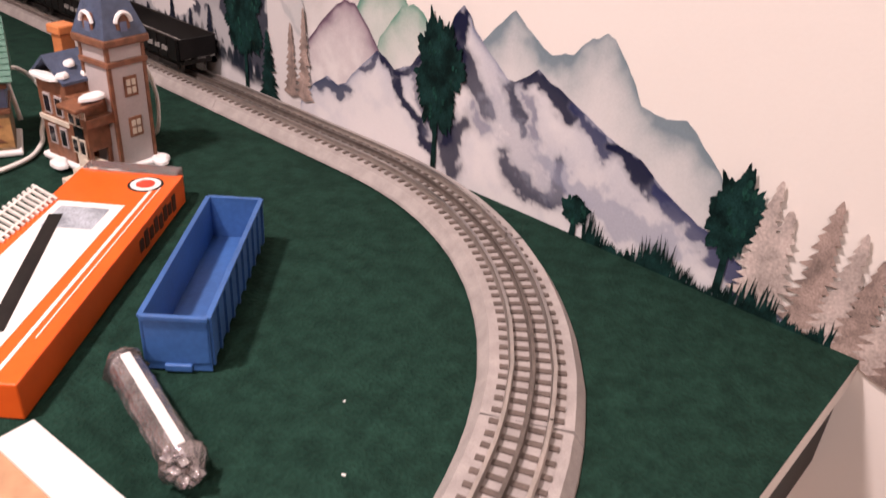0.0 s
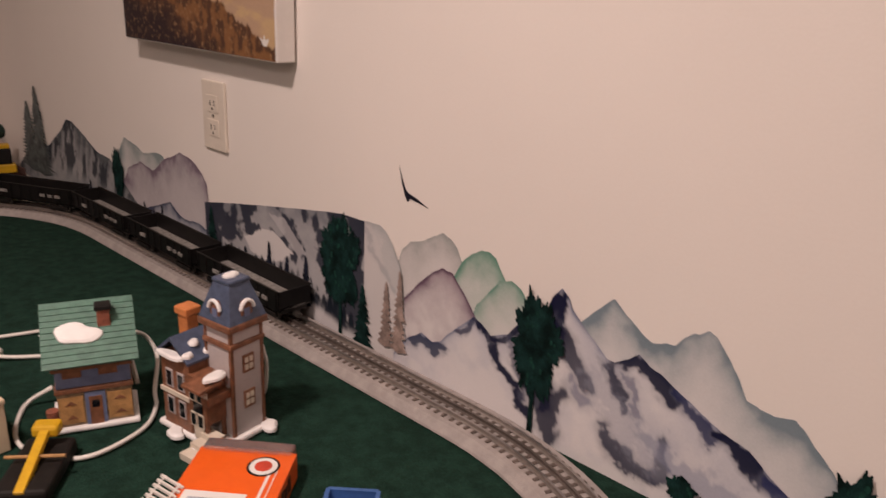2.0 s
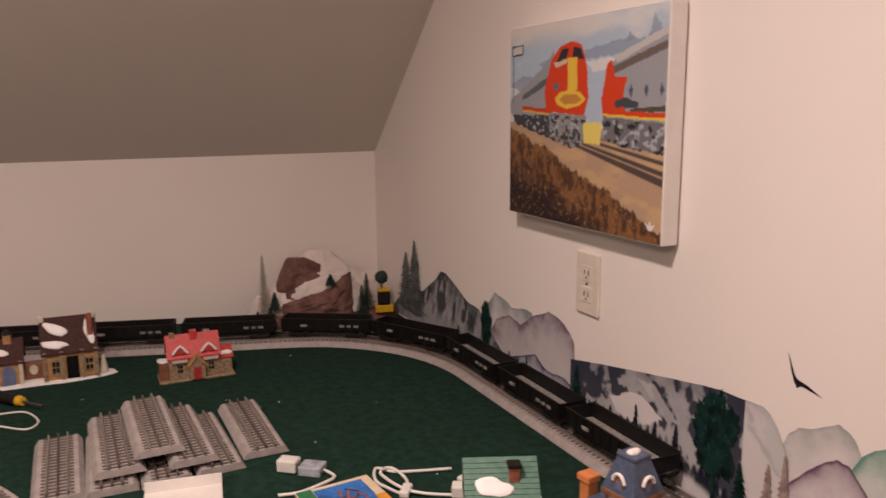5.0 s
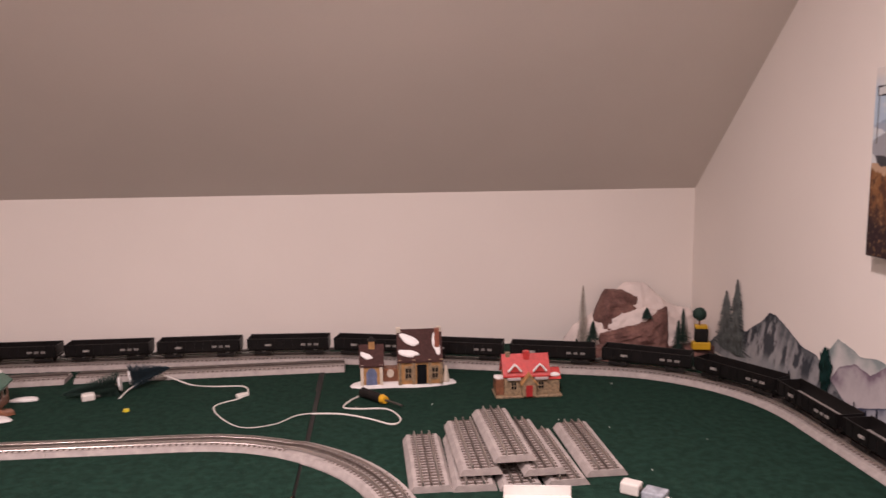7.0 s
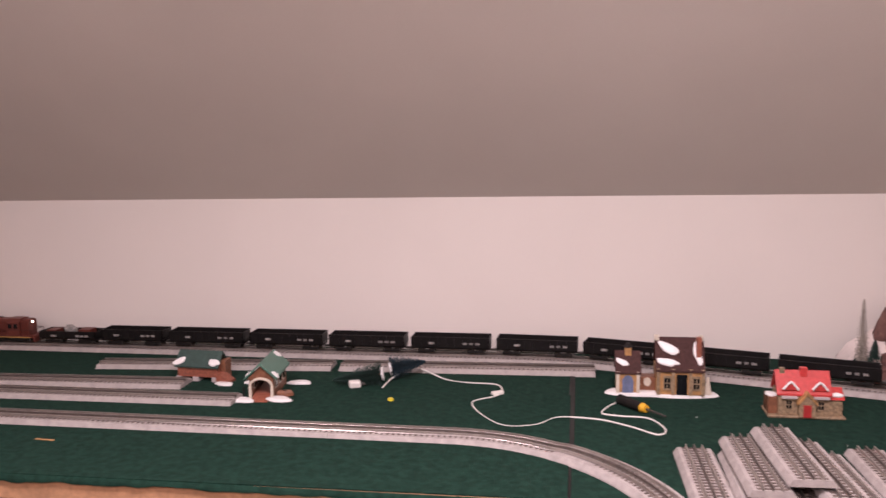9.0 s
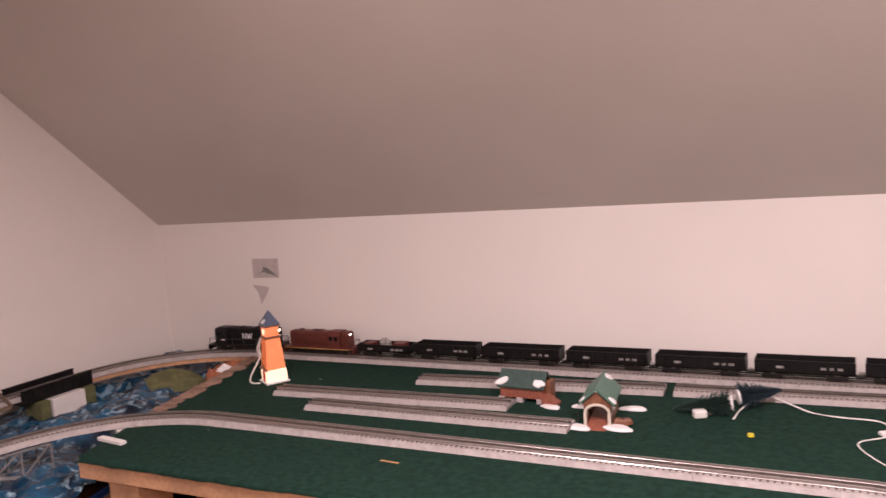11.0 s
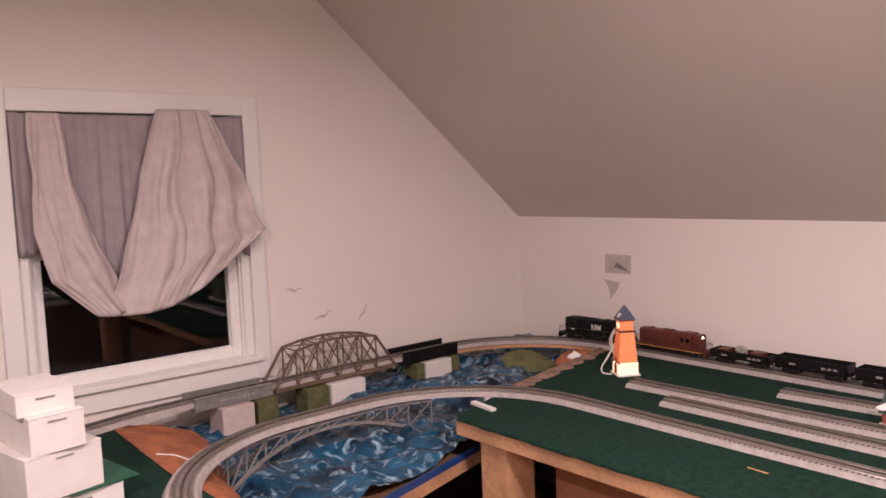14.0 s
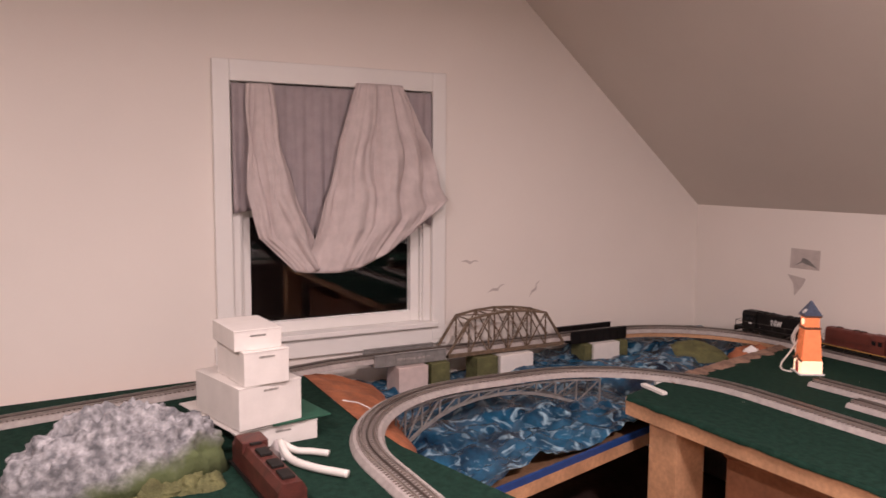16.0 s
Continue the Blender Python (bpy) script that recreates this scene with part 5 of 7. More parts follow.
rf = part("roof", prism([(-0.040, 0.087), (0.044, 0.087), (0.044, 0.130), (0.018, 0.140)], 0.098, Matrix(((0, 1, 0, -0.049), (1, 0, 0, 0), (0, 0, 1, 0), (0, 0, 0, 1)))), GREENROOF, h)
shingles(rf, -0.050, 0.050, -0.042, 0.018, 0.087, 0.1415, 11, GREENROOF)
part("snow_patch", patch(0.024, 0.014, 0.003, seed=9, m=Matrix.Translation((-0.012, -0.014, 0.1155)) @ Matrix.Rotation(0.735, 4, "X")), SNOW, rf)
c = part("chimney", box(0.010, 0.024, -0.010, 0.004, 0.105, 0.140, 0.001), BRICK, h)
part("chimney_pot", box(0.008, 0.026, -0.012, 0.006, 0.139, 0.145, 0.001), BLACK2, c)
part("barrel", cyl(0.007, 0.007, 0.022, 10, pose(-0.046, -0.024, 0.006)), BRICK, h)

# brown-roofed farmhouse with a side tower
h = house("ceramic farmhouse with brown snowy roof and ochre walls", -0.938, 2.345, 0)
h.scale = (1, 1, 1.25)
b = bmesh.new()
b = patch(0.118, 0.050, 0.008, 32, 3)
part("snow_base", b, SNOW, h)
bd = part("main_block", box(-0.015, 0.100, -0.035, 0.040, 0.006, 0.060, 0.001), OCHRE, h)
for x in (0.012, 0.082):
    win4(bd, x, 0.030, 0.020, 0.030, -0.035, STONE, DARKGLASS)
part("door", box(0.034, 0.060, -0.0365, -0.035, 0.006, 0.048), DARKGLASS, bd)
for x in (-0.010, 0.026, 0.068, 0.098):
    part("post", box(x - 0.004, x + 0.004, -0.0395, -0.034, 0.006, 0.060, 0.001), STONE, bd)
rf = part("roof", gable(-0.012, 0.097, -0.035, 0.040, 0.060, 0.052, 0.005, 0.004), BROWNROOF, h)
sl = math.atan2(0.052, 0.0375)
for x, y, rx, ry, tw_, sd in ((0.016, -0.012, 0.024, 0.012, -30, 1), (0.012, -0.030, 0.028, 0.008, -12, 2), (0.086, -0.018, 0.010, 0.024, 8, 5)):
    part("snow_patch", patch(rx, ry, 0.003, seed=sd, m=Matrix.Translation((x, y, 0.0645 + (y + 0.035) * math.tan(sl))) @ Matrix.Rotation(sl, 4, "X") @ Matrix.Rotation(radians(tw_), 4, "Z")), SNOW, rf)
c = part("chimney", box(0.082, 0.094, -0.026, -0.012, 0.070, 0.122, 0.001), BRICK, h)
for x in (-0.012, 0.095):
    part("finial", box(x - 0.006, x + 0.006, -0.004, 0.008, 0.110, 0.122, 0.002), CREAM, rf)
sw_ = part("side_block", box(-0.112, -0.055, -0.030, 0.025, 0.006, 0.050, 0.001), OCHRE, h)
part("arch_door", prism([(-0.098, 0.006), (-0.070, 0.006), (-0.070, 0.032), (-0.076, 0.040), (-0.084, 0.043), (-0.092, 0.040), (-0.098, 0.032)], 0.0015, Matrix.Translation((0, -0.0312, 0))), BLUEW, sw_)
for x in (-0.109, -0.059):
    part("pilaster", box(x - 0.004, x + 0.004, -0.033, -0.029, 0.006, 0.050), CREAM, sw_)
r2 = part("side_roof", gable(-0.112, -0.055, -0.030, 0.025, 0.050, 0.034, 0.004, 0.003), BROWNROOF, h)
part("snow_patch", patch(0.015, 0.008, 0.003, seed=8, m=Matrix.Translation((-0.098, -0.018, 0.066)) @ Matrix.Rotation(0.89, 4, "X") @ Matrix.Rotation(-0.4, 4, "Z")), SNOW, r2)
cu = part("cupola", box(-0.091, -0.075, -0.010, 0.006, 0.078, 0.096, 0.001), OCHRE, h)
part("cupola_cap", cyl(0.012, 0.004, 0.008, 8, pose(-0.083, -0.002, 0.096)), BLACK2, cu)
part("link_wall", box(-0.055, -0.015, -0.012, 0.020, 0.006, 0.036, 0.001), BROWNW, h)
part("wreath", cyl(0.009, 0.009, 0.003, 14, pose(-0.035, -0.012, 0.026, 90)), CREAM, h)
part("shrub", cyl(0.010, 0.003, 0.034, 8, pose(0.112, -0.018, 0.006)), CREAM, h)

# red-roofed cottage
h = house("small stone ceramic cottage with bright red snowy roof", -0.628, 2.222, 0)
h.scale = (1.05, 1.05, 1.28)
part("base", box(-0.082, 0.078, -0.034, 0.034, 0, 0.005, 0.002), STONE, h)
bd = part("body", box(-0.060, 0.046, -0.026, 0.028, 0.005, 0.046, 0.001), STONE, h)
for x in (-0.038, 0.028):
    win4(bd, x, 0.024, 0.016, 0.020, -0.026, STONE, DARKGLASS)
    part("snow_awning", box(x - 0.016, x + 0.016, -0.034, -0.026, 0.036, 0.041, 0.001), GREYW, bd)
pc = part("porch", prism([(-0.020, 0.005), (0.014, 0.005), (0.014, 0.028), (-0.003, 0.046), (-0.020, 0.028)], 0.014, Matrix.Translation((0, -0.040, 0))), STONE, h)
part("porch_gable", prism([(-0.023, 0.026), (-0.003, 0.047), (0.017, 0.026), (0.017, 0.031), (-0.003, 0.052), (-0.023, 0.031)], 0.018, Matrix.Translation((0, -0.043, 0))), OCHRE, pc)
part("door", box(-0.011, 0.005, -0.0415, -0.040, 0.005, 0.027), DOORRED, pc)
rf = part("roof", gable(-0.060, 0.046, -0.026, 0.028, 0.046, 0.032, 0.004, 0.003), REDROOF, h)
for x in (-0.036, 0.024):
    part("dormer", prism([(x - 0.014, 0), (x + 0.014, 0), (x, 0.014)], 0.020, Matrix.Translation((0, -0.030, 0.052))), REDROOF, rf)
    part("dormer_snow", sweep([Vector((x - 0.016, -0.031, 0.053)), Vector((x - 0.006, -0.031, 0.063)), Vector((x, -0.031, 0.067)), Vector((x + 0.006, -0.031, 0.063)), Vector((x + 0.016, -0.031, 0.053))], circle(0.0024, 6)), SNOW, rf)
part("chimney", box(-0.012, 0.003, -0.008, 0.006, 0.066, 0.088, 0.001), REDROOF, h)
part("chimney", box(-0.054, -0.043, -0.004, 0.006, 0.066, 0.086, 0.001), STONE, h)
sw_ = part("side_wing", box(0.046, 0.074, -0.020, 0.026, 0.005, 0.034, 0.001), STONE, h)
part("wing_roof", prism([(-0.024, 0.034), (0.003, 0.052), (0.030, 0.034)], 0.031, Matrix(((0, 1, 0, 0.0465), (1, 0, 0, 0), (0, 0, 1, 0), (0, 0, 0, 1)))), REDROOF, sw_)
part("wing_snow", patch(0.012, 0.006, 0.003, seed=3, m=Matrix.Translation((0.062, -0.016, 0.041)) @ Matrix.Rotation(0.58, 4, "X")), SNOW, sw_)
sw_ = part("side_wing", box(-0.080, -0.060, -0.022, 0.022, 0.005, 0.036, 0.001), BROWNW, h)
part("wing_snow", patch(0.011, 0.016, 0.004, seed=7, m=pose(-0.071, -0.004, 0.036)), SNOW, sw_)

# covered bridge and brick shed
h = house("ceramic covered bridge with green roof and snowy ends", -1.955, 2.243, 8)
for s, (x, y, rx, ry) in enumerate(((-0.045, -0.085, 0.030, 0.020), (0.045, -0.080, 0.036, 0.022), (0.070, 0.062, 0.030, 0.016), (-0.05, 0.07, 0.03, 0.016))):
    part("snow_bank", patch(rx, ry, 0.009, seed=s + 11, m=pose(x, y, 0)), SNOW, h)
part("roadway", prism([(-0.110, 0.0), (-0.060, 0.014), (0.06, 0.014), (0.09, 0.0)], 0.044, Matrix(((0, 1, 0, -0.022), (1, 0, 0, 0), (0, 0, 1, 0), (0, 0, 0, 1)))), BRICK, h)
for x in (-0.031, 0.025):
    w_ = part("side_wall", box(x, x + 0.006, -0.070, 0.070, 0.0, 0.060, 0.001), BROWNW, h)
    for y in (-0.04, 0.0, 0.04):
        part("opening_frame", box(x - 0.001, x + 0.007, y - 0.012, y + 0.012, 0.024, 0.046), CREAM, w_)
        part("opening", box(x - 0.0016, x + 0.0076, y - 0.009, y + 0.009, 0.027, 0.043), DARKGLASS, w_)
b = bmesh.new()
sweep([Vector((0.028 * math.cos(a), -0.072, 0.036 + 0.020 * math.sin(a))) for a in np.linspace(0, math.pi, 14)], circle(0.0035, 6), up=Vector((0, 1, 0)), bm=b)
part("portal_arch", b, CREAM, h)
for x in (-0.028, 0.028):
    part("portal_post", box(x - 0.0035, x + 0.0035, -0.076, -0.068, 0.0, 0.037, 0.001), CREAM, h)
part("portal_gable", prism([(-0.036, 0.054), (0.036, 0.054), (0, 0.086)], 0.005, Matrix.Translation((0, -0.071, 0))), BROWNW, h)
rf = part("roof", prism([(-0.042, 0.054), (0, 0.092), (0.042, 0.054), (0.042, 0.058), (0, 0.097), (-0.042, 0.058)], 0.150, Matrix.Translation((0, -0.078, 0))), GREENROOF, h)
part("snow_patch", patch(0.012, 0.012, 0.003, seed=2, m=Matrix.Translation((0.012, 0.060, 0.0855)) @ Matrix.Rotation(0.75, 4, "Y")), SNOW, rf)
part("snow_patch", patch(0.010, 0.012, 0.003, seed=3, m=Matrix.Translation((0.036, -0.062, 0.064)) @ Matrix.Rotation(0.75, 4, "Y")), SNOW, rf)
part("snow_patch", patch(0.010, 0.010, 0.003, seed=5, m=Matrix.Translation((-0.034, -0.064, 0.066)) @ Matrix.Rotation(-0.75, 4, "Y")), SNOW, rf)
for x, z, sd in ((0.050, 0.006, 3), (0.062, 0.006, 4)):
    part("boulder", patch(0.014, 0.010, 0.014, 10, sd, pose(x, -0.055, z)), BROWNW, h)
part("lantern_post", cyl(0.002, 0.002, 0.03, 6, pose(-0.046, -0.07, 0.006)), BLACK2, h)

h = house("brick ceramic shed with dark green snow-edged roof", -2.175, 2.325, -3)
part("body", box(-0.072, 0.050, -0.024, 0.030, 0.014, 0.048, 0.001), BRICK, h)
for x in (-0.070, -0.018, 0.040):
    part("pier", box(x - 0.008, x + 0.010, -0.026, 0.030, 0.0, 0.015, 0.001), GREYW, h)
rf = part("roof", gable(-0.072, 0.050, -0.024, 0.030, 0.048, 0.030, 0.006, 0.004), DKGREEN, h)
for x, sd in ((-0.066, 1), (0.040, 2)):
    part("snow_patch", patch(0.017, 0.011, 0.004, seed=sd, m=Matrix.Translation((x, -0.022, 0.056)) @ Matrix.Rotation(0.84, 4, "X") @ Matrix.Rotation(0.4 if x < 0 else -0.4, 4, "Z")), SNOW, rf)
st = part("steps", prism([(0.050, 0), (0.090, 0), (0.090, 0.008), (0.074, 0.018), (0.062, 0.030), (0.050, 0.030)], 0.034, Matrix.Translation((0, -0.034, 0))), BRICK, h)
part("snow_bank", patch(0.030, 0.014, 0.008, seed=5, m=pose(0.078, -0.040, 0)), SNOW, h)
part("snow_bank", patch(0.014, 0.010, 0.008, seed=6, m=pose(-0.080, -0.028, 0)), SNOW, h)
part("annex", box(0.050, 0.066, -0.010, 0.026, 0.0, 0.060, 0.002), BROWNW, h)

# the lit clock tower
LITORANGE = mat("glowing_orange_porcelain", (0.60, 0.16, 0.06), 0.4, vary=0.15, scale=60, emit=(1.0, 0.25, 0.09, 0.42))
LITCREAM = mat("glowing_cream_porcelain", (0.75, 0.55, 0.35), 0.4, emit=(1.0, 0.66, 0.40, 0.75))
h = thing("lit_clock_tower", "orange ceramic clock tower lit from inside, slate roof", "model tower", pose(-3.035, 2.325, 0.9, 0, 0, -32))
part("base", box(-0.038, 0.038, -0.038, 0.038, 0, 0.006, 0.002), SNOW, h)
ft = part("foot", box(-0.032, 0.032, -0.032, 0.032, 0.006, 0.044, 0.002), LITCREAM, h, "glowing cream lower storey")
part("door", prism([(-0.009, 0.006), (0.009, 0.006), (0.009, 0.032), (0, 0.046), (-0.009, 0.032)], 0.003, Matrix.Translation((0, -0.0345, 0))), DOORRED, ft)
part("band", prism([(-0.035, 0.042), (-0.014, 0.042), (0, 0.054), (0.014, 0.042), (0.035, 0.042), (0.035, 0.048), (0.016, 0.048), (0, 0.060), (-0.016, 0.048), (-0.035, 0.048)], 0.004, Matrix.Translation((0, -0.035, 0))), BROWNW, ft)
b = bmesh.new()
bmesh.ops.create_cone(b, cap_ends=True, segments=4, radius1=0.042, radius2=0.032, depth=0.098)
b.transform(Matrix.Translation((0, 0, 0.093)) @ Matrix.Rotation(math.pi / 4, 4, "Z"))
sh = part("shaft", b, LITORANGE, h, "glowing orange brick shaft")
for i in (-0.018, -0.006, 0.006, 0.018):
    part("pilaster", box(i - 0.0016, i + 0.0016, -0.0015, 0.0015, 0.048, 0.140, m=Matrix.Translation((0, -0.0335, 0)) @ Matrix.Rotation(-0.075, 4, "X")), ORANGE, sh)
part("cornice", box(-0.026, 0.026, -0.026, 0.026, 0.141, 0.148, 0.002), BROWNW, h)
bf = part("belfry", box(-0.021, 0.021, -0.021, 0.021, 0.148, 0.178, 0.001), LITORANGE, h)
part("clock_face", cyl(0.010, 0.010, 0.002, 20, pose(0, -0.021, 0.163, 90)), LITCREAM, bf, "round lit clock face")
part("cornice", box(-0.026, 0.026, -0.026, 0.026, 0.178, 0.184, 0.002), BROWNW, h)
b = bmesh.new()
bmesh.ops.create_cone(b, cap_ends=True, segments=4, radius1=0.038, radius2=0.002, depth=0.044)
b.transform(Matrix.Translation((0, 0, 0.206)) @ Matrix.Rotation(math.pi / 4, 4, "Z"))
rf = part("roof", b, BLUEROOF, h, "slate-blue pyramid roof")
part("snow_patch", patch(0.011, 0.008, 0.003, seed=2, m=Matrix.Translation((0.006, -0.020, 0.196)) @ Matrix.Rotation(1.05, 4, "X")), SNOW, rf)


def cord(name, pts, label, r=0.0022, material=None):
    t = thing(name, label, "cord")
    P = smooth_line([(x, y, tz(x, y) + r + z) for x, y, z in pts], 0.008)
    part("lead", sweep(P, circle(r, 7)), material or CORD, t, smooth=True)
    return t


# these leads are the model houses' lamp cords
cord("lamp_cord", [(-3.075, 2.345, 0.02), (-3.10, 2.35, 0.05), (-3.115, 2.36, 0.10), (-3.09, 2.37, 0.14), (-3.075, 2.36, 0.11), (-3.10, 2.35, 0.07), (-3.125, 2.36, 0.09), (-3.115, 2.38, 0.13), (-3.095, 2.36, 0.10), (-3.105, 2.33, 0.05), (-3.12, 2.31, 0.01), (-3.09, 2.28, 0.0), (-3.06, 2.285, 0.0)], "tangled white cord beside the clock tower", 0.003)

# cord, trees, tools on the felt
c = cord("lamp_cord", [(-1.66, 2.30, 0.0), (-1.645, 2.36, 0.01), (-1.60, 2.43, 0.02), (-1.50, 2.39, 0), (-1.44, 2.37, 0), (-1.36, 2.36, 0), (-1.34, 2.30, 0), (-1.355, 2.262, 0), (-1.405, 2.21, 0), (-1.37, 2.12, 0), (-1.31, 2.055, 0), (-1.24, 2.07, 0), (-1.19, 2.125, 0), (-1.10, 2.12, 0), (-1.03, 2.08, 0), (-0.975, 2.035, 0), (-0.955, 2.07, 0), (-0.985, 2.14, 0), (-1.05, 2.15, 0), (-1.09, 2.165, 0), (-1.075, 2.215, 0), (-1.055, 2.245, 0)], "white cord with inline switch lying on felt")
part("inline_switch", box(-0.016, 0.016, -0.008, 0.008, 0, 0.010, 0.003, m=pose(-1.350, 2.282, 0.9, 0, 0, 35)), CORD, c)
sd = thing("screwdriver", "black and yellow screwdriver lying on felt", "tool", pose(-1.045, 2.245, tz(-1.045, 2.245) + 0.013, 0, 90, -50))
part("handle", cyl(0.0125, 0.0115, 0.075, 14), BLACK2, sd)
part("collar", cyl(0.0118, 0.009, 0.014, 14, pose(0, 0, 0.075)), mat("yellow_plastic", (0.65, 0.36, 0.02), 0.4), sd, "yellow plastic collar")
part("shaft", cyl(0.0028, 0.0028, 0.06, 8, pose(0, 0, 0.089)), STEEL, sd)
NEEDLE = mat("dark_green_bristle", (0.012, 0.035, 0.026), 0.85, vary=0.5, scale=200)
NEEDLE2 = mat("blue_green_bristle", (0.012, 0.030, 0.042), 0.85, vary=0.5, scale=200)


def bottle_tree(label, m, h, r, material, base=True, frost=None, n=420):
    """A bottle-brush tree: a wire stem set with many thin bristle flakes."""
    t = thing("bristle_tree", label, "model tree", m, "bristle trees")
    part("stem", cyl(0.0022, 0.001, h, 6), BROWNW, t)
    b = bmesh.new()
    for i in range(n):
        z = h * (0.10 + 0.9 * (i / n))
        rr = r * (1 - i / n) ** 0.8 * random.uniform(0.6, 1.08) + 0.002
        a = i * 2.39996
        d = Vector((math.cos(a), math.sin(a), -0.35))
        s = Vector((-math.sin(a), math.cos(a), 0)) * (0.0016 + rr * 0.10)
        p = Vector((0, 0, z))
        vs = [b.verts.new(q) for q in (p - s * 0.5, p + s * 0.5, p + d * rr + s * 0.4, p + d * rr * 1.08, p + d * rr - s * 0.4)]
        b.faces.new(vs)
        vs2 = [b.verts.new(v.co + Vector((0, 0, -0.0011))) for v in vs]
        b.faces.new(vs2[::-1])
        for k in range(5):
            b.faces.new((vs[k], vs2[k], vs2[(k + 1) % 5], vs[(k + 1) % 5]))
    part("foliage", b, material, t)
    if base:
        part("foot", cyl(0.019, 0.017, 0.006, 16, pose(0, 0, -0.004)), SNOW, t, "round white foot")
    return t


bottle_tree("dark green bristle tree lying on its side", pose(-1.668, 2.335, 0.930, 0, -96, 12), 0.135, 0.036, NEEDLE)
bottle_tree("blue-green bristle tree lying on its side", pose(-1.655, 2.380, 0.932, 0, 82, 20), 0.10, 0.034, NEEDLE2)
pt = thing("crumpled_plug", "white plastic plug lying by the fallen trees", "plug", pose(-1.735, 2.300, 0.9, 0, 0, 25))
part("plug_body", box(-0.016, 0.016, -0.012, 0.012, 0, 0.020, 0.005), CORD, pt)
part("prongs", box(0.016, 0.028, -0.006, 0.006, 0.006, 0.012, 0.001), STEEL, pt)
yb = thing("yellow_bead", "small yellow plastic bead on the felt", "bead", pose(-1.612, 2.200, 0.9))
part("bead", cyl(0.008, 0.007, 0.008, 10), mat("lemon_plastic", (0.65, 0.55, 0.03), 0.4), yb)
ys = thing("yellow_stick", "short yellow wooden stick on the felt", "stick", pose(-2.32, 1.845, 0.9, 0, 0, -4))
part("stick", box(-0.025, 0.025, -0.0035, 0.0035, 0, 0.003, 0.001), OCHRE, ys)
b = bmesh.new()
for i in range(30):
    x, y = random.uniform(-1.1, -0.15), random.uniform(0.55, 2.3)
    s = random.uniform(0.0008, 0.0018)
    box(-s, s, -s * 0.5, s * 0.5, 0, s * 0.6, m=pose(x, y, tz(x, y), 0, 0, random.uniform(0, 180)), bm=b)
for i in range(24):
    x, y = random.uniform(-3.0, -1.2), random.uniform(1.75, 2.4)
    s = random.uniform(0.0009, 0.002)
    box(-s, s, -s * 0.5, s * 0.5, 0, s * 0.6, m=pose(x, y, 0.9, 0, 0, random.uniform(0, 180)), bm=b)
tagged(part("plastic_flecks", b, SNOW), "scattered white plastic flecks on green felt", "debris", kind="stuff")


# ---- river, bridges and banks ----
RIVER = mat("glossy_blue_water_paint", (0.004, 0.012, 0.028), 0.26, vary=0.3, scale=11, bump=0.7, col2=(0.018, 0.095, 0.18), fine=46)
nt = RIVER.node_tree
# noise mask paints pale crests and gloss highlights into the water's colour
wv = nt.nodes.new("ShaderNodeTexNoise")
wv.inputs["Scale"].default_value, wv.inputs["Detail"].default_value, wv.inputs["Distortion"].default_value = 14, 12, 2.2
wr = nt.nodes.new("ShaderNodeValToRGB")
wr.color_ramp.elements[0].position, wr.color_ramp.elements[1].position = 0.53, 0.74
wm = nt.nodes.new("ShaderNodeMixRGB")
wm.inputs["Color2"].default_value = (0.36, 0.53, 0.62, 1)
old = nt.nodes["Principled BSDF"].inputs["Base Color"].links[0].from_socket
nt.links.new(nt.nodes["Texture Coordinate"].outputs["Object"], wv.inputs["Vector"])
nt.links.new(wv.outputs["Fac"], wr.inputs["Fac"])
nt.links.new(wr.outputs["Color"], wm.inputs["Fac"])
nt.links.new(old, wm.inputs["Color1"])
nt.links.new(wm.outputs["Color"], nt.nodes["Principled BSDF"].inputs["Base Color"])


def lerp(a, b, t):
    return a[0] + (b[0] - a[0]) * t, a[1] + (b[1] - a[1]) * t


def water(u, v):
    """The bed widens into the corner behind the table and climbs towards the walls."""
    end = ((1 - u) ** 2 * -3.175 + 2 * u * (1 - u) * -3.33 + u * u * -3.87, (1 - u) ** 2 * 1.86 + 2 * u * (1 - u) * 2.75 + u * u * 2.69)
    x, y = lerp(lerp((-2.93, 1.00), (-3.87, 0.98), u), end, v)
    z = 0.797 + 0.078 * u * v * v * (3 - 2 * v) + 0.040 * noise.noise((x * 5, y * 5, 0)) + 0.022 * noise.noise((x * 17, y * 17, 4)) + 0.008 * noise.noise((x * 40, y * 40, 9))
    return x, y, min(z, 0.880)


river = tagged(part("water", cloth(water, 90, 90), RIVER, smooth=True), "deep blue painted river with white crests and painted-in highlights", "water", kind="structure")
rt = thing("river_board", "pine river board with blue painted front edge", "table")
o = [(-2.93, 1.0), (-3.87, 0.98), (-3.87, 2.69), (-3.40, 2.69), (-3.175, 1.86)]
b = bmesh.new()
f = b.faces.new([b.verts.new((x, y, 0.762)) for x, y in o])
r = bmesh.ops.extrude_face_region(b, geom=[f])
for v in r["geom"]:
    if isinstance(v, bmesh.types.BMVert):
        v.co.z -= 0.02
bmesh.ops.recalc_face_normals(b, faces=b.faces[:])
part("board", b, PINE, rt)
BLUEP = mat("royal_blue_paint", (0.02, 0.06, 0.22), 0.4, vary=0.1)
a2, b2 = Vector((-2.93, 1.0, 0)), Vector((-3.175, 1.86, 0))
d = (b2 - a2).normalized()
nrm = Vector((d.y, -d.x, 0))
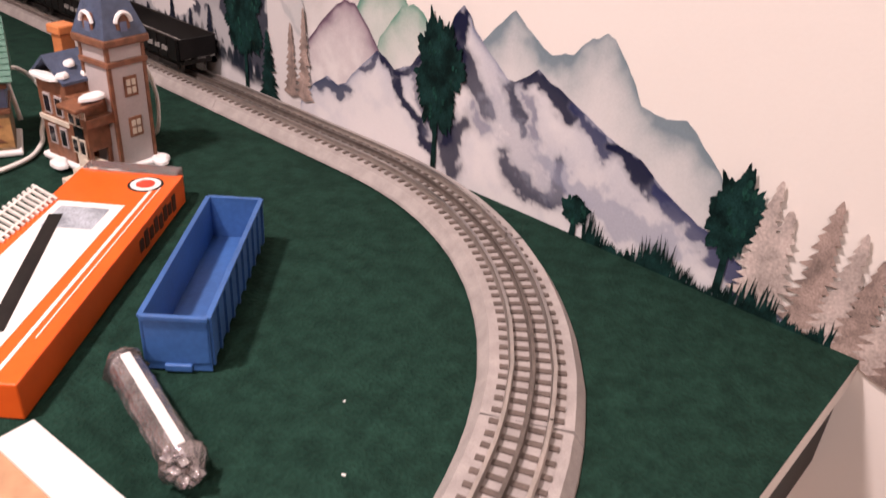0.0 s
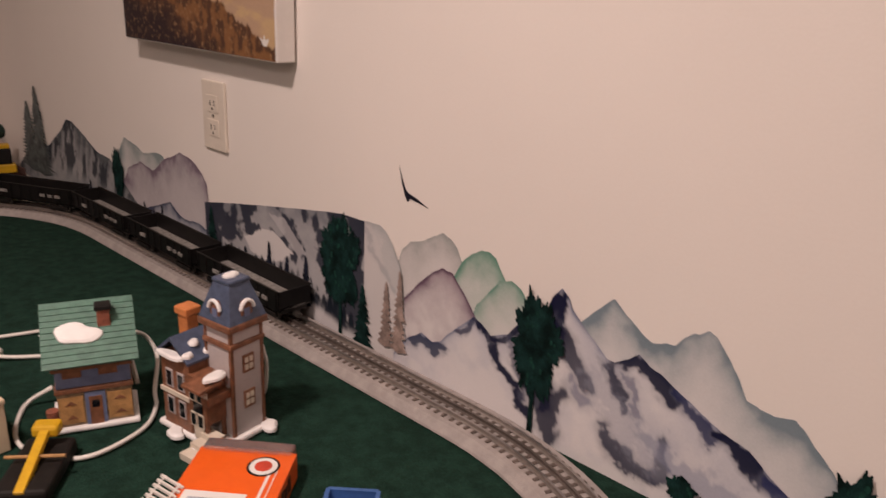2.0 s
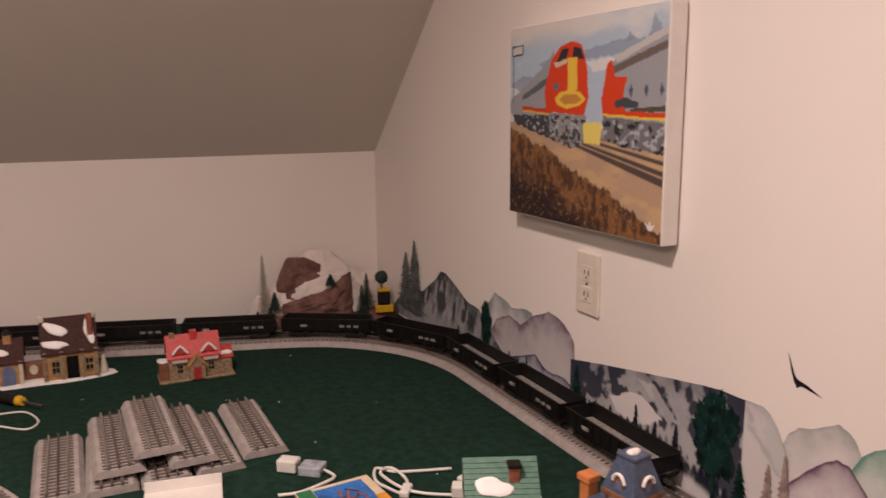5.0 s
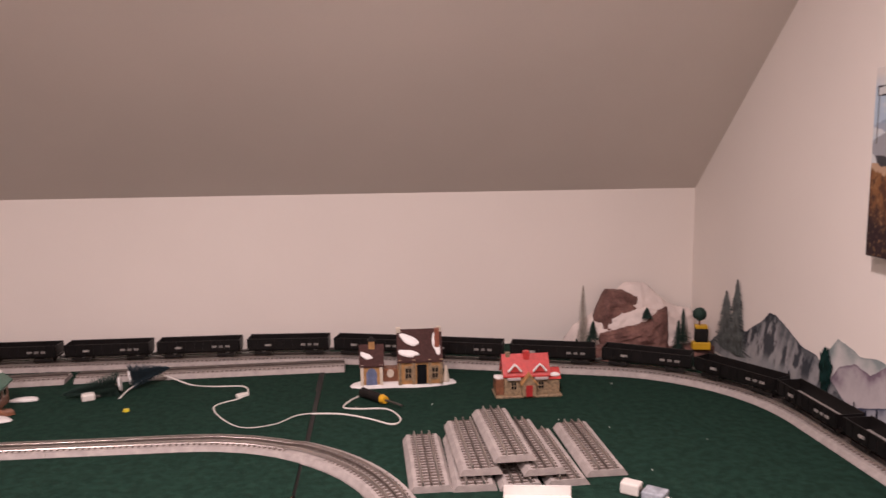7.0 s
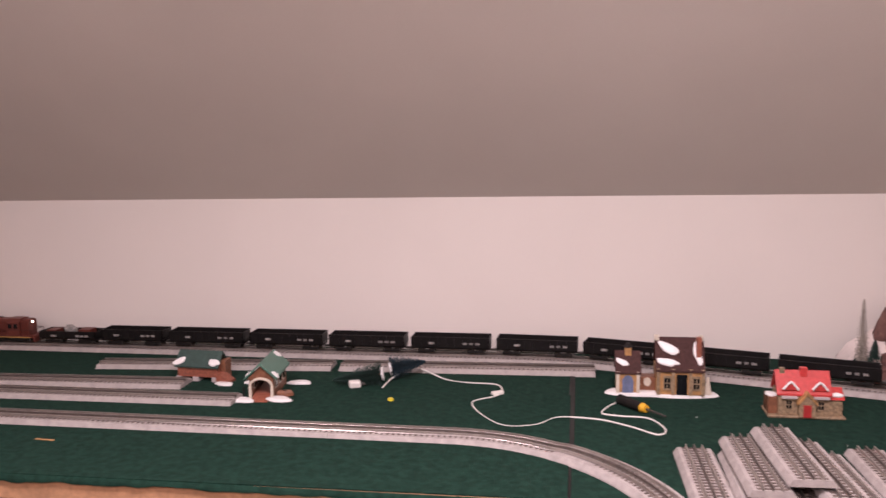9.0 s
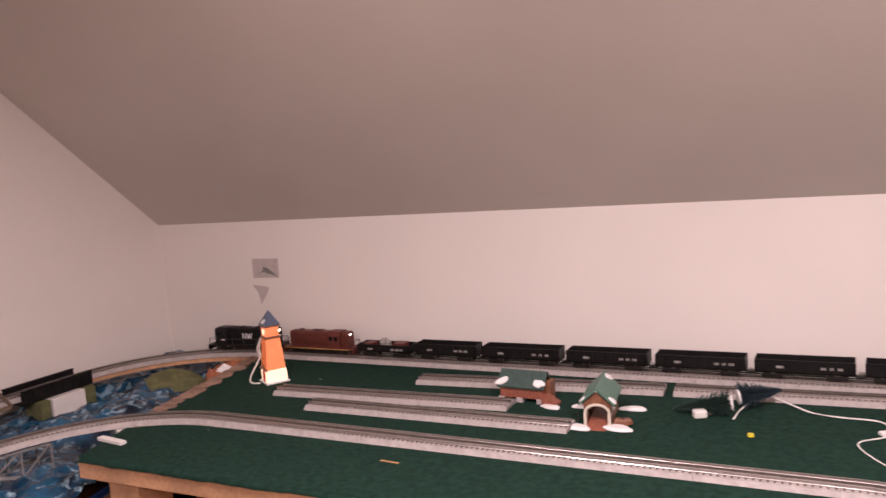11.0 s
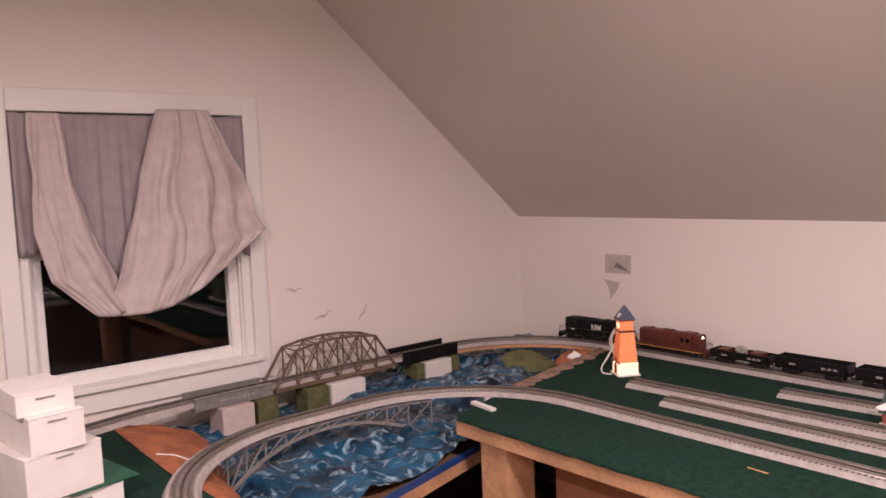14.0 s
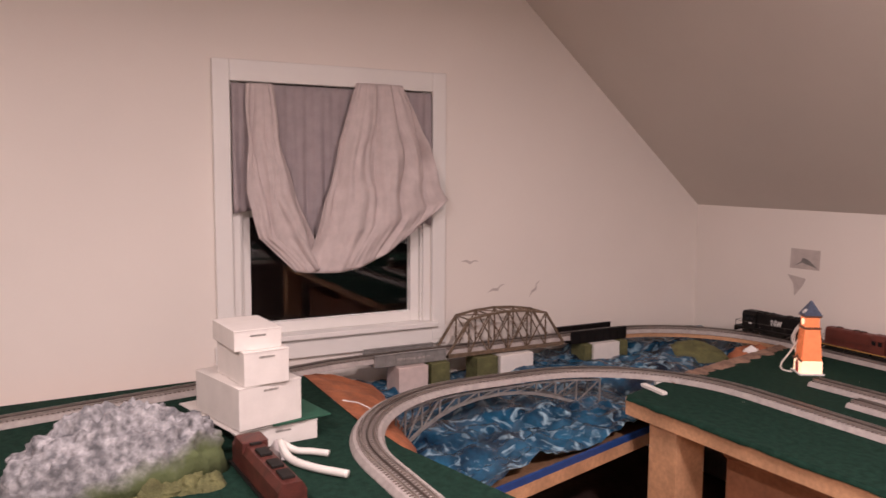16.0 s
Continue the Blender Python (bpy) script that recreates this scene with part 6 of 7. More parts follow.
part("painted_edge", sweep([a2 + nrm * 0.004 + Vector((0, 0, 0.766)), b2 + nrm * 0.004 + Vector((0, 0, 0.766))], [(-0.004, -0.008), (0.004, -0.008), (0.004, 0.010), (-0.004, 0.010)]), BLUEP, rt, "royal blue painted lip")
part("apron_rail", sweep([a2 + Vector((0, 0, 0.715)), b2 + Vector((0, 0, 0.715))], [(-0.01, 0.008), (0.008, 0.008), (0.008, 0.043), (-0.01, 0.043)]), PINE, rt)
for x, y in ((-3.0, 1.1), (-3.8, 1.1), (-3.8, 2.6)):
    part("leg", box(x - 0.04, x + 0.04, y - 0.04, y + 0.04, 0, 0.742), PINE, rt)

TERRA = mat("terracotta_bank_paint", (0.34, 0.115, 0.05), 0.7, vary=0.25, scale=22, bump=0.4)
OLIVE = mat("olive_turf_paint", (0.115, 0.115, 0.045), 0.85, vary=0.25, scale=30, bump=0.6)
TAN = mat("tan_plaster_bank", (0.25, 0.155, 0.11), 0.8, vary=0.3, scale=26, bump=0.6)


def mound(cx, cy, rx, ry, z0, h, rz=0, amp=0.25, freq=14, n=36, power=1.0, seed=0):
    b = bmesh.new()
    rows = []
    m = pose(cx, cy, z0, 0, 0, rz)
    for j in range(n // 2 + 1):
        k = j / (n // 2)
        ring = []
        for i in range(n):
            a = 6.2832 * i / n
            prof = math.cos(k * math.pi / 2) ** power
            p = Vector((rx * k * math.cos(a), ry * k * math.sin(a), h * prof))
            q = noise.noise(Vector((p.x, p.y, p.z)) * freq + Vector((seed, seed * 2.1, 0)))
            q += 0.5 * noise.noise(Vector((p.x, p.y, p.z)) * freq * 2.6 + Vector((seed, 0, seed)))
            ring.append(b.verts.new(m @ Vector((p.x * (1 + amp * q * 0.6), p.y * (1 + amp * q * 0.6), max(0, p.z * (1 + amp * q))))))
        rows.append(ring)
    for r0, r1 in zip(rows, rows[1:]):
        for i in range(n):
            b.faces.new((r0[i], r1[i], r1[(i + 1) % n], r0[(i + 1) % n]))
    b.faces.new(rows[-1][::-1])
    bmesh.ops.remove_doubles(b, verts=b.verts[:], dist=1e-5)
    bmesh.ops.recalc_face_normals(b, faces=b.faces[:])
    return b


bank = thing("terracotta_bank", "terracotta painted plaster bank with white streak", "river bank")
def bank_face(u, v):
    x, y = lerp(lerp((-3.74, 0.915), (-3.09, 0.905), u), lerp((-3.70, 1.20), (-3.05, 1.03), u), v)
    z = 0.903 - 0.05 * v - 0.075 * v ** 4 + (0.012 * noise.noise((x * 11, y * 11, 3)) + 0.004 * noise.noise((x * 33, y * 33, 5))) * min(1, 4 * v)
    return x, y, z


part("slope", cloth(bank_face, 60, 30), TERRA, bank, smooth=True)
for u0, u1, w in ((0.50, 0.56, 0.004),):
    P = [Vector(bank_face(u0 + (u1 - u0) * k + 0.012 * math.sin(5 * k), 0.12 + 0.62 * k)) for k in np.linspace(0, 1, 16)]
    part("white_streak", sweep(P, [(-w, -0.004), (w, -0.004), (w * 0.6, 0.002), (-w * 0.6, 0.002)]), SNOW, bank)
turf = thing("turf_mound", "olive turf mound beside the river curve", "river bank")
part("turf", mound(-3.57, 2.385, 0.155, 0.10, 0.79, 0.100, 20, 0.14, 12, power=0.45, seed=5), OLIVE, turf, smooth=True)
b = bmesh.new()
tb = thing("plaster_bank", "tan plaster bank edging the river", "river bank")
P = smooth_line([(-3.165, 1.86, 0), (-3.19, 1.95, 0), (-3.235, 2.15, 0), (-3.285, 2.38, 0), (-3.325, 2.55, 0)], 0.012)
b = bmesh.new()
rows = []
for i, p in enumerate(P):
    k = noise.noise((p.x * 20, p.y * 20, 2))
    k2 = noise.noise((p.x * 45, p.y * 45, 7))
    rows.append([b.verts.new((p.x + dx * (1 + 0.5 * k) + 0.006 * k2, p.y, z + 0.006 * k2)) for dx, z in ((0.042, 0.9003), (0.026, 0.904), (0.0, 0.908), (-0.02, 0.895), (-0.035, 0.83), (-0.05, 0.785))])
for r0, r1 in zip(rows, rows[1:]):
    for i in range(5):
        b.faces.new((r0[i], r0[i + 1], r1[i + 1], r1[i]))
part("slope", mound(-3.42, 2.56, 0.12, 0.11, 0.79, 0.092, 10, 0.18, 14, power=0.5, seed=8), TERRA, tb, smooth=True)
part("edging", b, TAN, tb, smooth=True)
for s, (x, y, q) in enumerate(((-3.31, 2.40, 0.03), (-3.29, 2.33, 0.022), (-3.335, 2.47, 0.024), (-3.34, 2.36, 0.02))):
    part("stone", mound(x, y, q * 1.3, q, 0.895, q * 0.8, 40 * s, 0.4, 40, 14, seed=s), SNOW if s == 0 else TERRA, tb)

sm_ = thing("track_shim", "white card shim beside the raised track", "card", pose(-3.098, 1.755, 0.9012, 0, 0, -6))
part("card_strip", box(-0.05, 0.05, -0.009, 0.009, 0, 0.009, 0.001), CARD, sm_)
sh_ = thing("curve_shelf", "plywood shelf carrying the track round the corner", "shelf")
P = [Vector((*along(MAIN, MCUM, q), 0.8985)) for q in np.linspace(2.95, 3.95, 30)]
part("shelf_board", sweep(P, [(-0.046, -0.012), (0.046, -0.012), (0.046, 0), (-0.046, 0)]), PINE, sh_)

BRONZE = mat("dull_bronze_plastic", (0.17, 0.12, 0.08), 0.5, 0.2, vary=0.2, scale=60)
PEWTER = mat("grey_plastic_girder", (0.22, 0.21, 0.20), 0.5, 0.1, vary=0.15, scale=50)


def beam(p, q, w, material, parent, name="brace"):
    return part(name, sweep([Vector(p), Vector(q)], [(-w, -w), (w, -w), (w, w), (-w, w)], up=Vector((1, 0, 0.01))), material, parent)


tr = thing("truss_bridge", "dull bronze plastic bowed truss bridge over the river", "bridge", Matrix.Translation((-3.78, 0, 0.896)))
Y0, Y1, NP = 1.43, 1.905, 6
def top(k):
    return 0.010 + (0.092 + 0.034 * math.sin(math.pi * k / NP)) if 0 < k < NP else 0.004
for x in (-0.046, 0.046):
    sd_ = part("side_truss", sweep([Vector((x, Y0, 0)), Vector((x, Y1, 0))], [(-0.004, -0.006), (0.004, -0.006), (0.004, 0.006), (-0.004, 0.006)]), BRONZE, tr)
    ys = [Y0 + (Y1 - Y0) * k / NP for k in range(NP + 1)]
    for k in range(NP):
        beam((x, ys[k], top(k)), (x, ys[k + 1], top(k + 1)), 0.0036, BRONZE, sd_, "top_chord")
        if k:
            beam((x, ys[k], 0), (x, ys[k], top(k)), 0.0022, BRONZE, sd_, "post")
            if k < NP - 1:
                beam((x, ys[k], 0), (x, ys[k + 1], top(k + 1)), 0.0018, BRONZE, sd_, "brace")
                beam((x, ys[k], top(k)), (x, ys[k + 1], 0), 0.0018, BRONZE, sd_, "brace")
for k in range(1, NP):
    beam((-0.046, Y0 + (Y1 - Y0) * k / NP, top(k)), (0.046, Y0 + (Y1 - Y0) * k / NP, top(k)), 0.0022, BRONZE, tr, "cross_strut")
    if k < NP - 1:
        beam((-0.046, Y0 + (Y1 - Y0) * k / NP, top(k)), (0.046, Y0 + (Y1 - Y0) * (k + 1) / NP, top(k + 1)), 0.0016, BRONZE, tr, "sway_brace")
part("deck", box(-0.045, 0.045, Y0, Y1, -0.008, 0.0025), BRONZE, tr)
for name, y0, y1, m, lab in (("plate_girder", 1.16, 1.42, PEWTER, "grey plastic plate girder bridge under the track"), ("plate_girder", 1.94, 2.20, BLACK, "black plastic plate girder bridge under the track")):
    gd = thing(name, lab, "bridge", Matrix.Translation((-3.78, 0, 0.89)), "girder bridges")
    for x in (-0.047, 0.047):
        sdp = part("girder", box(x - 0.0025, x + 0.0025, y0, y1, -0.004, 0.040 if m is BLACK else 0.034, 0.001), m, gd)
        for k in range(8):
            y = y0 + 0.006 + k * (y1 - y0 - 0.012) / 7
            part("stiffener", box(x - 0.0045, x + 0.0045, y - 0.002, y + 0.002, -0.003, 0.033), m, sdp)
        part("flange", box(x - 0.006, x + 0.006, y0, y1, 0.034 if m is PEWTER else 0.040, 0.037 if m is PEWTER else 0.043, 0.001), m, gd)
    part("deck", box(-0.044, 0.044, y0, y1, -0.004, 0.0085), m, gd)
part("lettering_bar", box(0.0496, 0.0502, 1.24, 1.36, 0.012, 0.020), GREYLOAD, [o for o in bpy.data.objects if o.name.startswith("plate_girder") and o.parent is None][0])
PINKW = mat("pinkish_white_carton", (0.56, 0.46, 0.43), 0.7, vary=0.06)
# olive blocks stand for the pale cartons' green sides, placed to fit the camera's view
for y0, y1, m in ((1.235, 1.340, PINKW), (1.355, 1.425, OLIVE), (1.53, 1.612, OLIVE), (1.62, 1.755, CARD), (1.985, 2.020, OLIVE), (2.025, 2.145, CARD), (2.15, 2.19, OLIVE)):
    p = thing("bridge_pier", ("pale carton block" if m is not OLIVE else "olive block for a carton side") + " standing as a bridge pier", "bridge pier", Matrix.Translation((-3.755, (y0 + y1) / 2, 0.77)), "bridge piers")
    w = (y1 - y0) / 2
    part("block", box(-0.05 if m is not OLIVE else -0.035, 0.052 if m is not OLIVE else 0.046, -w, w, 0, 0.114, 0.002), m, p)

ar = thing("arch_bridge", "grey plastic arched truss under the inner curve", "bridge", Matrix.Translation((0, 0, 0)))
for off in (-0.030, 0.030):
    line = []
    for a in np.linspace(0, 1, 11):
        y = 1.06 + a * 0.66
        xx = -3.377 if 1.30 <= y <= 1.508 else (-2.92 - math.sqrt(max(0, R * R - (y - (1.508 if y > 1.508 else 1.30)) ** 2)))
        line.append((xx - off, y, a))
    upper = [Vector((x, y, 0.890)) for x, y, a in line]
    lower = [Vector((x, y, 0.795 + 0.078 * math.sin(math.pi * a))) for x, y, a in line]
    sd_ = part("side_arch", sweep(lower, [(-0.0035, -0.004), (0.0035, -0.004), (0.0035, 0.004), (-0.0035, 0.004)]), PEWTER, ar)
    part("top_chord", sweep(upper, [(-0.003, -0.003), (0.003, -0.003), (0.003, 0.003), (-0.003, 0.003)]), PEWTER, sd_)
    for k in range(11):
        beam(lower[k], upper[k] + Vector((0, 0.001, 0)), 0.002, PEWTER, sd_, "post")
        if k < 10:
            beam(lower[k], upper[k + 1], 0.0016, PEWTER, sd_, "brace")
ws = thing("card_shim", "white card shim under the track joint", "shim", pose(-3.155, 1.835, 0.884, 0, 0, -28))
part("card", box(-0.033, 0.033, -0.012, 0.012, -0.006, 0.014, 0.001), CARD, ws)

# paper scraps on the walls
SCRAP = mat("grey_tape", (0.52, 0.46, 0.43), 0.6, vary=0.08)
sc_ = thing("paper_bird", "grey cut-out gull scraps taped to knee wall", "wall sticker", Matrix.Translation((0, BACK - 0.001, 0)))
part("tape_square", prism([(-3.420, 1.166), (-3.297, 1.168), (-3.295, 1.240), (-3.418, 1.240)], 0.0006, Matrix.Translation((0, -0.0004, 0))), SCRAP, sc_)
part("gull", prism([(-3.400, 1.176), (-3.370, 1.190), (-3.305, 1.174), (-3.345, 1.204), (-3.368, 1.208), (-3.372, 1.194)], 0.0006, Matrix.Translation((0, -0.0012, 0))), PEWTER, sc_)
part("gull", prism([(-3.428, 1.140), (-3.385, 1.136), (-3.350, 1.132), (-3.362, 1.105), (-3.395, 1.064), (-3.402, 1.110)], 0.0006, Matrix.Translation((0, -0.0006, 0))), SCRAP, sc_)
gl_ = thing("paper_bird", "grey paper gulls stuck beside the window", "wall sticker", Matrix.Translation((W + 0.001, 0, 0)))
for cy, cz, q, rot in ((1.60, 1.190, 0.9, 0), (1.715, 1.085, 0.95, 22), (1.885, 1.075, 0.9, 55)):
    o = [(-0.045, 0.006), (-0.02, 0.004), (0.0, -0.008), (0.018, 0.004), (0.042, 0.002), (0.022, 0.010), (0.004, 0.003), (-0.016, 0.012)]
    cr, sr = math.cos(radians(rot)), math.sin(radians(rot))
    part("gull", prism([(cy + q * (a * cr - b * sr), cz + q * (a * sr + b * cr)) for a, b in o], 0.0005, Matrix(((0, 1, 0, 0), (1, 0, 0, 0), (0, 0, 1, 0), (0, 0, 0, 1)))), SCRAP, gl_)

# cartons, foam hill and loose things by the window
def carton(x, y, z, sx, sy, sz, rz, label):
    c = thing("carton", label, "box", pose(x, y, z, 0, 0, rz), "white cartons")
    part("carton_body", box(-sx / 2, sx / 2, -sy / 2, sy / 2, 0, sz - 0.003, 0.0015), CARD, c)
    part("lid_flap", box(-sx / 2 - 0.001, sx / 2 + 0.001, -sy / 2 - 0.001, sy / 2 + 0.001, sz - 0.003, sz, 0.001), CARD, c)
    part("flap_slot", box(sx / 2 + 0.0002, sx / 2 + 0.0012, -0.018, 0.018, sz - 0.016, sz - 0.012), GREYLOAD, c)
    return c


carton(-3.245, 0.690, 0.9, 0.19, 0.165, 0.046, 4, "white card carton at the foot of a stack")
bd_ = thing("card_sheet", "thin grey card sheet between stacked cartons", "card", pose(-3.285, 0.630, 0.9462, 0, 0, 14))
part("sheet", box(-0.15, 0.145, -0.085, 0.10, 0, 0.003), CARD, bd_)
gb_ = thing("green_sheet", "dark green card sheet in the carton stack", "card", pose(-3.26, 0.720, 0.9494, 0, 0, 10))
part("sheet", box(-0.09, 0.115, -0.07, 0.075, 0, 0.003), mat("green_card", (0.02, 0.10, 0.06), 0.6), gb_)
carton(-3.245, 0.640, 0.9526, 0.22, 0.155, 0.096, 14, "white card carton in a stack")
carton(-3.215, 0.645, 1.0488, 0.17, 0.105, 0.077, 8, "white card carton in a stack")
carton(-3.225, 0.635, 1.1260, 0.16, 0.108, 0.046, 5, "small white carton topping a stack")

ROCK = mat("grey_painted_foam", (0.12, 0.12, 0.128), 0.9, vary=0.35, scale=48, bump=1.0, col2=(0.36, 0.355, 0.365), fine=110)
nt = ROCK.node_tree
sx = nt.nodes.new("ShaderNodeSeparateXYZ")
nt.links.new(nt.nodes["Texture Coordinate"].outputs["Generated"], sx.inputs[0])
sn = nt.nodes.new("ShaderNodeTexNoise")
sn.inputs["Scale"].default_value, sn.inputs["Detail"].default_value = 9, 8
nt.links.new(nt.nodes["Texture Coordinate"].outputs["Object"], sn.inputs["Vector"])
sa = nt.nodes.new("ShaderNodeMath")
sa.operation = "MULTIPLY_ADD"
sa.inputs[1].default_value = 0.75
nt.links.new(sn.outputs["Fac"], sa.inputs[0])
nt.links.new(sx.outputs["Z"], sa.inputs[2])
sr = nt.nodes.new("ShaderNodeValToRGB")
sr.color_ramp.elements[0].position, sr.color_ramp.elements[1].position = 1.05, 1.22
sr.color_ramp.elements[0].color, sr.color_ramp.elements[1].color = (0, 0, 0, 1), (1, 1, 1, 1)
sm = nt.nodes.new("ShaderNodeMath")
sm.operation, sm.inputs[1].default_value = "SUBTRACT", 0.28
nt.links.new(sa.outputs[0], sm.inputs[0])
nt.links.new(sm.outputs[0], sr.inputs["Fac"])
smx = nt.nodes.new("ShaderNodeMixRGB")
smx.inputs["Color2"].default_value = (0.75, 0.72, 0.70, 1)
nt.links.new(sr.outputs["Color"], smx.inputs["Fac"])
bs = nt.nodes["Principled BSDF"]
nt.links.new(bs.inputs["Base Color"].links[0].from_socket, smx.inputs["Color1"])
nt.links.new(smx.outputs["Color"], bs.inputs["Base Color"])
gx = nt.nodes.new("ShaderNodeVectorMath")
gx.operation = "DOT_PRODUCT"
gx.inputs[1].default_value = (0.15, 0.75, -1.25)
nt.links.new(nt.nodes["Texture Coordinate"].outputs["Generated"], gx.inputs[0])
ga = nt.nodes.new("ShaderNodeMath")
ga.operation, ga.inputs[1].default_value = "MULTIPLY_ADD", 0.9
nt.links.new(sn.outputs["Fac"], ga.inputs[0])
nt.links.new(gx.outputs["Value"], ga.inputs[2])
gr = nt.nodes.new("ShaderNodeValToRGB")
gr.color_ramp.elements[0].position, gr.color_ramp.elements[1].position = 0.52, 0.78
nt.links.new(ga.outputs[0], gr.inputs["Fac"])
gm = nt.nodes.new("ShaderNodeMixRGB")
gm.inputs["Color2"].default_value = (0.10, 0.125, 0.05, 1)
nt.links.new(gr.outputs["Color"], gm.inputs["Fac"])
nt.links.new(smx.outputs["Color"], gm.inputs["Color1"])
nt.links.new(gm.outputs["Color"], bs.inputs["Base Color"])
fh = thing("foam_mountain", "grey painted foam mountain with snowy crest", "model mountain")
part("rock_face", mound(-3.06, 0.345, 0.085, 0.205, 0.9, 0.160, 4, 0.15, 34, 150, 0.36, 3), ROCK, fh, smooth=True)
for k in range(5):
    part("turf_patch", mound(-2.998 + 0.003 * k, 0.37 + 0.032 * k, 0.030, 0.040, 0.9, 0.026 + 0.006 * (k % 2), 10 * k, 0.5, 40, 18, 0.7, k + 20), OLIVE, fh)

RUST = mat("rusty_maroon_shell", (0.085, 0.022, 0.016), 0.5, vary=0.3, scale=40)
lc = thing("engine_shell", "rusty maroon toy locomotive shell on the felt", "locomotive", pose(-2.935, 0.602, 0.9, 0, 0, 3))
part("shell", prism([(-0.027, 0.004), (0.027, 0.004), (0.027, 0.045), (0.018, 0.060), (-0.018, 0.060), (-0.027, 0.045)], 0.30, Matrix(((0, 1, 0, -0.15), (1, 0, 0, 0), (0, 0, 1, 0), (0, 0, 0, 1)))), RUST, lc)
part("walkway", box(-0.16, 0.16, -0.032, 0.032, 0, 0.006, 0.001), BLACK2, lc)
for x in (-0.09, -0.02, 0.05, 0.11):
    part("roof_hatch", box(x - 0.02, x + 0.02, -0.012, 0.012, 0.060, 0.066, 0.001), BLACK2, lc)
part("cab", box(-0.13, -0.075, -0.0275, 0.0275, 0.045, 0.068, 0.002), RUST, lc)
fk = thing("plastic_fork", "white forked plastic bracket on the felt", "bracket", pose(0, 0, 0.9))
part("prong", sweep(smooth_line([(-3.085, 0.672, 0.030), (-3.07, 0.700, 0.012), (-3.055, 0.730, 0.009), (-3.028, 0.762, 0.008)]), circle(0.008, 8)), CORD, fk, smooth=True)
part("prong", sweep(smooth_line([(-3.085, 0.672, 0.030), (-3.03, 0.676, 0.011), (-2.965, 0.705, 0.009), (-2.898, 0.757, 0.009)]), circle(0.009, 8)), CORD, fk, smooth=True)
part("palm", mound(-3.085, 0.668, 0.035, 0.022, 0.0, 0.034, 30, 0.2, 30, 18), GREYW, fk)

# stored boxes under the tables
# the left pair, under the river board, is set near black
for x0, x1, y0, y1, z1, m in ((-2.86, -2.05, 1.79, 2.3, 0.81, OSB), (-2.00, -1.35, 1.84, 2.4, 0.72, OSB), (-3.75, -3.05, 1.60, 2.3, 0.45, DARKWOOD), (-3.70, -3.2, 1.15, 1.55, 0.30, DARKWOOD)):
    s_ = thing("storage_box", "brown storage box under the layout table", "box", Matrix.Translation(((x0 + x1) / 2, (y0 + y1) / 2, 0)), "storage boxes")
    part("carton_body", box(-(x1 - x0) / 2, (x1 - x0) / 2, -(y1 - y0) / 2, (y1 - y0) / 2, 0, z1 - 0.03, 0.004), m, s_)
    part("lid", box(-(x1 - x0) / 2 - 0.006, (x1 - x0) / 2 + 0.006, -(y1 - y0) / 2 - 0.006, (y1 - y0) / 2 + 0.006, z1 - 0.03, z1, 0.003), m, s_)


# ---- loose things on the table by the mountain stickers ----
BOXORANGE = mat("glossy_orange_card", (0.78, 0.115, 0.012), 0.35, vary=0.06, scale=20)
ob_ = thing("track_box", "flat orange card box with printed track pictures", "box", pose(-0.256, 0.972, tz(-0.25, 0.97), 0, 0, 220))
# x runs along the box from its far end, y across it
L_, W_, H_ = 0.33, 0.104, 0.030
part("box_body", box(0, L_, -W_, 0, 0, H_, 0.0012), BOXORANGE, ob_)
lab = part("printed_panel", box(0.075, 0.30, -0.092, -0.030, H_, H_ + 0.0004), WHITE, ob_, "white printed panel")
part("printed_bar", box(0.085, 0.125, -0.085, -0.040, H_ + 0.0004, H_ + 0.0007), PSILVER, lab)
part("printed_track", box(0.10, 0.28, -0.006, 0.006, H_ + 0.0007, H_ + 0.0010, m=Matrix.Translation((0, -0.062, 0)) @ Matrix.Translation((0.19, 0, 0)) @ Matrix.Rotation(0.22, 4, "Z") @ Matrix.Translation((-0.19, 0, 0))), BLACK2, lab)
part("printed_stripe", box(0.03, 0.32, -0.020, -0.017, H_, H_ + 0.0004), WHITE, ob_)
part("printed_stripe", box(0.03, 0.28, -0.0125, -0.0115, H_, H_ + 0.0004), WHITE, ob_)
lg = part("round_badge", cyl(0.017, 0.017, 0.0004, 28, pose(0.028, -0.028, H_)), BLACK2, ob_, "round dark badge with white ring")
part("badge_ring", cyl(0.0145, 0.0145, 0.0003, 28, pose(0.028, -0.028, H_ + 0.0004)), WHITE, lg)
part("badge_core", cyl(0.009, 0.009, 0.0003, 28, pose(0.028, -0.028, H_ + 0.0007)), PRED, lg)
for k in range(8):
    x = 0.030 + k * 0.012
    part("side_bar", box(x, x + 0.0085, 0.0001, 0.0008, 0.009 if k % 3 else 0.007, 0.021 if k % 2 else 0.024), DKMAROON, ob_)
CLEAR = bpy.data.materials.new("clear_plastic")
CLEAR.use_nodes = True
cb = CLEAR.node_tree.nodes["Principled BSDF"]
cb.inputs["Base Color"].default_value, cb.inputs["Roughness"].default_value, cb.inputs["Transmission Weight"].default_value, cb.inputs["IOR"].default_value = (0.95, 0.95, 0.96, 1), 0.08, 0.9, 1.3
part("clear_sleeve", box(-0.012, 0.006, -W_ + 0.004, -0.004, 0.004, H_ + 0.004, 0.002), CLEAR, ob_, "clear plastic end sleeve")
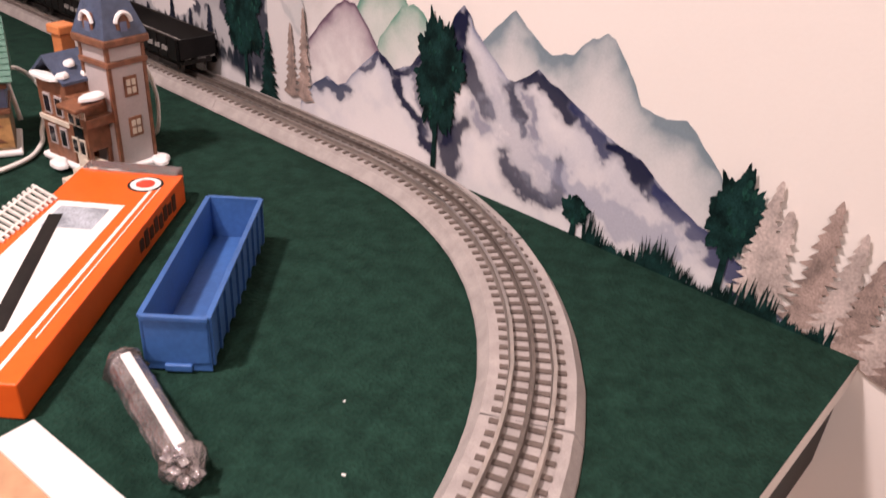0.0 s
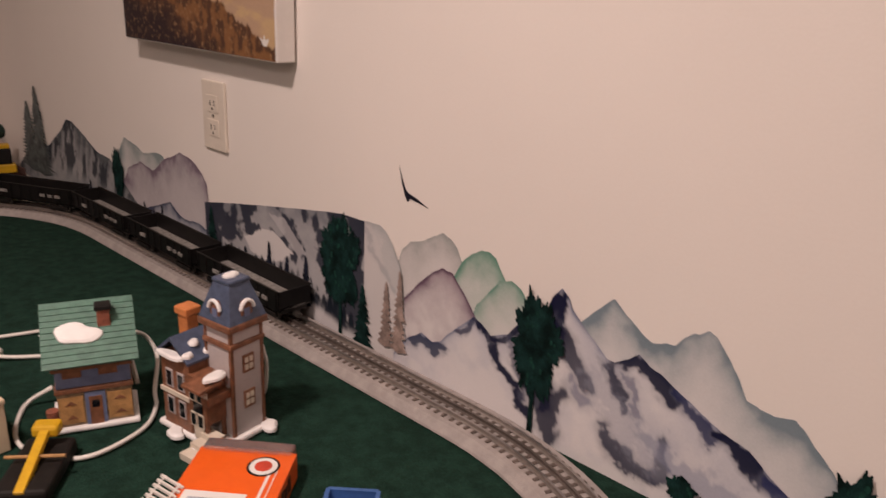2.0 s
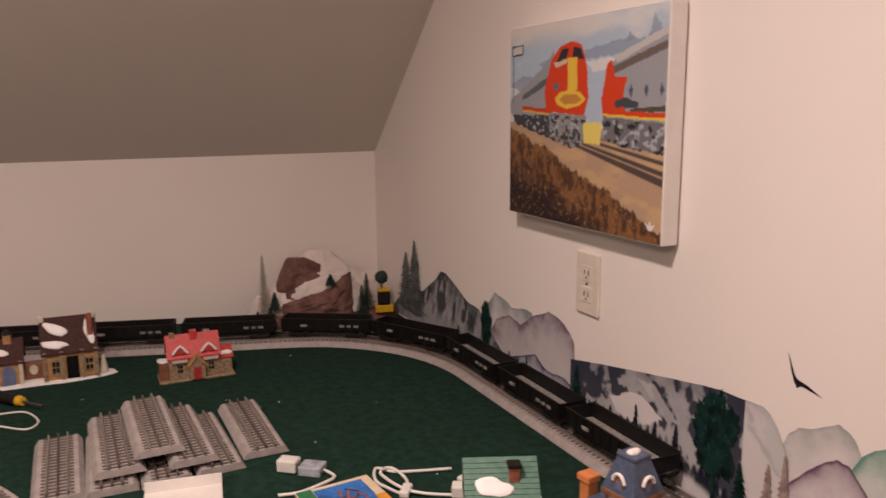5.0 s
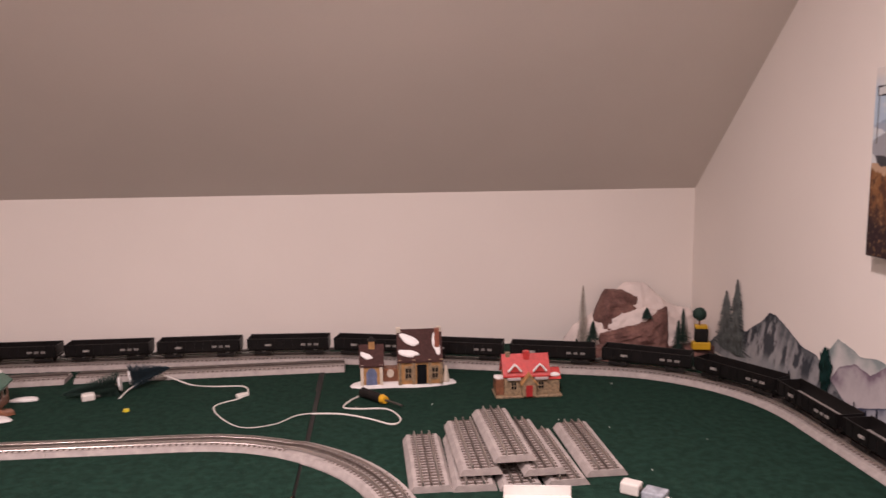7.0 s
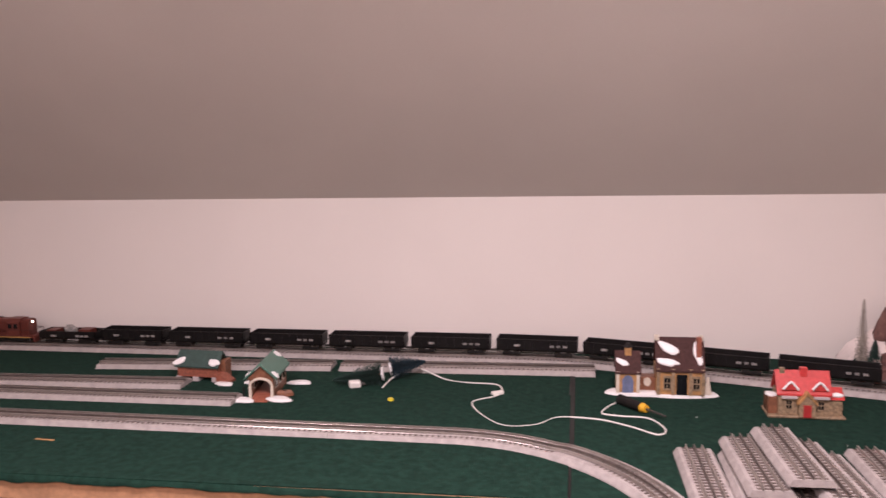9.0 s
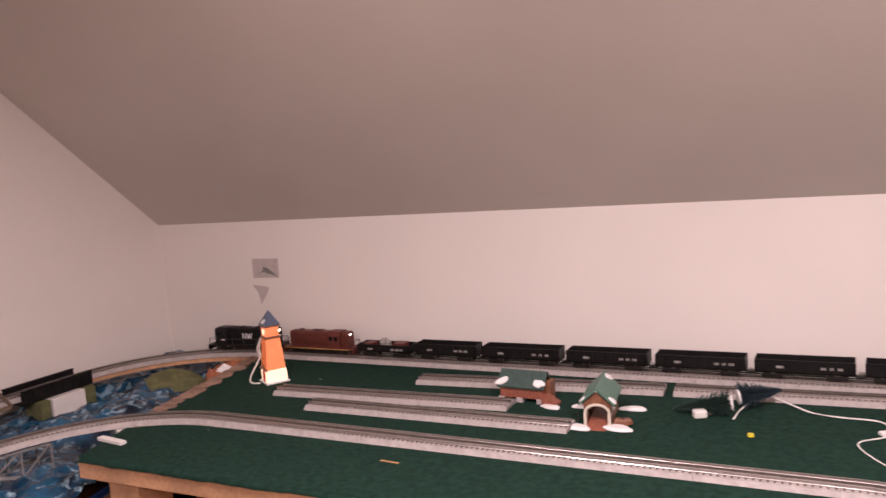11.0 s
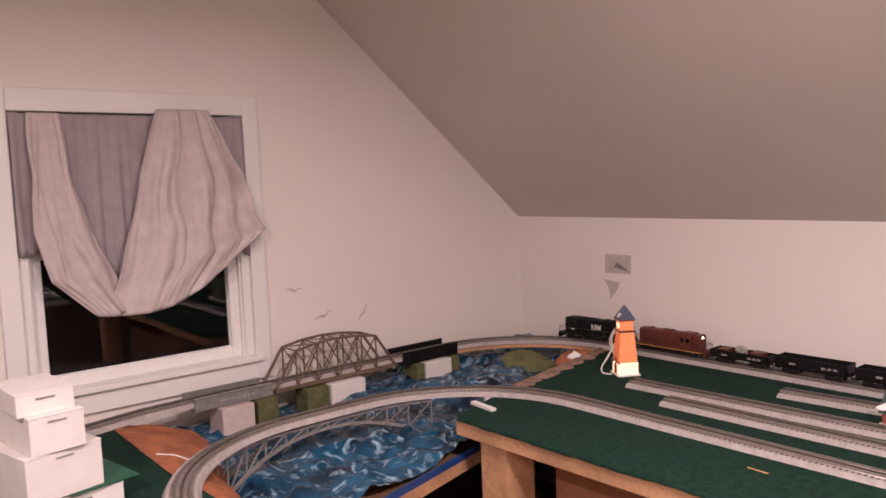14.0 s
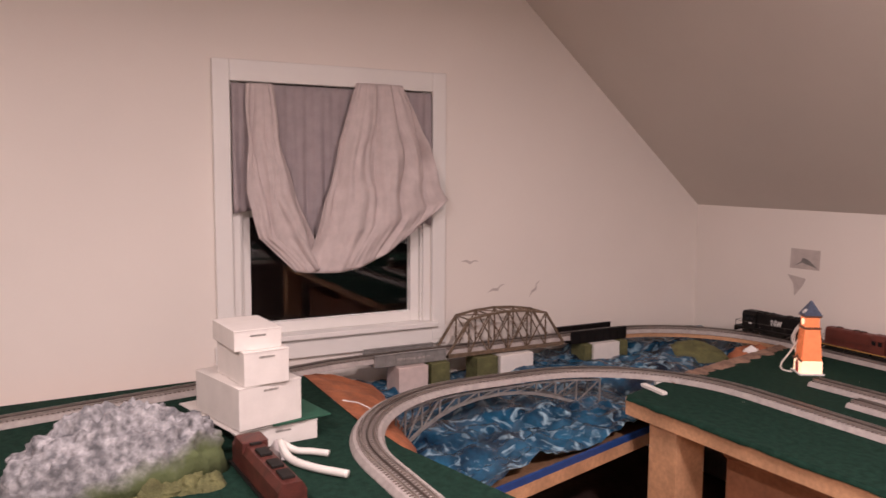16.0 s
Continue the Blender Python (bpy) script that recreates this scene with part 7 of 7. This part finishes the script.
fe = thing("picket_fence", "white plastic picket fence on the orange box", "fence", pose(-0.412, 0.968, tz(-0.37, 0.97) + H_ + 0.001, 62, 0, 216))
part("fence_rail", box(-0.05, 0.05, -0.001, 0.001, 0.004, 0.006), CORD, fe)
part("fence_rail", box(-0.05, 0.05, -0.001, 0.001, 0.020, 0.022), CORD, fe)
for k in range(14):
    part("picket", box(-0.049 + k * 0.0075, -0.0465 + k * 0.0075, -0.0014, 0.0014, 0, 0.025, 0.0003), CORD, fe)

GBLUE = mat("blue_plastic", (0.042, 0.115, 0.32), 0.45, vary=0.12, scale=25)
g = thing("blue_gondola", "empty blue plastic gondola body on the felt", "freight car", pose(-0.338, 0.800, tz(-0.34, 0.8), 0, 0, 42.5))
GL, GW, GH = 0.19, 0.048, 0.047
part("car_floor", box(-GL / 2, GL / 2, -GW / 2, GW / 2, 0.004, 0.007), GBLUE, g)
for y in (-1, 1):
    s_ = part("side", box(-GL / 2, GL / 2, min(y * GW / 2, y * (GW / 2 - 0.002)), max(y * GW / 2, y * (GW / 2 - 0.002)), 0.004, GH, 0.0004), GBLUE, g)
    for k in range(10):
        x = -GL / 2 + 0.004 + k * (GL - 0.008) / 9
        part("rib", box(x - 0.0016, x + 0.0016, min(y * GW / 2, y * (GW / 2 + 0.002)), max(y * GW / 2, y * (GW / 2 + 0.002)), 0.004, GH - 0.001), GBLUE, s_)
    part("top_rail", box(-GL / 2, GL / 2, y * GW / 2 - 0.0022, y * GW / 2 + 0.0022, GH - 0.002, GH + 0.001, 0.0006), GBLUE, g)
for x in (-1, 1):
    part("end", box(min(x * GL / 2, x * (GL / 2 - 0.002)), max(x * GL / 2, x * (GL / 2 - 0.002)), -GW / 2, GW / 2, 0.0, GH), GBLUE, g)
    part("end_rail", box(x * GL / 2 - 0.002, x * GL / 2 + 0.002, -GW / 2, GW / 2, GH - 0.003, GH + 0.001, 0.0006), GBLUE, g)
    part("end_tab", box(x * GL / 2 - 0.003, x * GL / 2 + 0.003, -0.010, 0.010, 0.0, 0.006, 0.001), GBLUE, g)
part("brake_wheel", cyl(0.005, 0.005, 0.001, 14, pose(GL / 2 + 0.001, -0.016, GH - 0.004, 0, 90)), STEEL, g)
part("floor_slot", box(0.03, 0.05, -0.016, -0.010, 0.007, 0.0075), BLACK2, g)

WRAP = mat("silver_wrapped_film", (0.34, 0.31, 0.31), 0.12, 0.75, vary=0.35, scale=60, bump=0.5)
wp = thing("wrapped_parts", "small parts rolled in shiny clear film", "package", pose(-0.453, 0.693, tz(-0.45, 0.69) + 0.014, 0, 0, 79))
b = bmesh.new()
rows = []
for i in range(25):
    x = -0.056 + 0.112 * i / 24
    rows.append([b.verts.new((x, (0.0125 + 0.0016 * noise.noise((x * 90, k * 1.3, 0))) * math.cos(k * 0.3927), (0.0125 + 0.0016 * noise.noise((x * 90, k * 1.3, 5))) * math.sin(k * 0.3927))) for k in range(16)])
for r0, r1 in zip(rows, rows[1:]):
    for k in range(16):
        b.faces.new((r0[k], r0[(k + 1) % 16], r1[(k + 1) % 16], r1[k]))
b.faces.new(rows[0][::-1]), b.faces.new(rows[-1])
part("film_roll", b, WRAP, wp)
# white strip runs along the top of the roll
part("white_strip", box(-0.052, 0.052, -0.004, 0.003, 0.0105, 0.0142, 0.001), WHITE, wp)
for sx in (-1, 1):
    part("crumpled_end", mound(0, 0, 0.015, 0.015, 0, 0.016, 0, 0.6, 120, 14, 1, sx + 3), WRAP, wp).matrix_local = pose(sx * 0.054, 0, 0, 0, 90 * sx, 0)
wb = thing("white_box", "narrow white and brown carton on the felt", "box", pose(-0.530, 0.652, tz(-0.53, 0.66), 0, 0, 95))
part("carton_body", box(-0.062, 0.058, -0.016, 0.026, 0, 0.032, 0.001), PINE, wb)
part("white_lid", box(-0.062, 0.058, -0.018, 0.007, 0.032, 0.036, 0.001), CARD, wb)

# wooden toy box with printed lid
PALE = mat("pale_unfinished_wood", (0.58, 0.47, 0.33), 0.6, vary=0.1, scale=12, fine=120)
SKYBLUE = mat("printed_deep_blue", (0.025, 0.12, 0.36), 0.35, vary=0.35, scale=14)
PGREEN = mat("printed_green", (0.02, 0.15, 0.06), 0.4, vary=0.1)
COPPER = mat("printed_copper", (0.28, 0.075, 0.04), 0.5, vary=0.4, scale=120)
tb_ = thing("toy_box", "pale wooden box with ship picture on lid", "box", pose(-0.524, 1.326, tz(-0.52, 1.3), 0, 0, 6))
part("box_body", box(-0.056, 0.056, -0.104, 0.104, 0, 0.058, 0.0015), PALE, tb_)
ld = part("lid", box(-0.057, 0.057, -0.105, 0.105, 0.0585, 0.064, 0.001), PALE, tb_)
part("green_band", box(-0.056, -0.034, -0.104, 0.104, 0.064, 0.0644), PGREEN, ld)
part("blue_picture", box(-0.033, 0.042, -0.088, 0.096, 0.064, 0.0645), SKYBLUE, ld)
part("round_label", cyl(0.012, 0.012, 0.0004, 24, pose(-0.036, -0.01, 0.0646)), WHITE, ld)
for k in range(46):
    a = k * 2.4
    rr = 0.038 * math.sqrt(k / 46)
    x, y = 0.004 + 0.9 * rr * math.cos(a), 0.004 + 1.9 * rr * math.sin(a)
    part("ship_stroke", box(-0.011, 0.011, -0.0016, 0.0016, 0.0645 + 0.00001 * k, 0.0648 + 0.00001 * k, m=pose(x, y, 0, 0, 0, k * 47)), COPPER if k % 3 else PDARK, ld)
part("white_sail", prism([(-0.012, -0.012), (0.016, -0.016), (0.026, 0.004), (0.010, 0.010), (0.004, 0.026)], 0.0004, Matrix.Translation((0.004, -0.002, 0.0653)) @ Matrix.Rotation(-math.pi / 2, 4, "X")), WHITE, ld)
part("clasp", box(0.040, 0.056, 0.018, 0.040, 0.064, 0.0652, 0.0005), mat("orange_clasp", (0.60, 0.25, 0.03), 0.4), ld)
part("blue_label", box(-0.010, 0.014, -0.1046, -0.104, 0.004, 0.056), SKYBLUE, tb_)
part("latch", box(0.034, 0.042, -0.1052, -0.104, 0.024, 0.044, 0.001), OCHRE, tb_)

# yellow and black track bumper
bu = thing("track_bumper", "black track bumper with yellow striped arm", "bumper", pose(-0.455, 1.155, tz(-0.45, 1.15), 0, 0, 52))
YEL = mat("bumper_yellow", (0.62, 0.36, 0.015), 0.45, vary=0.1)
part("bumper_base", box(-0.05, 0.05, -0.026, 0.026, 0, 0.018, 0.004), BLACK2, bu)
part("arm", box(-0.045, 0.040, -0.005, 0.005, 0.020, 0.028, 0.001, m=pose(0, 0, 0.002, 0, -14, 0)), YEL, bu, "yellow plastic arm")
part("striker", box(0.030, 0.050, -0.014, 0.014, 0.028, 0.042, 0.004), YEL, bu, "yellow striker head")
part("axle", cyl(0.002, 0.002, 0.06, 8, pose(0.0, -0.03, 0.026, -90)), OCHRE, bu)

# leads between the houses
c = cord("lamp_cord", [(-0.385, 1.30, 0.02), (-0.415, 1.312, 0), (-0.447, 1.245, 0), (-0.440, 1.19, 0), (-0.401, 1.154, 0), (-0.335, 1.168, 0), (-0.300, 1.205, 0), (-0.282, 1.245, 0), (-0.25, 1.30, 0.02), (-0.262, 1.31, 0.05), (-0.300, 1.27, 0.07), (-0.305, 1.24, 0.02)], "white cord looping round the model houses", 0.0028)
c = cord("lamp_cord", [(-0.300, 1.515, 0), (-0.35, 1.53, 0), (-0.393, 1.547, 0), (-0.416, 1.572, 0), (-0.432, 1.53, 0), (-0.423, 1.497, 0), (-0.405, 1.465, 0), (-0.385, 1.51, 0), (-0.395, 1.555, 0.004), (-0.42, 1.54, 0.006), (-0.40, 1.47, 0.004), (-0.35, 1.436, 0), (-0.318, 1.43, 0), (-0.30, 1.46, 0)], "white cord with inline switch and plug", 0.0028)
part("inline_switch", box(-0.017, 0.017, -0.008, 0.008, 0, 0.012, 0.003, m=pose(-0.402, 1.470, tz(-0.4, 1.47), 0, 0, 55)), CORD, c)
part("plug", box(-0.018, 0.018, -0.012, 0.012, 0, 0.020, 0.003, m=pose(-0.322, 1.425, tz(-0.3, 1.42), 0, 0, -30)), CORD, c)
part("plug", box(-0.014, 0.014, -0.011, 0.011, 0, 0.016, 0.003, m=pose(-0.300, 1.455, tz(-0.3, 1.42), 0, 0, 20)), CORD, c)
c = cord("lamp_cord", [(-0.205, 1.125, 0.10), (-0.200, 1.12, 0.08), (-0.195, 1.12, 0.05), (-0.198, 1.13, 0.01), (-0.208, 1.16, 0.04), (-0.222, 1.15, 0.09)], "white cord hanging behind the tower house", 0.0024)
ad_ = thing("power_adapter", "white plug with grey block and foil label", "adapter", pose(-0.530, 1.620, tz(-0.53, 1.62), 0, 0, -38))
part("plug_body", box(-0.045, -0.010, -0.013, 0.013, 0, 0.022, 0.003), CORD, ad_)
part("clear_block", box(-0.004, 0.036, -0.017, 0.017, 0, 0.016, 0.002), PSILVER, ad_, "grey plastic block")
part("prongs", box(-0.010, -0.004, -0.006, 0.006, 0.008, 0.012), STEEL, ad_)
cord("lamp_cord", [(-0.500, 1.598, 0.004), (-0.490, 1.57, 0.002), (-0.51, 1.56, 0), (-0.555, 1.545, 0.0), (-0.59, 1.55, 0)], "short white cord by the adapter", 0.0028)
tr2 = thing("cardboard_tray", "pale card tray edge among track pieces", "card", pose(-0.735, 1.560, tz(-0.7, 1.55), 0, 0, -8))
part("tray_floor", box(-0.06, 0.06, -0.07, 0.08, 0, 0.004), CARD, tr2)
part("tray_wall", box(-0.06, 0.06, 0.077, 0.080, 0.004, 0.022), CARD, tr2)

# rocky corner hill
HROCK = mat("brown_painted_rock", (0.105, 0.050, 0.042), 0.85, vary=0.3, scale=24, bump=0.7, col2=(0.19, 0.098, 0.080), fine=120)
HSNOW = mat("plaster_snow", (0.70, 0.62, 0.58), 0.8, vary=0.06, scale=20, bump=0.3)


def cliff(outline, y0, depth, seed, amp=0.014):
    """A rugged slab: an outline in xz given a broken face towards -y."""
    b = bmesh.new()
    xs = [p[0] for p in outline]
    x0, x1 = min(xs), max(xs)
    tops = sorted(outline)
    def topz(x):
        for (a, za), (c, zc) in zip(tops, tops[1:]):
            if a <= x <= c:
                return za + (zc - za) * (x - a) / max(1e-6, c - a)
        return tops[-1][1]
    nx, nz = max(8, int((x1 - x0) / 0.006)), 26
    g = []
    for j in range(nz + 1):
        row = []
        for i in range(nx + 1):
            x = x0 + (x1 - x0) * i / nx
            k = j / nz
            zt = topz(x) - 0.9 + 0.004 * noise.noise((x * 90, 1, seed))
            q = noise.noise((x * 16, k * 3.5, seed)) + 0.5 * noise.noise((x * 42, k * 9, seed + 3))
            edge = 1 - abs(2 * i / nx - 1) ** 6
            row.append(b.verts.new((x, y0 - depth * (1 - k) ** 0.8 * edge + amp * q * edge + (1 - edge) * depth * 0.5, 0.9 + zt * k)))
        g.append(row)
    for r0, r1 in zip(g, g[1:]):
        for i in range(nx):
            b.faces.new((r0[i], r0[i + 1], r1[i + 1], r1[i]))
    back = [b.verts.new((x0 + (x1 - x0) * i / nx, y0 + 0.03, g[-1][i].co.z)) for i in range(nx + 1)]
    for i in range(nx):
        b.faces.new((g[-1][i], g[-1][i + 1], back[i + 1], back[i]))
    return b


hl = thing("rock_hill", "brown painted plaster rock hill with snow ledges", "model mountain")
part("snow_core", cliff([(-0.43, 0.93), (-0.40, 0.97), (-0.35, 1.00), (-0.30, 1.05), (-0.24, 1.10), (-0.18, 1.095), (-0.12, 1.04), (-0.08, 1.02), (-0.03, 1.01), (-0.003, 0.95)], 2.62, 0.07, 3), HSNOW, hl, "pale plaster snow", smooth=True)
part("upper_rock", cliff([(-0.355, 0.98), (-0.34, 1.03), (-0.315, 1.085), (-0.26, 1.082), (-0.215, 1.06), (-0.205, 1.03), (-0.20, 0.98)], 2.592, 0.055, 8), HROCK, hl)
part("ledge_snow", cliff([(-0.415, 0.93), (-0.39, 0.975), (-0.32, 0.997), (-0.26, 1.020), (-0.19, 1.032), (-0.12, 1.005), (-0.06, 0.97)], 2.572, 0.055, 4), HSNOW, hl, smooth=True)
part("lower_rock", cliff([(-0.375, 0.925), (-0.345, 0.962), (-0.27, 0.982), (-0.20, 0.996), (-0.17, 1.020), (-0.135, 1.035), (-0.125, 1.0), (-0.13, 0.95)], 2.545, 0.05, 12), HROCK, hl)
part("foot_rock", cliff([(-0.45, 0.925), (-0.42, 0.935), (-0.30, 0.936), (-0.16, 0.920), (-0.10, 0.928), (-0.03, 0.936), (-0.004, 0.92)], 2.505, 0.03, 15, 0.008), HROCK, hl)
FROST = mat("frosted_bristle", (0.36, 0.33, 0.28), 0.9, vary=0.4, scale=200)
bottle_tree("tall frosted bristle tree before the rock hill", pose(-0.402, 2.535, 0.915), 0.20, 0.020, FROST, False, n=300)
for x, y, z, h_, r_ in ((-0.395, 2.49, 0.915, 0.060, 0.020), (-0.375, 2.52, 0.955, 0.055, 0.018), (-0.425, 2.515, 0.915, 0.045, 0.018), (-0.125, 2.50, 0.915, 0.095, 0.020), (-0.105, 2.515, 0.935, 0.105, 0.022), (-0.205, 2.545, 1.01, 0.03, 0.016)):
    bottle_tree("small dark bristle tree on the rock hill", pose(x, y, z), h_, r_, NEEDLE, False, n=160)
dz = thing("toy_excavator", "small black and yellow toy digger on the hill", "toy vehicle", pose(-0.062, 2.485, 0.925, 0, 0, -12))
part("track_base", box(-0.026, 0.026, -0.014, 0.014, 0, 0.022, 0.003), YEL, dz, "yellow base")
part("digger_body", box(-0.018, 0.018, -0.012, 0.012, 0.022, 0.062, 0.003), BLACK2, dz)
part("roof", box(-0.018, 0.016, -0.012, 0.012, 0.062, 0.072, 0.002), YEL, dz)
part("beacon_stalk", cyl(0.003, 0.003, 0.02, 8, pose(-0.006, 0, 0.072)), BROWNW, dz)
b = bmesh.new()
bmesh.ops.create_icosphere(b, subdivisions=3, radius=0.019)
for v in b.verts:
    v.co += v.co.normalized() * 0.003 * noise.noise(v.co * 160)
    v.co.z += 0.104
    v.co.x -= 0.006
part("bush_top", b, NEEDLE, dz)
